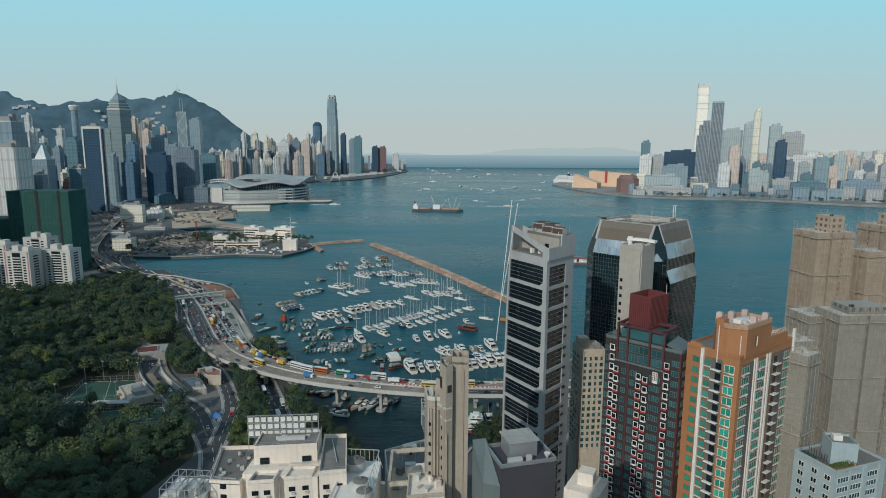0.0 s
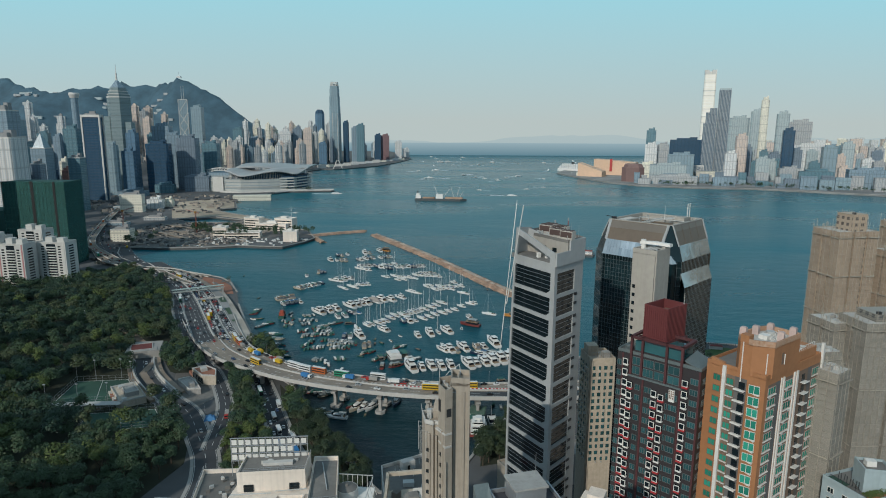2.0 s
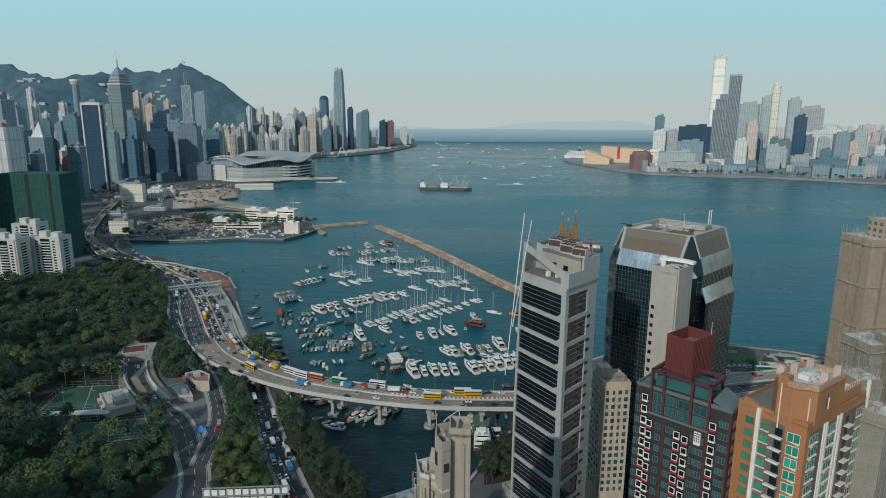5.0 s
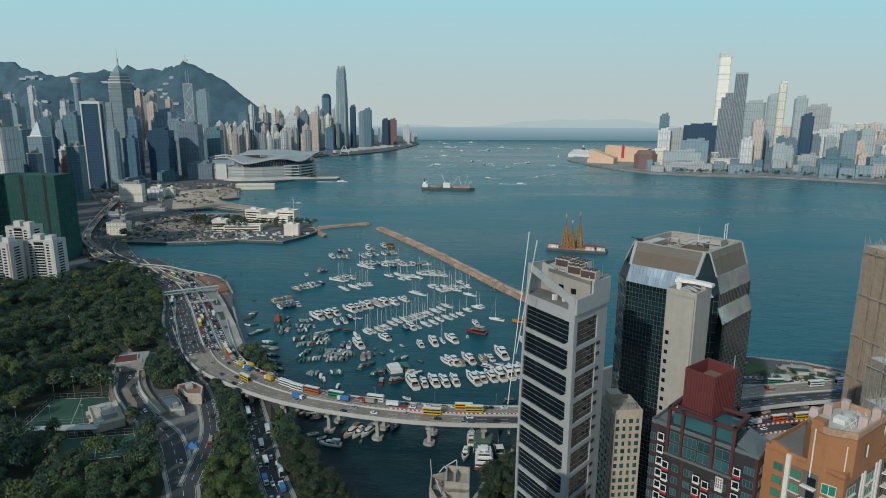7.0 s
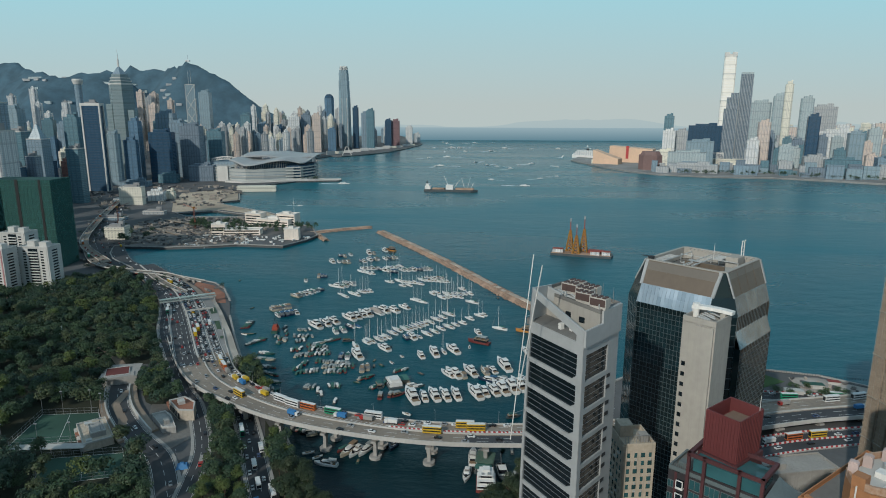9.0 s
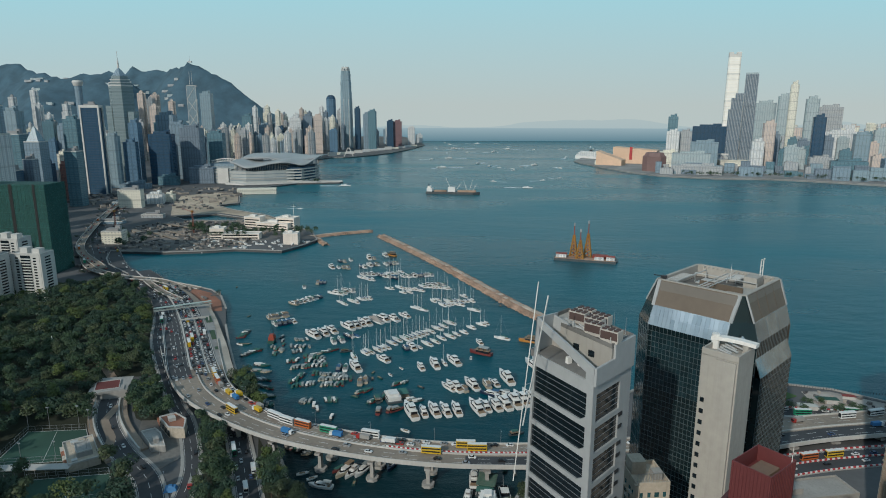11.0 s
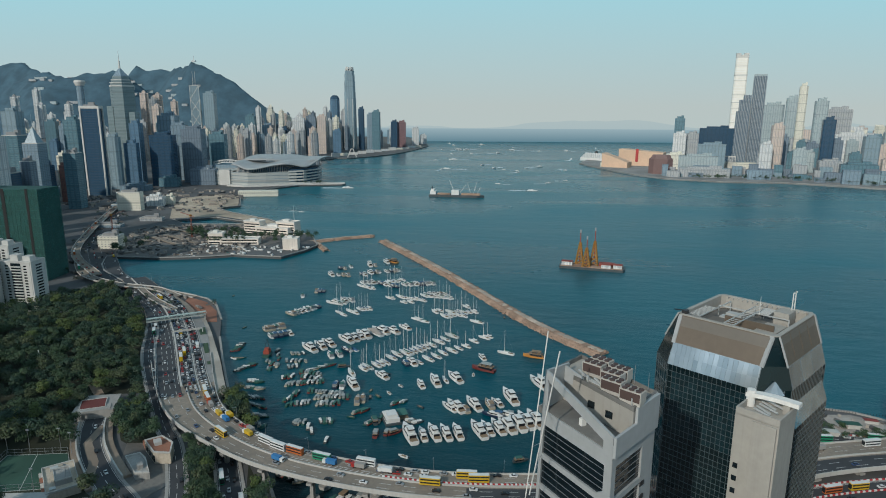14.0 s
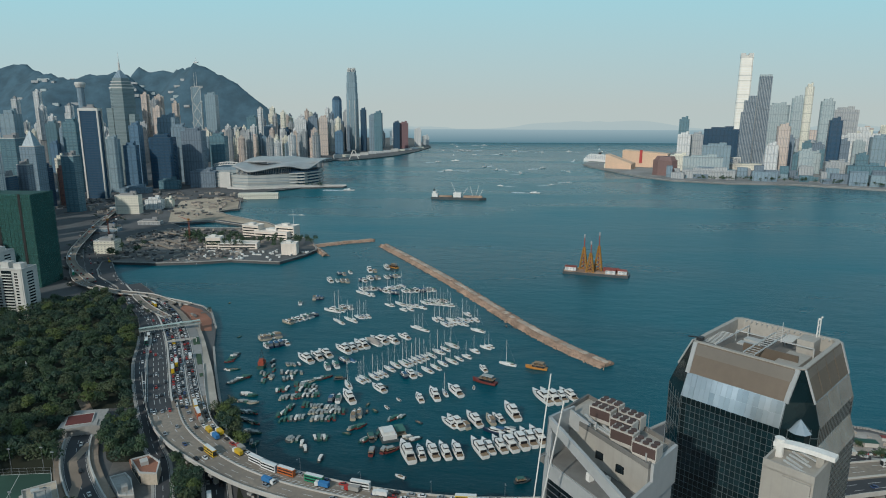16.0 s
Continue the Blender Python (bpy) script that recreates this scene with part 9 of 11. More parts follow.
T_YACHT = [yacht_template(21, 5.6), yacht_template(18.5, 5.2)]
T_CRUISER = [cruiser_template(), cruiser_template(HULL_NAVY, CANVAS_BLUE, "navy-hulled"), cruiser_template(CREAM_HULL, TEAK, "cream"), cruiser_template(None, AWNING_GREEN, "green-topped white"),  yacht_template(13.5, 4.2, "cabin_cruiser", "white cabin cruiser with a small flybridge")]
T_SAIL = [sail_template(11.5, 15.5, SAILCLOTH), sail_template(10.0, 13.5, GEL_WHITE), sail_template(12.5, 17.5, AWNING_GREEN)]
T_SAMPAN = [sampan_template(HULL_DARK, AWNING), sampan_template(HULL_GREEN, AWNING_GREEN), sampan_template(HULL_GREEN, AWNING), sampan_template(CREAM_HULL, AWNING, 8), sampan_template(HULL_DARK, WHITE_PAINT, 10), sampan_template(HULL_RED, AWNING_GREEN, 10)]
T_SKIFF = [skiff_template(GEL_WHITE), skiff_template(HULL_DARK), skiff_template(HULL_GREEN)]
T_JUNK = [junk_template(HULL_RED, AWNING), junk_template(HULL_DARK, AWNING_GREEN), junk_template(HULL_ORANGE, TEAK)]
TEMPLATES = {"yacht": T_YACHT, "cruiser": T_CRUISER, "sail": T_SAIL, "sampan": T_SAMPAN, "skiff": T_SKIFF, "junk": T_JUNK}
HEADING = {"yacht": (109, 3), "cruiser": (132, 7), "sail": (140, 5), "sampan": (100, 16), "skiff": (130, 30), "junk": (150, 4)}
placed = set()


def put_boat(kind, x, y, a=None, which=None):
    mid, wob = HEADING[kind]
    ob = TEMPLATES[kind][which if which is not None else boat_rnd.randrange(len(TEMPLATES[kind]))]
    m = pose(x, y, boat_rnd.uniform(-0.05, 0.05), boat_rnd.uniform(-1, 1), boat_rnd.uniform(-1, 1), (mid if a is None else a) + boat_rnd.uniform(-wob, wob))
    f = boat_rnd.uniform(0.86, 1.16)
    if ob.name in placed:
        return copy_thing(ob, m @ Matrix.Diagonal((f, f, f, 1)))
    placed.add(ob.name)
    s = {"yacht": 1.12, "cruiser": 1.2, "sail": 1.18, "sampan": 0.82}.get(kind, 1.05)
    ob.scale = (s, s, s)
    ob.matrix_basis = m @ Matrix.Diagonal((s, s, s, 1))
    return ob


def rows_of_boats(rows, scatter=0.7):
    """Rows of moored boats: kind, both ends of the row, how many and which way they point."""
    for kind, x0, y0, x1, y1, n, a in rows:
        for i in range(n):
            u = i / (n - 1) if n > 1 else 0.5
            put_boat(kind, x0 + (x1 - x0) * u + boat_rnd.uniform(-scatter, scatter), y0 + (y1 - y0) * u + boat_rnd.uniform(-scatter, scatter), a)


rows_of_boats([
    ("yacht", -229, 868, -229, 868, 1, 122), ("yacht", -192, 925, -192, 925, 1, 115), ("yacht", -173, 943, -173, 943, 1, 120), ("yacht", -191, 750, -191, 750, 1, 160),
    ("yacht", -175, 618, -162, 632, 3, 135), ("yacht", -149, 643, -136, 657, 4, 135), ("yacht", -122, 669, -112, 671, 2, 140), ("yacht", -102, 682, -102, 682, 1, 140),
    ("yacht", -120, 551, -120, 551, 1, 120), ("yacht", -57, 564, -57, 564, 1, 115), ("yacht", -42, 571, -42, 571, 1, 125), ("yacht", 22, 568, 42, 576, 4, 120),
    ("yacht", -37, 522, -37, 522, 1, 128), ("yacht", -25, 528, -25, 528, 1, 120), ("yacht", 0, 543, 0, 543, 1, 112), ("yacht", -63, 480, -33, 487, 5, 112)])
rows_of_boats([
    ("yacht", -20, 491, 18, 510, 7, 115)])
rows_of_boats([
    ("cruiser", -220, 869, -208, 866, 3, 122), ("cruiser", -227, 902, -220, 900, 2, 120), ("cruiser", -214, 910, -214, 910, 1, 115), ("cruiser", -192, 876, -188, 874, 2, 120),
    ("cruiser", -185, 922, -185, 922, 1, 115), ("cruiser", -183, 885, -172, 889, 4, 125), ("cruiser", -162, 893, -150, 901, 4, 125), ("cruiser", -179, 834, -162, 839, 5, 130),
    ("cruiser", -157, 834, -138, 823, 5, 130), ("cruiser", -128, 833, -98, 842, 9, 135), ("cruiser", -94, 793, -77, 799, 4, 140), ("cruiser", -233, 773, -233, 773, 1, 110),
    ("cruiser", -223, 793, -216, 794, 3, 100), ("cruiser", -224, 709, -206, 736, 7, 150), ("cruiser", -183, 761, -177, 762, 2, 130), ("cruiser", -233, 661, -220, 672, 6, 130)])
rows_of_boats([
    ("cruiser", -221, 644, -207, 654, 5, 130), ("cruiser", -152, 605, -147, 609, 2, 125), ("cruiser", -143, 619, -142, 620, 2, 135), ("cruiser", -100, 569, -100, 569, 1, 140),
    ("cruiser", -86, 597, -81, 599, 2, 120), ("cruiser", -108, 525, -106, 528, 2, 105), ("cruiser", -67, 557, -67, 557, 1, 112), ("cruiser", -24, 617, -24, 617, 1, 118),
    ("cruiser", -42, 521, -42, 521, 1, 130), ("cruiser", -31, 521, -31, 521, 1, 125), ("cruiser", -14, 529, -9, 532, 2, 118), ("cruiser", -11, 514, -2, 516, 2, 160),
    ("cruiser", -131, 548, -126, 549, 2, 95), ("cruiser", -514, 940, -439, 930, 12, 160), ("cruiser", -429, 952, -394, 967, 5, 150)])
rows_of_boats([
    ("sail", -180, 822, -163, 812, 4, 135), ("sail", -150, 840, -135, 854, 5, 135), ("sail", -136, 777, -132, 777, 2, 140), ("sail", -124, 783, -98, 774, 7, 140),
    ("sail", -98, 790, -68, 786, 9, 140), ("sail", -117, 763, -110, 766, 2, 140), ("sail", -186, 749, -184, 753, 2, 150), ("sail", -177, 720, -172, 714, 2, 140),
    ("sail", -166, 725, -160, 721, 2, 140), ("sail", -159, 733, -150, 736, 4, 140), ("sail", -79, 735, -75, 740, 2, 130), ("sail", -68, 722, -54, 727, 4, 135),
    ("sail", -63, 735, -38, 740, 5, 135), ("sail", -49, 726, -48, 755, 2, 135), ("sail", -95, 710, -86, 702, 3, 150), ("sail", -34, 708, -34, 708, 1, 150)])
rows_of_boats([
    ("sail", -125, 573, -125, 573, 1, 120), ("sail", -119, 581, -115, 585, 3, 135), ("sail", -110, 590, -103, 597, 3, 135), ("sail", -100, 606, -97, 615, 2, 136),
    ("sail", -90, 618, -75, 635, 6, 136), ("sail", -70, 641, -54, 665, 4, 138), ("sail", -76, 601, -63, 615, 3, 138), ("sail", -58, 624, -39, 641, 4, 138),
    ("sail", -33, 654, -33, 654, 1, 140), ("sail", -24, 665, -21, 668, 2, 145), ("sail", -3, 629, -3, 629, 1, 160), ("sail", -49, 567, -49, 567, 1, 115)])
rows_of_boats([
    ("skiff", -7, 726, -7, 726, 1, 120), ("skiff", -97, 574, -97, 574, 1, 140), ("skiff", -103, 542, -101, 532, 2, 100), ("skiff", -96, 533, -89, 539, 2, 140),
    ("skiff", -82, 553, -82, 553, 1, 150), ("skiff", -29, 581, -29, 581, 1, 120), ("skiff", -63, 455, -63, 455, 1, 160), ("skiff", -232, 589, -224, 591, 4, 0),
    ("skiff", -208, 542, -200, 537, 5, 150), ("skiff", -107, 499, -107, 499, 1, 140), ("skiff", -62, 520, -62, 520, 1, 150), ("skiff", -554, 931, -516, 943, 6, 150)])
rows_of_boats([
    ("sampan", -238, 605, -239, 621, 5, 20), ("sampan", -217, 565, -210, 578, 6, 15), ("sampan", -199, 548, -191, 546, 5, 20), ("sampan", -195, 536, -185, 534, 5, 10),
    ("sampan", -190, 521, -180, 520, 6, 150), ("sampan", -185, 510, -173, 506, 6, 150), ("sampan", -173, 494, -166, 493, 4, 20), ("sampan", -168, 484, -161, 479, 3, 90),
    ("sampan", -201, 611, -193, 593, 3, 80), ("sampan", -201, 586, -189, 579, 5, 90), ("sampan", -195, 572, -192, 571, 2, 90), ("sampan", -187, 605, -177, 607, 4, 120),
    ("sampan", -185, 589, -169, 591, 5, 100), ("sampan", -179, 577, -173, 580, 3, 110), ("sampan", -160, 572, -146, 585, 8, 30), ("sampan", -177, 556, -170, 560, 4, 100)])
rows_of_boats([
    ("sampan", -167, 569, -149, 566, 8, 95), ("sampan", -168, 545, -143, 554, 13, 95), ("sampan", -162, 560, -145, 557, 6, 95), ("sampan", -158, 530, -155, 532, 3, 85),
    ("sampan", -148, 536, -122, 533, 11, 95), ("sampan", -140, 526, -118, 530, 10, 95), ("sampan", -136, 516, -121, 519, 7, 95), ("sampan", -162, 518, -157, 523, 4, 90),
    ("sampan", -156, 512, -143, 518, 7, 95), ("sampan", -142, 489, -139, 487, 3, 90), ("sampan", -136, 489, -128, 477, 3, 100), ("sampan", -126, 491, -118, 492, 5, 110),
    ("sampan", -115, 467, -115, 467, 1, 85), ("sampan", -105, 507, -100, 510, 4, 60), ("sampan", -94, 492, -91, 493, 3, 60), ("sampan", -87, 497, -84, 502, 3, 90)])
rows_of_boats([
    ("sampan", -83, 522, -75, 527, 5, 70), ("sampan", -67, 499, -60, 497, 4, 40)])
rows_of_boats([("sampan", -93.5, 406.5, -93.5, 406.5, 1, 245), ("cruiser", -89, 403.5, -89, 403.5, 1, 245), ("cruiser", -79.5, 405, -79.5, 405, 1, 245), ("cruiser", -64, 414, -64, 414, 1, 265), ("sampan", -127, 428, -112, 424, 5, 60),
               ("skiff", -81, 394.8, -81, 394.8, 1, 80), ("sampan", 1, 417, 6, 415, 2, 90), ("sampan", -121, 424, -116, 421, 2, 30), ("skiff", -311, 764, -255, 664, 2, 90), ("skiff", -112, 400, -106, 396, 2, 20)])
for x, y, a, w in ((-84.5, 404, 245, 4), (-98.5, 389, 176, 0), (-15.7, 405.5, 95, 4), (-18.2, 386.5, 262, 4)):
    put_boat("cruiser", x, y, a, w)
for x, y, a, w, f in ((-21, 591, 160, 0, 1.0), (20, 624, 165, 2, 0.9), (-164, 944, 150, 2, 0.9), (-85, 479, 95, 0, 0.52), (-78, 482, 80, 0, 0.45), (-73, 482, 40, 0, 0.55), (-90, 496, 110, 1, 0.6),
                      (-135, 583, 20, 1, 0.9), (8, 458, 20, 1, 0.8)):
    ob = put_boat("junk", x, y, a, w)
    ob.matrix_basis = ob.matrix_basis @ Matrix.Diagonal((f, f, f, 1))
# laid-up boats under tarpaulins
for x, y, a, L, mt, word in ((-127, 664, 138, 24, TARP_TAN, "grey-tan"), (-137, 621, 150, 13, CANVAS_BLUE, "bright blue")):
    t = thing("covered_boat", pose(x, y, 0, 0, 0, a), f"moored boat under a {word} tarpaulin", "boat", "boats in the typhoon shelter")
    part("hull", hull_mesh(L, L * 0.27, L * 0.08, GEL_WHITE), GEL_WHITE, t)
    w = L * 0.13
    part("tarpaulin", M().loft([[(u * L, -w * b, L * 0.075), (u * L, w * b, L * 0.075), (u * L, 0.25 * w * b, L * h), (u * L, -0.25 * w * b, L * h)]
                                for u, b, h in ((-0.46, 0.9, 0.12), (-0.2, 1.05, 0.21), (0.1, 1.0, 0.22), (0.42, 0.3, 0.13))]), mt, t, f"{word} tarpaulin tent")
# big-masted fishing boat, red over green
t = thing("fishing_boat", pose(-206, 600, 0, 0, 0, 95), "red and green wooden fishing boat with an A-frame mast", "boat", "boats in the typhoon shelter")
part("hull", hull_mesh(13, 6.5, 2.6, HULL_GREEN), HULL_GREEN, t)
part("wheelhouse", M().box(-4.5, 2.5, -2.4, 2.4, 2.4, 5.6).box(-3.5, 0.5, -1.8, 1.8, 5.6, 7.4), plain("fishing_red", (0.34, 0.07, 0.04), 0.6, vary=0.2), t, "red wheelhouse")
part("mast", M().beam((-1, -2.4, 5), (0, 0, 15), 0.25).beam((-1, 2.4, 5), (0, 0, 15), 0.25), DARK_STEEL, t)
# floating workshop among the sampans
t = thing("work_barge", pose(-80, 501, 0, 0, 0, 115), "wide white floating workshop with a green awning", "boat", "boats in the typhoon shelter")
part("hull", M().prism([(-10, -5.5), (8, -5.5), (10, -3), (10, 3), (8, 5.5), (-10, 5.5)], -0.6, 1.3), HULL_DARK, t)
part("cabin", M().box(-8.5, 5, -4.6, 4.6, 1.3, 4.2).box(-7, 1, -3.6, 3.6, 4.2, 6.2), GEL_WHITE, t)
part("window", M().box(-8.0, 4.5, -4.7, 4.7, 2.3, 3.2), BOAT_GLASS, t)
part("awning", M().prism([(-3, -12), (7, -12), (7, -5.8), (-3, -5.8)], 3.0, 3.2), AWNING_GREEN, t, "flat green awning")
part("awning_post", M().beam((-2.8, -11.8, 0.2), (-2.8, -11.8, 3), 0.15).beam((6.8, -11.8, 0.2), (6.8, -11.8, 3), 0.15), STEEL, t)
part("pontoon", M().box(-3.5, 7.5, -12.4, -5.6, -0.4, 0.5), TEAK, t)

# houseboats under the bridge
t = thing("shed_boat", pose(-8.6, 397, 0, 0, 0, 84), "moored shed boat under a flat green roof", "boat", "houseboats")
part("hull", M().prism([(-8.5, -4.8), (7, -4.8), (8.5, -3), (8.5, 3), (7, 4.8), (-8.5, 4.8)], -0.6, 1.1), HULL_DARK, t)
part("roof", M().prism(rect(12.5, 10.5), 5.0, 5.3, rect(12.5, 9.0)), plain("green_sheet", (0.075, 0.17, 0.125), 0.7, vary=0.3, grain=0.4, dirt=(0.2, 0.2, 0.17)), t, "faded green sheet roof").location = (1.5, 0, 0)
part("cabin", M().box(-4, 7, -3.6, 3.6, 1.1, 5.0), HULL_GREEN, t)
part("lower_awning", M().prism([(-8.2, -4.6), (-4.6, -4.6), (-4.6, 4.6), (-8.2, 4.6)], 3.3, lambda x, y: 3.5 if x < -6 else 4.2), AWNING_GREEN, t, "green canvas awning")
for y in (-4.4, -1.5, 1.5, 4.4):
    part("roof_post", M().beam((-8.0, y, 1), (-8.0, y, 3.4), 0.18), WHITE_PAINT, t)
part("deck_goods", M().box(-7.6, -6, -3, -1, 1.1, 2.2).box(-7, -5.4, 1, 3.4, 1.1, 2.0), TANK, t)
t = thing("houseboat", pose(-7.2, 378.5, 0, 0, 0, 92), "white multi-deck houseboat on a red hull", "boat", "houseboats")
part("hull", M().prism([(-7, -5.4), (7, -5.4), (7, 5.4), (-7, 5.4)], -0.6, 1.5), HULL_RED, t)
for j, (x0, x1, w) in enumerate(((-6.6, 6.6, 5.0), (-5.0, 6.2, 4.4), (-3.0, 5.8, 3.8))):
    z = 1.5 + 2.1 * j
    part("deck_house", M().box(x0 + 1.4, x1, -w + 0.9, w - 0.9, z, z + 1.9), BOAT_GLASS, t)
    part("deck", M().box(x0, x1, -w, w, z + 1.85, z + 2.1), GEL_WHITE, t)
    part("deck_rail", M().box(x0, x0 + 0.15, -w, w, z + 0.1, z + 0.8).box(x0, x1, -w, -w + 0.15, z + 0.1, z + 0.8).box(x0, x1, w - 0.15, w, z + 0.1, z + 0.8), GEL_WHITE, t)
part("top_cabin", M().box(0, 4.5, -2, 2, 7.8, 9.2), GEL_WHITE, t)
part("deck_goods", M().box(-2.4, -0.8, -2.5, -0.6, 7.8, 8.6).box(-2.2, -1, 1, 2.6, 7.8, 8.4), AWNING, t)
t = thing("houseboat", pose(1.2, 392, 0, 0, 0, 100), "weathered dark houseboat with white deck rails", "boat", "houseboats")
part("hull", hull_mesh(15, 6, 1.5, HULL_DARK), HULL_DARK, t)
part("cabin", M().box(-3, 4, -2, 2, 1.4, 3.6), BOAT_GLASS, t)
part("deck_rail", M().rim(rect(11, 5.4), 0.2, 1.6, 2.3), GEL_WHITE, t)
part("mast", M().beam((3, 0, 3.5), (3.4, 0.4, 10), 0.2), STEEL, t)
part("cabin_roof", M().box(-3.2, 2, -2.2, 2.2, 3.6, 3.8), GEL_WHITE, t)

# ---- working ships ----
CRANE_YELLOW = plain("crane_ochre", (0.40, 0.19, 0.035), 0.6, vary=0.2, grain=0.4)
CRANE_RED = plain("crane_rust", (0.28, 0.06, 0.04), 0.7, vary=0.25, grain=0.4)
t = thing("piling_barge", pose(104, 948, 0, 0, 0, -12), "dark barge carrying tall ochre lattice piling rigs", "ship")
part("hull", M().prism([(-40, -13), (42, -13), (44, 0), (42, 13), (-40, 13), (-42, 0)], -1.5, 3.2), HULL_DARK, t)
part("deck", M().box(-39, 41, -12, 12, 3.2, 3.6), ROCK, t)
for x, y, h in ((-16, 6, 46), (-6, -6, 40), (3, 7, 50)):
    k = M()
    for sx, sy in ((-1, -1), (1, -1), (1, 1), (-1, 1)):
        k.beam((x + sx * 5, y + sy * 4, 3.4), (x + sx * 0.7, y + sy * 0.7, h * 0.72), 1.3)
    for i in range(6):
        u = i / 6
        w, d, z = 5 - 4.3 * u, 4 - 3.3 * u, 3.4 + (h * 0.72 - 3.4) * u
        w2, d2, z2 = 5 - 4.3 * (u + 1 / 6), 4 - 3.3 * (u + 1 / 6), 3.4 + (h * 0.72 - 3.4) * (u + 1 / 6)
        k.beam((x - w, y - d, z), (x + w2, y - d2, z2), 0.8).beam((x + w, y - d, z), (x - w2, y - d2, z2), 0.8)
        k.beam((x - w, y + d, z), (x + w2, y + d2, z2), 0.8).beam((x - w, y - d, z), (x - w2, y + d2, z2), 0.8).beam((x + w, y - d, z), (x + w2, y + d2, z2), 0.8)
    rig = part("rig", k, CRANE_YELLOW, t, "ochre lattice rig")
    part("leader", M().beam((x, y, 3.4), (x, y, h), 1.1), CRANE_RED, rig, "rust-red piling leader")
    part("head", M().box(x - 0.9, x + 0.9, y - 0.9, y + 0.9, h, h + 4), STEEL, rig)
for x0, x1, y in ((-38, -24, -4), (14, 26, -7), (29, 40, -5)):
    part("deck_house", M().box(x0, x1, y - 4, y + 4, 3.4, 8.4), F_WHITE, t)
    part("deck_house_roof", M().box(x0 - 0.5, x1 + 0.5, y - 4.5, y + 4.5, 8.4, 8.9), CRANE_RED, t, "red house roof")
part("deck_cargo", M().box(10, 30, 2, 10, 3.4, 7.5), CRANE_RED, t)
t = thing("derrick_ship", pose(-138, 1618, 0, 0, 0, -4), "cargo ship with white bridge and raised derricks", "ship")
part("hull", M().prism([(-66, -9), (50, -9), (66, 0), (50, 9), (-66, 9)], -2, 6), HULL_DARK, t)
part("bridge", M().box(-64, -50, -8, 8, 6, 14).box(-62, -54, -7, 7, 14, 19), GEL_WHITE, t)
part("gantry_cabin", M().box(-12, 6, -7, 7, 6, 17), GEL_WHITE, t)
part("hatch_load", M().box(-46, -16, -7, 7, 6, 9).box(12, 56, -7, 7, 6, 10), ROCK, t)
for x, dx, h in ((-4, -14, 40), (6, 16, 30), (34, -8, 34), (40, 8, 36), (48, 10, 26)):
    part("derrick", M().beam((x, 0, 8), (x + dx, 0, h), 1.0), F_PALE, t, "white derrick boom")
part("funnel", M().cyl(-60, 0, 19, 25, 1.6, 1.3, 8), DARK_STEEL, t)

# small craft under way with short wakes
FOAM = plain("foam", (0.75, 0.80, 0.82), 0.9, vary=0.1)


def ferry(x, y, a, L):
    t = thing("ferry", pose(x, y, 0, 0, 0, a), "small white ferry crossing the harbour", "boat", "ferries and launches under way")
    part("hull", hull_mesh(L, L * 0.24, L * 0.07, GEL_WHITE), GEL_WHITE, t)
    part("saloon", M().box(-L * 0.38, L * 0.2, -L * 0.09, L * 0.09, L * 0.07, L * 0.15), F_WHITE, t)
    part("bridge", M().box(-L * 0.05, L * 0.1, -L * 0.06, L * 0.06, L * 0.15, L * 0.2), GEL_WHITE, t)
    if L < 60:
        part("wake", M().add([(-L * 0.5, -L * 0.1, 0.12), (-L * 0.5, L * 0.1, 0.12), (-L * 2.2, L * 0.34, 0.12), (-L * 2.4, L * 0.1, 0.12), (-L * 1.2, 0, 0.12), (-L * 2.4, -L * 0.1, 0.12), (-L * 2.2, -L * 0.34, 0.12)],
                              [(0, 1, 2, 3, 4, 5, 6)]), FOAM, t, "short white wake")


fer = random.Random(9)
for i in range(34):
    y = fer.uniform(2300, 4250)
    ferry(fer.uniform(-0.10 * y - 60, 0.13 * y), y, fer.uniform(0, 360), fer.uniform(13, 34))
for x, y, a, L in ((45, 1760, -5, 26), (95, 1945, 30, 20), (-48, 1905, 160, 18), (-430, 1345, 0, 12), (150, 2020, 20, 16), (-440, 1745, 0, 30), (10, 2250, 40, 20)):
    ferry(x, y, a, L)


# ---- traffic ----
PAINTS = [plain("car_white", (0.70, 0.70, 0.69), 0.3, vary=0.05), plain("car_silver", (0.38, 0.39, 0.40), 0.3, 0.4, vary=0.05), plain("car_black", (0.02, 0.02, 0.022), 0.25, vary=0.05),
          plain("car_red", (0.36, 0.03, 0.025), 0.35, vary=0.05), plain("car_blue", (0.04, 0.07, 0.16), 0.3, vary=0.05)]
PAINT_WORDS = ["white", "silver", "black", "red", "dark blue"]
BUS_YELLOW = plain("bus_yellow", (0.62, 0.40, 0.02), 0.4, vary=0.06)
BUS_GREEN = plain("bus_green", (0.03, 0.26, 0.14), 0.4, vary=0.1)
BUS_ORANGE = plain("bus_orange", (0.50, 0.13, 0.03), 0.4, vary=0.06)
ROOF_WHITE = plain("bus_roof_white", (0.72, 0.72, 0.70), 0.5, vary=0.06)
LORRY_BLUE = plain("tarpaulin_blue", (0.05, 0.20, 0.45), 0.6, vary=0.15)
veh_rnd = random.Random(77)
axle_mesh = M()
for y0, y1 in ((-1.1, -0.86), (0.86, 1.1)):
    axle_mesh.loft([[(0.34 * math.cos(math.tau * i / 12), y, 0.34 + 0.34 * math.sin(math.tau * i / 12)) for i in range(12)] for y in (y0, y1)])
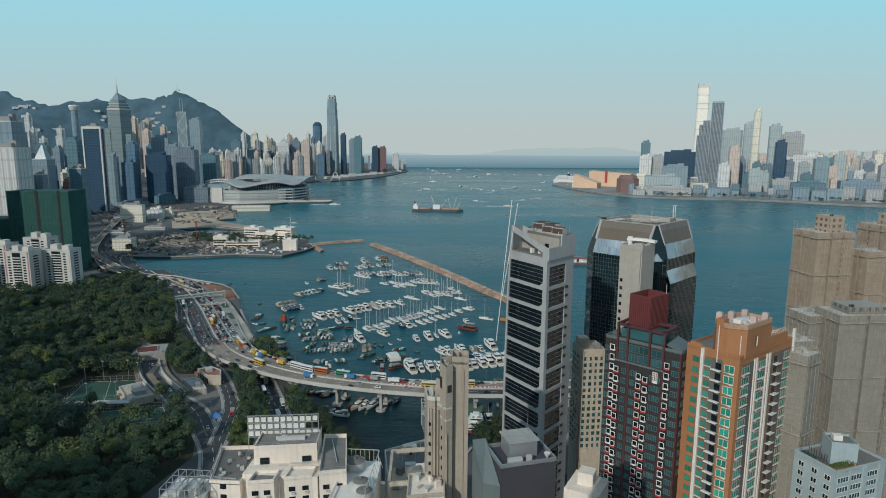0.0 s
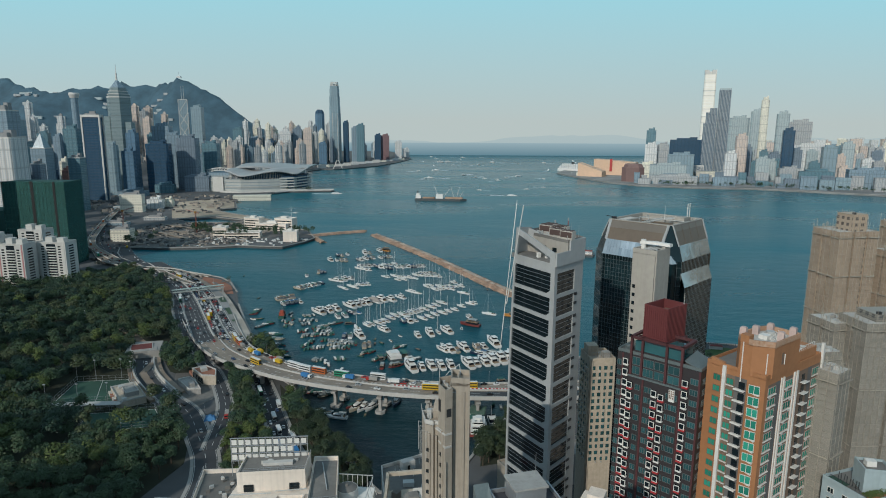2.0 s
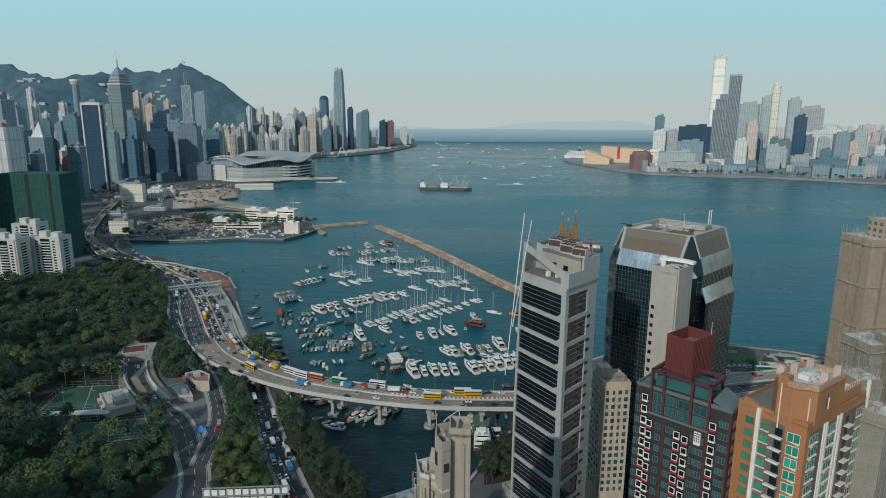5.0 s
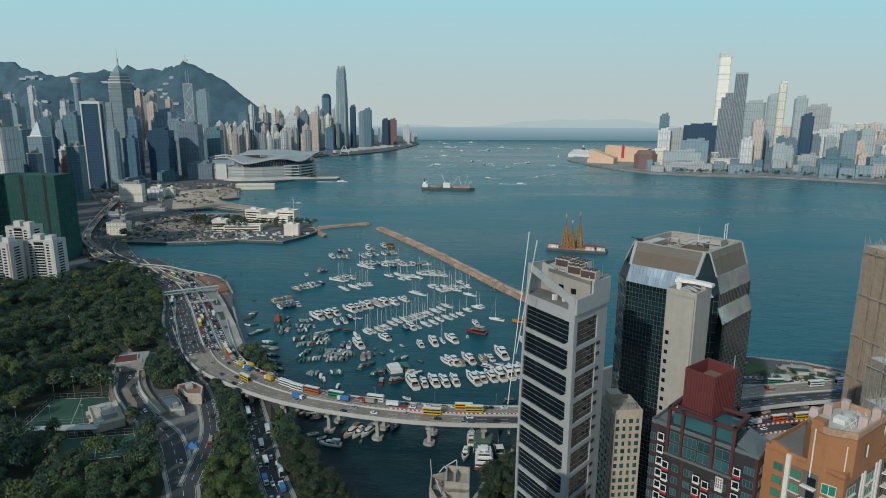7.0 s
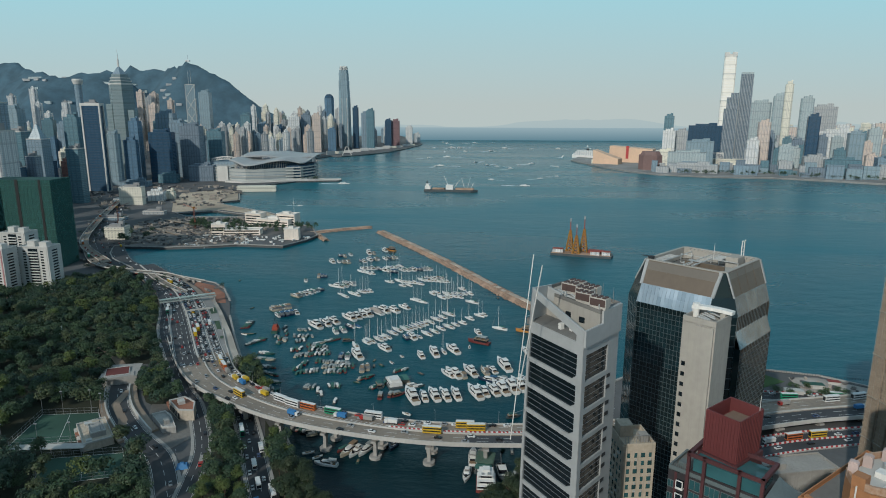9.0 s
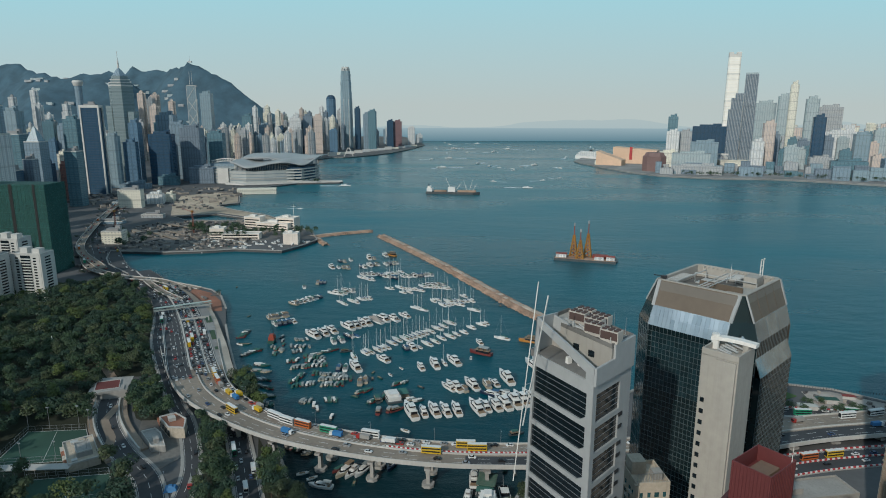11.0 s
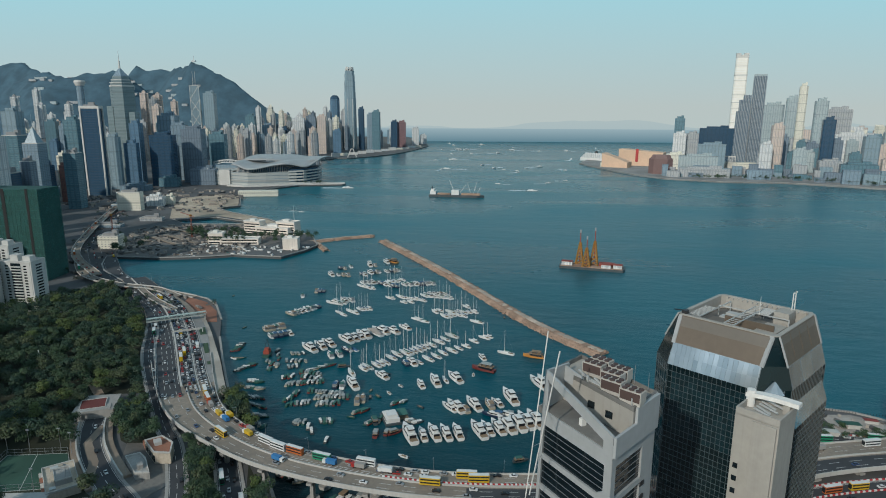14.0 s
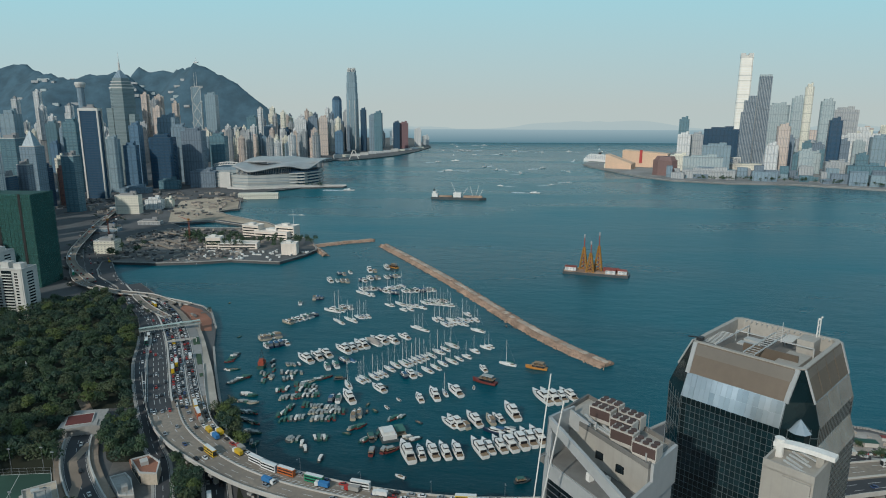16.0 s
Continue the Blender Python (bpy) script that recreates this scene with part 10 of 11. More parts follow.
AXLE = axle_mesh.mesh("axle", TYRE)


def wheels(t, L, W, s=1.0):
    for sx in (-0.31, 0.31):
        ob = part("axle", AXLE, TYRE, t)
        ob.matrix_basis = pose(L * sx, 0, 0) @ Matrix.Diagonal((s, W * 0.46, s, 1))


def car_template(i):
    t = thing("car", pose(0, 0, 0), f"{PAINT_WORDS[i]} car on the road", "car", "cars on the roads")
    part("body", M().box(-1.75, -1.05, -0.88, 0.88, 0, 0.5).box(1.05, 1.75, -0.86, 0.86, 0, 0.5).loft([[(-2.2, y, z) for y, z in ((-0.86, 0.3), (0.86, 0.3), (0.84, 0.85), (-0.84, 0.85))], [(-1.6, y, z) for y, z in ((-0.9, 0.28), (0.9, 0.28), (0.88, 0.95), (-0.88, 0.95))],
                           [(1.2, y, z) for y, z in ((-0.9, 0.28), (0.9, 0.28), (0.88, 0.9), (-0.88, 0.9))], [(2.2, y, z) for y, z in ((-0.8, 0.3), (0.8, 0.3), (0.76, 0.68), (-0.76, 0.68))]]).box(-1.15, 0.3, -0.64, 0.64, 1.40, 1.47), PAINTS[i], t)
    part("glasshouse", M().prism([(-1.7, -0.82), (1.0, -0.82), (1.0, 0.82), (-1.7, 0.82)], 0.9, 1.42, [(-1.2, -0.66), (0.35, -0.66), (0.35, 0.66), (-1.2, 0.66)]), CAR_GLASS, t)
    return t


def bus_template(mat, word, deck=2, L=11.0):
    t = thing("bus", pose(0, 0, 0), f"{word} {'double-decker' if deck == 2 else 'single-deck'} bus in the traffic", "bus", "buses on the roads")
    h = 4.3 if deck == 2 else 3.1
    part("body", M().prism(rect(L, 2.5, 0.2), 0.35, h), mat, t)
    part("lower_window", M().prism(rect(L - 0.5, 2.54, 0.2), 1.2, 2.0), CAR_GLASS, t)
    if deck == 2:
        part("upper_window", M().prism(rect(L - 0.3, 2.54, 0.2), 2.9, 3.7), CAR_GLASS, t)
    part("windscreen", M().box(L / 2 - 0.05, L / 2 + 0.03, -1.1, 1.1, 0.9, h - 0.6), CAR_GLASS, t)
    part("roof", M().prism(rect(L - 0.2, 2.4, 0.3), h, h + 0.1), ROOF_WHITE, t)
    wheels(t, L, 2.4, 1.4)
    return t


def lorry_template(cab, box, word):
    t = thing("lorry", pose(0, 0, 0), word, "lorry", "lorries on the roads")
    part("chassis", M().box(-4.0, 3.8, -1.0, 1.0, 0.5, 0.9), DARK_STEEL, t)
    part("cab", M().box(2.0, 4.0, -1.15, 1.15, 0.6, 2.7), cab, t)
    part("windscreen", M().box(3.96, 4.04, -1.0, 1.0, 1.5, 2.4), CAR_GLASS, t)
    part("load", M().box(-4.0, 1.8, -1.2, 1.2, 0.9, 3.2), box, t)
    wheels(t, 8, 2.2, 1.4)
    return t


V_CAR = [car_template(i) for i in range(5)]
V_BUS = [bus_template(BUS_YELLOW, "yellow"), bus_template(BUS_GREEN, "green"), bus_template(ROOF_WHITE, "white"), bus_template(BUS_ORANGE, "orange"), bus_template(ROOF_WHITE, "white", 1, 8)]
V_LORRY = [lorry_template(ROOF_WHITE, BUS_YELLOW, "lorry with a yellow load box"), lorry_template(ROOF_WHITE, LORRY_BLUE, "lorry under a blue tarpaulin"), lorry_template(PAINTS[3], CONCRETE, "lorry with a grey drum body"), lorry_template(ROOF_WHITE, ROOF_WHITE, "plain white box lorry")]
used_vehicle = set()


def put_vehicle(ob, m):
    if ob.name in used_vehicle:
        return copy_thing(ob, m)
    used_vehicle.add(ob.name)
    ob.matrix_basis = m
    return ob


def drive(line, at, off_share, ob, forward=True, rise=0.05):
    """Stands a vehicle at the share at of a line, to its left by off_share (metres)."""
    i = min(len(line) - 2, max(1, int(at)))
    p = line[i] + (line[i + 1] - line[i]) * (at - int(at))
    d, n = sides(line, i)
    q = p[:2] + n * off_share
    return put_vehicle(ob, pose(q[0], q[1], p[2] + rise, 0, 0, math.degrees(math.atan2(d[1], d[0])) + (0 if forward else 180)))


far_cars = [[] for _ in range(5)]


def queue(line, start, end, off, gap, heavy=0.2, forward=True, rise=0.06, far=False):
    """A lane of mixed traffic; gap: mean metres between vehicles; far: its cars join the distant mass."""
    at = start
    while at < end:
        r = veh_rnd.random()
        i = min(len(line) - 2, max(1, int(at)))
        seg = float(np.linalg.norm((line[i + 1] - line[i])[:2]))
        if r < heavy * 0.5:
            ob, L = veh_rnd.choice(V_BUS), 11
        elif r < heavy:
            ob, L = veh_rnd.choice(V_LORRY), 8
        else:
            c = veh_rnd.choices(range(5), (5, 3, 4, 2, 1))[0]
            ob, L = V_CAR[c], 4.5
        o = off(line[i]) if callable(off) else off
        if far and L < 5:
            d, n = sides(line, i)
            p = line[i][:2] + (line[i + 1] - line[i])[:2] * (at - int(at)) + n * o
            far_cars[c].append((p[0], p[1], line[i][2] + rise, math.atan2(d[1], d[0])))
            at += (L + gap * veh_rnd.uniform(0.4, 1.7)) / seg
            continue
        drive(line, at + L / 2 / seg, o, ob, forward, rise)
        at += (L + gap * veh_rnd.uniform(0.4, 1.7)) / seg


n_road = len(road_line)
i_w, i_a, i_b, i_e = index_at(-430), index_at(-228), index_at(-190), index_at(10)
for o, gap, heavy in ((-0.4, 3.2, 0.02), (2.8, 2.6, 0.04), (6.0, 3.0, 0.04), (11.2, 3.6, 0.03), (13.9, 4.4, 0.06)):
    queue(road_line, max(i_w, 14), 40, o, gap, heavy, False, 0.11, True)
    queue(road_line, 40, i_a, o, gap, heavy, False, 0.11)
queue(road_line, i_a, index_at(-205), lambda p: p[3] * 0.14, 6, 0.3, False)
queue(road_line, i_a, i_b, lambda p: p[3] * 0.29, 3, 0.45, False)
queue(road_line, i_a, i_e, lambda p: p[3] * 0.43, 3.6, 0.04, False)
queue(road_line, index_at(-88), index_at(-38), lambda p: p[3] * 0.27, 7, 0.06, False)
for o, gap in ((-5.7, 90), (-8.8, 70), (-12.4, 36), (-16.4, 42)):
    queue(road_line, i_w, i_a, o, gap, 0.06, True, 0.11)
for k, gap in ((-0.14, 55), (-0.27, 36), (-0.40, 60)):
    queue(road_line, i_a, i_e, lambda p: p[3] * k, gap, 0.05, True, 0.06)
for k, gap in ((0.30, 18), (-0.15, 30), (-0.33, 30)):
    queue(road_line, i_e + 6, index_at(300), lambda p: p[3] * k, gap, 0.25, k < 0)
for x, k, ob in ((-196, 0.30, V_LORRY[0]), (-187, 0.30, V_LORRY[1]), (-163, 0.30, V_LORRY[0]), (-150, 0.31, V_BUS[2]), (-137, 0.27, V_BUS[2]), (-124, 0.30, V_BUS[3]), (-108, 0.30, V_BUS[1]), (-100, 0.20, V_LORRY[1]),
                 (-24, 0.33, V_BUS[0]), (-15, 0.20, V_BUS[0]), (-42, -0.02, V_BUS[0]), (-72, 0.27, V_LORRY[3]), (-172, -0.10, V_BUS[0]), (-60, 0.26, V_CAR[3]), (-88, 0.28, V_CAR[1])):
    i = index_at(x)
    drive(road_line, i, road_line[i][3] * k, ob, k < 0)
for line, w in ((bus_line, 12),):
    for o, gap, f in ((-3.9, 10, True), (-0.9, 13, True), (2.6, 22, False)):
        queue(line, 4, len(line) - 14, o, gap, 0.12, f, 0.1)
for at, ob in ((36, V_BUS[2]), (27, V_LORRY[3])):
    drive(bus_line, at, 4.6, ob, True, 0.1)
for line, gap in ((tunnel_line, 46), (slip_line, 34)):
    queue(line, 3, len(line) - 2, 2.2, gap, 0.1, True, 0.1)
for line in (E_ROAD_A, E_ROAD_B):
    for o, gap, f in ((-4, 12, True), (3, 12, False)):
        queue(line, 4, 28, o, gap, 0.3, f, 0.1, True)
for o, gap, f in ((-13, 60, True), (9, 44, False)):
    queue(W_ROAD, 2, len(W_ROAD) - 2, o, gap * 0.5, 0.1, f, 0.1, True)
queue(W_ROAD_C, 1, len(W_ROAD_C) - 2, 1.5, 14, 0.1, True, 0.1, True)
queue(W_ROAD_B, 1, len(W_ROAD_B) - 2, 1.5, 14, 0.1, True, 0.1, True)
cabin = M()
for places, paint, word in zip(far_cars, PAINTS, PAINT_WORDS):
    k = M()
    for x, y, z, a in places:
        k.obox(x, y, z + 0.25, 4.3, 1.8, 0.65, a).obox(x, y, z + 1.38, 1.6, 1.3, 0.06, a)
        cabin.obox(x, y, z + 0.9, 2.4, 1.6, 0.5, a)
    if places:
        tagged(part("distant_cars", k, paint), f"{word} cars queueing on the distant roads", "cars", "", "stuff")
tagged(part("distant_car_windows", cabin, CAR_GLASS), "dark windows of the distant cars", "cars", "", "stuff")

# gantry footbridge, sign gantry and road lamps
t = thing("footbridge", pose(-317, 655, 3.5, 0, 0, 35), "pale green steel footbridge spanning the road", "footbridge")
part("deck", M().box(-27, 26, -1.6, 1.6, 6.5, 7.1), PALE_CONCRETE, t)
k = M()
for s in (-1.6, 1.6):
    k.beam((-27, s, 7.2), (26, s, 7.2), 0.25).beam((-27, s, 9.6), (26, s, 9.6), 0.3)
    for i in range(18):
        k.beam((-27 + 3 * i, s, 7.1), (-25.5 + 3 * i, s, 9.6), 0.16).beam((-25.5 + 3 * i, s, 9.6), (-24 + 3 * i, s, 7.1), 0.16)
part("truss", k, plain("pale_green_steel", (0.42, 0.50, 0.46), 0.6, vary=0.15), t, "pale green lattice truss")
part("roof", M().box(-27, 26, -1.8, 1.8, 9.7, 9.9), bpy.data.materials["pale_green_steel"], t)
for x in (-26, 0, 25):
    part("column", M().box(x - 0.6, x + 0.6, -1, 1, 0, 6.5), CONCRETE, t)
t = thing("sign_gantry", pose(-290, 625, 3.5, 0, 0, 32), "pale steel sign gantry over the queueing lanes", "gantry")
part("beam", M().box(-13, 12, -0.5, 0.5, 6.4, 7.4), PALE_CONCRETE, t)
for x in (-13, 12):
    part("post", M().box(x - 0.4, x + 0.4, -0.4, 0.4, 0, 6.6), PALE_CONCRETE, t)
for x in (-9, -2, 5):
    part("sign_panel", M().box(x, x + 4.5, -0.7, -0.5, 5.8, 7.9), PALE_CONCRETE, t)
lamp = None
for i in range(4, n_road - 60, 6):
    p = road_line[i]
    d, n = sides(road_line, i)
    q = p[:2] + n * (p[3] / 2 - 0.1)
    m = pose(q[0], q[1], p[2], 0, 0, math.degrees(math.atan2(n[1], n[0])) + 180)
    if lamp is None:
        lamp = thing("street_lamp", m, "slim grey street lamp on the parapet", "lamp", "street lamps of the viaduct")
        part("post", M().cyl(0, 0, 0, 9, 0.11, 0.07, 6), STEEL, lamp)
        part("arm", M().beam((0, 0, 8.9), (2.2, 0, 9.4), 0.1).box(1.9, 2.9, -0.15, 0.15, 9.35, 9.5), STEEL, lamp)
    else:
        copy_thing(lamp, m)
for x, y in ((-160, 335), (-178, 372), (-212, 408), (-200, 405), (-152, 300), (-250, 448)):
    copy_thing(lamp, pose(x, y, 3.6, 0, 0, veh_rnd.uniform(0, 360)))

# ---- the club and depot on the western quay ----
for x, y, w, d, h, r, lab in ((-415, 1020, 58, 18, 9, 8, "low white club house with long window bands"), (-452, 1018, 22, 16, 17, 8, "white club block with open balconies"), (-392, 1105, 60, 26, 12, -10, "white terraced club building by the water"),
                              (-372, 1110, 34, 20, 20, -10, "white club building with a curved top deck"), (-325, 992, 22, 14, 17, 6, "white boat shed wall at the quay end"), (-430, 1110, 30, 18, 20, -10, "white club annex with flat roofs")):
    t = thing("club_building", pose(x, y, 3.5, 0, 0, r), lab, "building", "club buildings on the quay")
    part("block", M().box(-w / 2, w / 2, -d / 2, d / 2, 0, h), WARM_WHITE, t)
    part("parapet", M().rim(rect(w + 0.6, d + 0.6), 0.6, h - 0.6, h + 0.8), WHITE_PAINT, t)
    for f in range(max(1, int(h / 4.5))):
        if w != 22 or d != 14:
            part("window_band", M().box(-w * 0.46, w * 0.46, -d / 2 - 0.08, -d / 2 + 0.1, 1.6 + 4.3 * f, 3.4 + 4.3 * f), NEAR_GLASS, t)
    part("roof_hut", M().box(-w * 0.2, w * 0.1, -d * 0.2, d * 0.2, h, h + 3.5), WHITE_PAINT, t)
t = thing("signal_mast", pose(-365, 1120, 23, 0, 0, 0), "tall white signal mast above the club", "mast")
part("mast", M().cyl(0, 0, 0, 26, 0.35, 0.15, 6).beam((-5, 0, 17), (5, 0, 17), 0.2), WHITE_PAINT, t)
k = M()
site = random.Random(15)
SITE, st, sb = nodes_of("site_materials")
ramp = mix_colour(st, spread(st, st.nodes.new("ShaderNodeNewGeometry").outputs["Random Per Island"], 0.25, 1.0), (0.07, 0.075, 0.08), (0.46, 0.40, 0.34))
st.links.new(mix_colour(st, math_node(st, "MULTIPLY", spread(st, noise_node(st, 0.8, 4), 0.3, 0.7), 0.4), ramp, (0.12, 0.10, 0.09)), sb.inputs["Base Color"])
sb.inputs["Roughness"].default_value = 0.9
for i in range(760):
    x, y = site.uniform(-640, -395), site.uniform(925, 1165)
    if inside(x, y, [(-560, 922), (-482, 924), (-400, 950), (-345, 1070), (-455, 1165), (-590, 1155), (-640, 1100)]):
        k.obox(x, y, 3.6, site.uniform(2, 11), site.uniform(1.5, 4), site.uniform(0.5, 3.5), site.uniform(0, 3))
tagged(part("depot_clutter", k, SITE), "containers, pipes and stacked materials in the depot yard", "materials", "", "stuff")
k = M()
for i in range(300):
    x, y = site.uniform(-980, -600), site.uniform(1290, 1640)
    if inside(x, y, ISLAND):
        k.obox(x, y, 3.6, site.uniform(3, 16), site.uniform(2, 6), site.uniform(0.6, 5), site.uniform(0, 3))
tagged(part("works_clutter", k, SITE), "sheds, containers and heaps on the reclamation works", "materials", "", "stuff")
k = M()
for i in range(70):
    x, y = site.uniform(-470, -300), site.uniform(930, 1010)
    if inside(x, y, ISLAND) and y > 948 + (x + 393) * 0.0:
        k.obox(x, y, 3.6, site.uniform(3, 9), site.uniform(1.5, 3), site.uniform(0.8, 2.6), site.uniform(0, 3))
tagged(part("boatyard_clutter", k, GEL_WHITE), "white dinghies and gear parked on the club's hard", "boats ashore", "", "stuff")
for x, y, w, d, h, mt in ((-770, 1300, 46, 18, 40, F_CREAM), (-752, 1360, 34, 16, 24, F_WHITE), (-735, 1385, 20, 14, 20, F_CREAM), (-800, 1340, 60, 30, 10, F_GREY), (-590, 965, 30, 20, 22, F_CREAM), (-700, 1120, 50, 16, 8, F_GREY), (-660, 1190, 40, 14, 9, F_TAN)):
    office(x, y, w, d, h, mt, 8, group="low blocks by the harbour road")
k = M()
for i, (a, b) in enumerate((((-560, 1060), (-480, 1010)), ((-570, 1040), (-490, 985)), ((-600, 1120), (-500, 1075)), ((-620, 1060), (-560, 1010)))):
    k.beam((*a, 6), (*b, 4.5), 7, 1.2)
structure("ramp_works", k, DECK, "bare concrete tunnel ramps under construction", "ramp")
SITE_RED = plain("faded_crane_red", (0.30, 0.10, 0.07), 0.7, vary=0.25)
for x, y, h in ((-600, 985, 44), (-512, 1055, 34)):
    t = thing("site_crane", pose(x, y, 3.5, 0, 0, site.uniform(0, 360)), "rust-red lattice construction crane", "crane", "construction cranes")
    k = M()
    for sx, sy in ((-0.8, -0.8), (0.8, -0.8), (0.8, 0.8), (-0.8, 0.8)):
        k.beam((sx, sy, 0), (sx, sy, h), 0.3)
    for i in range(int(h / 2)):
        k.beam((-0.8, -0.8, 2 * i), (0.8, -0.8, 2 * i + 2), 0.2).beam((0.8, 0.8, 2 * i), (-0.8, 0.8, 2 * i + 2), 0.2)
    part("mast", k, SITE_RED, t)
    k = M().beam((-10, 0, h), (34, 0, h + 2.6), 0.35).beam((-10, 0, h + 1.6), (34, 0, h + 3.4), 0.3)
    for i in range(14):
        k.beam((-10 + 3.1 * i, 0, h + 0.18 * i), (-8.4 + 3.1 * i, 0, h + 1.7 + 0.12 * i), 0.2)
    part("jib", k, SITE_RED, t)
    part("cab", M().box(-1.5, 1.5, -1.5, 1.5, h, h + 3), CRANE_YELLOW, t)
k = M()
quad_sets = []
for x, y in [(-505 + 5 * i + site.uniform(-2, 2), 1048 + site.uniform(-6, 8)) for i in range(9)] + [(-340 + 5 * i, 1062 + site.uniform(-8, 8)) for i in range(7)] + [(-562 + site.uniform(-6, 6), 935 + site.uniform(-8, 8)) for i in range(5)] + [(-470 + 9 * i, 1010) for i in range(8)] + [(-500 + site.uniform(-30, 60), 1062 + site.uniform(-8, 14)) for i in range(26)] + [(-425 + site.uniform(-50, 60), 1050 + site.uniform(-14, 16)) for i in range(22)] + [(-352 + site.uniform(-16, 20), 1030 + site.uniform(-20, 20)) for i in range(10)] + [(-600 + site.uniform(-20, 70), 950 + site.uniform(-10, 60)) for i in range(14)]:
    for q in KINDS[site.randrange(8)][0][:220]:
        quad_sets.append([(p.x + x, p.y + y, p.z * 1.25 + 3.5) for p in q])
k.v, k.f = [p for q in quad_sets for p in q], [tuple(range(4 * j, 4 * j + 4)) for j in range(len(quad_sets))]
tagged(part("quay_trees", k, LEAF), "dark clump of trees on the western quay", "trees", "", "stuff")
quad_sets = []
for i in range(150):
    x = site.uniform(520, 1150)
    y = 2060 + (30 if x < 780 else 30 - (x - 780) * 0.52) + site.uniform(0, 40)
    if site.random() < 0.7:
        for q in KINDS[site.randrange(8)][0][:120]:
            quad_sets.append([(p.x * 1.3 + x, p.y * 1.3 + y, p.z * 1.1 + 4) for p in q])
for i in range(60):
    x, y = -850 + site.uniform(0, 330), site.uniform(1770, 1800)
    for q in KINDS[site.randrange(8)][0][:100]:
        quad_sets.append([(p.x + x, p.y + y, p.z + 3.5) for p in q])
k = M()
k.v, k.f = [p for q in quad_sets for p in q], [tuple(range(4 * j, 4 * j + 4)) for j in range(len(quad_sets))]
tagged(part("promenade_trees", k, LEAF), "line of dark trees along the far promenades", "trees", "", "stuff")

# ---- eastern waterfront ----
structure("lawn_east", M().prism([(178, 510), (206, 528), (196, 540), (168, 530)], 3.3, 3.85), plain("mown_lawn", (0.06, 0.11, 0.03), 0.9, vary=0.25), "small fenced green lawn by the sea wall", "lawn")
structure("yard_east", M().prism([(212, 512), (262, 512), (330, 500), (330, 510), (262, 522), (232, 538), (212, 536)], 3.3, 3.8), plain("pale_yard", (0.40, 0.36, 0.32), 0.9, vary=0.3), "pale gravel yard by the sea wall", "ground")
for x, y, w, d, h, lab in ((186, 536, 10, 3, 4, "red-roofed"), (222, 520, 14, 5, 4, "green"), (240, 528, 8, 4, 3, "red"), (204, 508, 12, 4, 4, "blue-grey")):
    t = thing("quay_hut", pose(x, y, 3.8, 0, 0, site.uniform(-20, 20)), f"low {lab} hut on the waterfront", "hut", "waterfront huts")
    part("wall", M().box(-w / 2, w / 2, -d / 2, d / 2, 0, h * 0.7), PALE_CONCRETE, t)
    part("roof", M().prism(rect(w + 0.8, d + 0.8), h * 0.7, h, rect(w * 0.8, 0.4)), {"red-roofed": HULL_RED, "green": HULL_GREEN, "red": HULL_RED}.get(lab, AWNING), t)
k = M()
for i in range(60):
    k.beam((165 + 1.75 * i, 552 - 0.35 * i * 0.8, 3.8), (165 + 1.75 * i, 552 - 0.35 * i * 0.8, 5.2), 0.25)
structure("quay_posts", k, DARK_STEEL, "row of dark posts along the sea wall", "post")

# water-filled lane barriers, red and white by turns
for line, off, lo, hi in ((road_line, 1.6, index_at(-70), index_at(60)), (E_ROAD_A, 0.2, 6, 24), (E_ROAD_A, 9.6, 5, 24), (E_ROAD_A, -9.4, 5, 24), (E_ROAD_B, 6.4, 4, 22)):
    red_k, white_k, run = M(), M(), 0
    for i in range(lo, min(hi, len(line) - 1)):
        d, n = sides(line, i)
        a, b = line[i][:2] + n * off, line[i + 1][:2] + n * off
        for j in range(5):
            q = a + (b - a) * (j + 0.5) / 5
            (red_k if (i * 5 + j) % 2 else white_k).obox(q[0], q[1], line[i][2], 1.65, 0.6, 1.0, math.atan2(d[1], d[0]))
    t = thing("lane_barrier", pose(0, 0, 0), "row of red and white plastic lane barriers", "barrier", "lane barriers on the waterfront roads")
    stuff(part("red_block", red_k, RED_TRIM, t, "red barrier blocks"))
    stuff(part("white_block", white_k, ROOF_WHITE, t, "white barrier blocks"))
east = random.Random(31)
k = M()
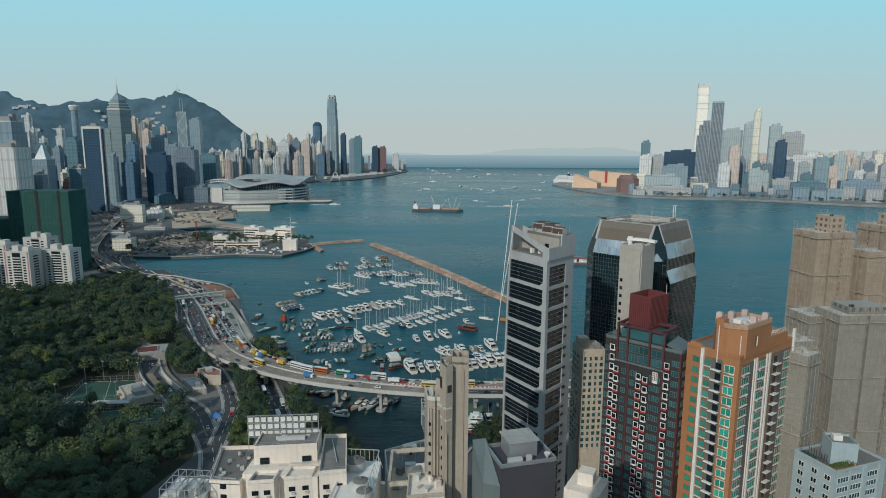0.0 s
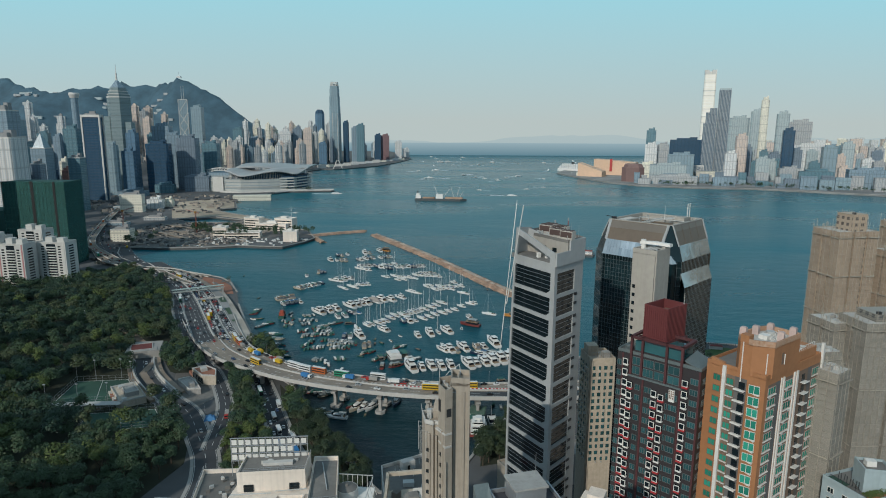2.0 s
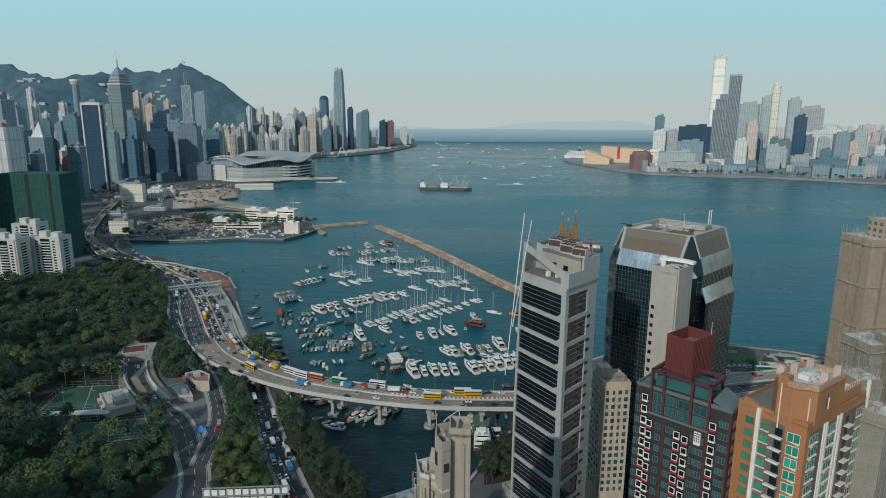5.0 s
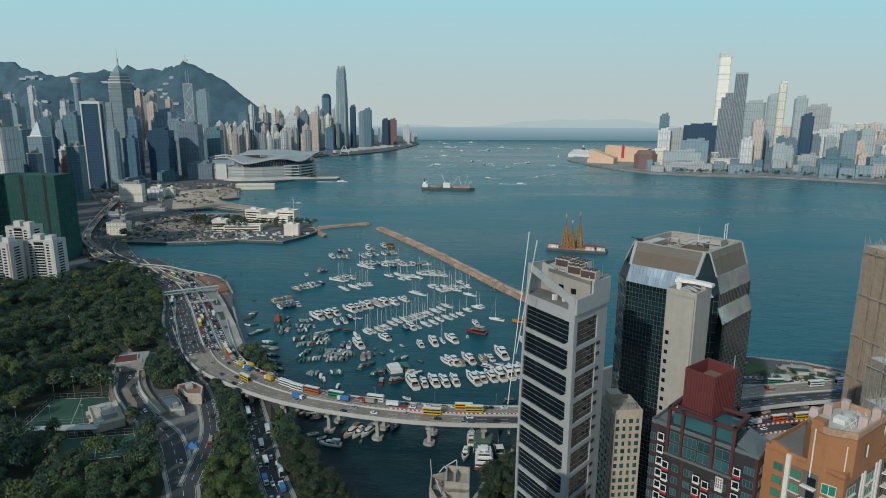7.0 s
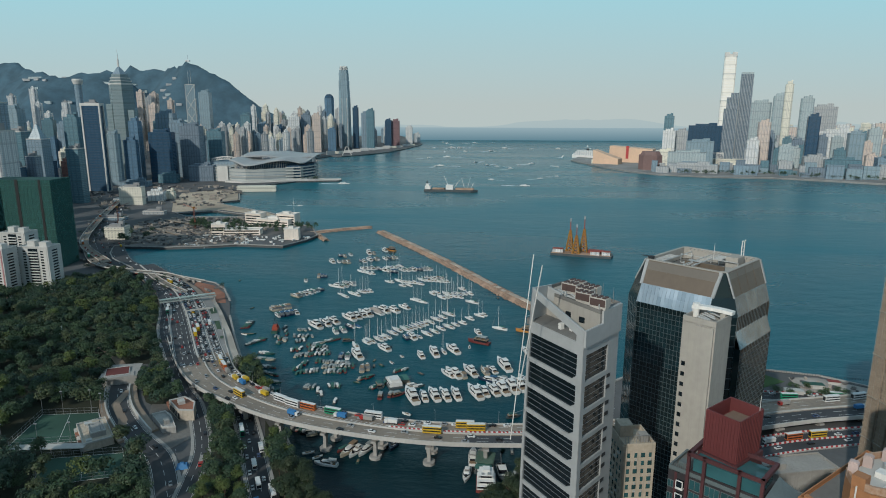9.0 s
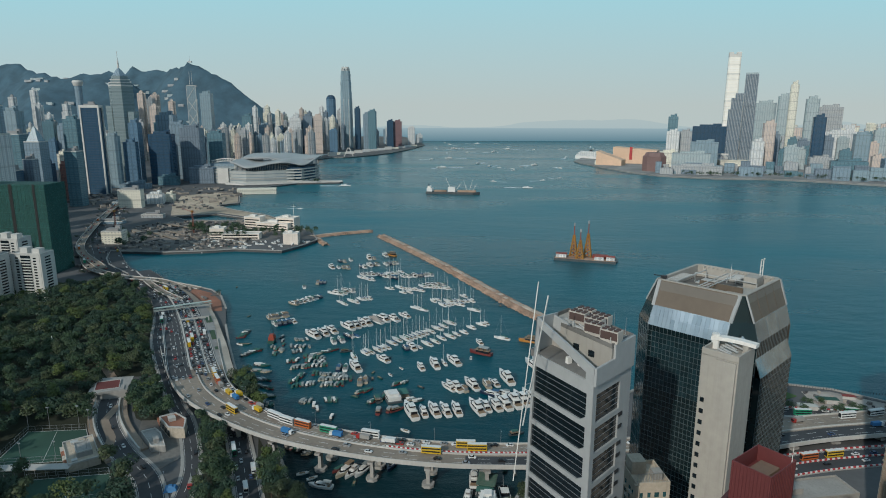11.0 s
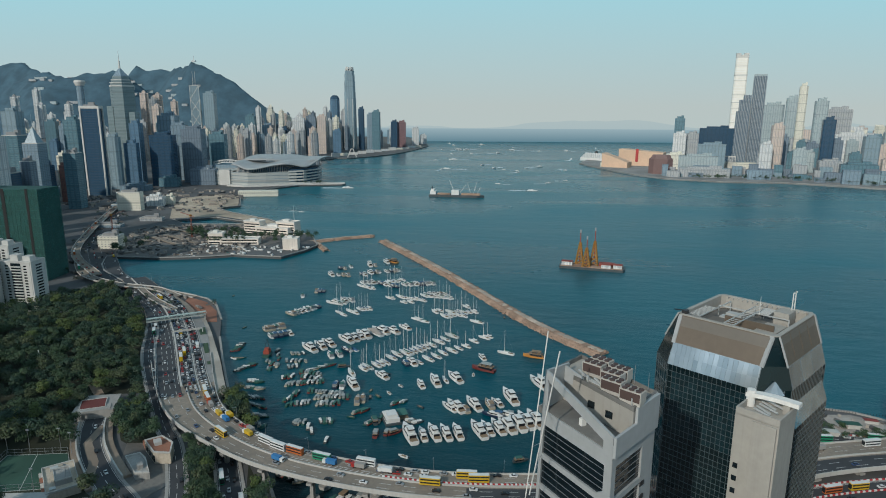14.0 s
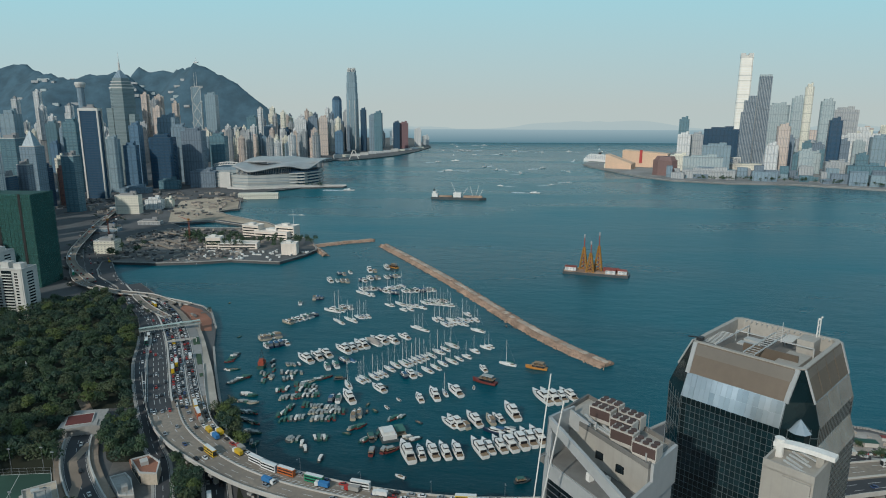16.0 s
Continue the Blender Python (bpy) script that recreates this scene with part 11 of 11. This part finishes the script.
for i in range(90):
    x, y = east.uniform(168, 320), east.uniform(506, 536)
    if inside(x, y, [(212, 512), (262, 512), (330, 500), (330, 510), (262, 522), (232, 538), (212, 536)]):
        k.obox(x, y, 3.8, east.uniform(1, 5), east.uniform(1, 2.4), east.uniform(0.5, 2.4), east.uniform(0, 3))
tagged(part("yard_clutter", k, SITE), "stacked works materials on the waterfront yard", "materials", "", "stuff")
quad_sets = []
for i in range(34):
    x, y = east.uniform(150, 300), east.uniform(500, 512)
    for q in KINDS[east.randrange(8)][0][:260]:
        quad_sets.append([(p.x * 0.6 + x, p.y * 0.6 + y, p.z * 0.55 + 3.5) for p in q])
k = M()
k.v, k.f = [p for q in quad_sets for p in q], [tuple(range(4 * j, 4 * j + 4)) for j in range(len(quad_sets))]
tagged(part("waterfront_trees", k, LEAF), "low dark trees along the waterfront road", "trees", "", "stuff")

# the shaded interchange: parked vehicles, sheds and street trees
k, quad_sets = M(), []
INTERCHANGE = [(-360, 700), (-300, 690), (-312, 724), (-345, 748), (-403, 762), (-450, 776), (-520, 832), (-560, 905), (-600, 980), (-680, 1130), (-820, 1420), (-900, 1420), (-720, 1080), (-600, 860), (-500, 770), (-430, 730)]
road_pts = [p[:2] for line in (W_ROAD, W_ROAD_B, W_ROAD_C) for p in line]
for i in range(1500):
    x, y = east.uniform(-900, -300), east.uniform(690, 1420)
    if not inside(x, y, INTERCHANGE):
        continue
    if east.random() < 0.30 and far_from(x, y, road_pts, 13):
        for q in KINDS[east.randrange(8)][0][:150]:
            quad_sets.append([(p.x * 0.8 + x, p.y * 0.8 + y, p.z * 0.7 + 3.5) for p in q])
    elif far_from(x, y, road_pts, 7) or east.random() < 0.35:
        k.obox(x, y, 3.6, east.uniform(3.5, 9), east.uniform(1.7, 2.6), east.uniform(1.2, 3.2), 2.1 + east.choice((0, 0, 1.57)) + east.uniform(-0.2, 0.2))
tagged(part("parked_vehicles", k, SITE), "parked vehicles and sheds about the interchange", "vehicles", "", "stuff")
k = M()
k.v, k.f = [p for q in quad_sets for p in q], [tuple(range(4 * j, 4 * j + 4)) for j in range(len(quad_sets))]
tagged(part("street_trees", k, LEAF_DEEP), "dark street trees about the interchange", "trees", "", "stuff")
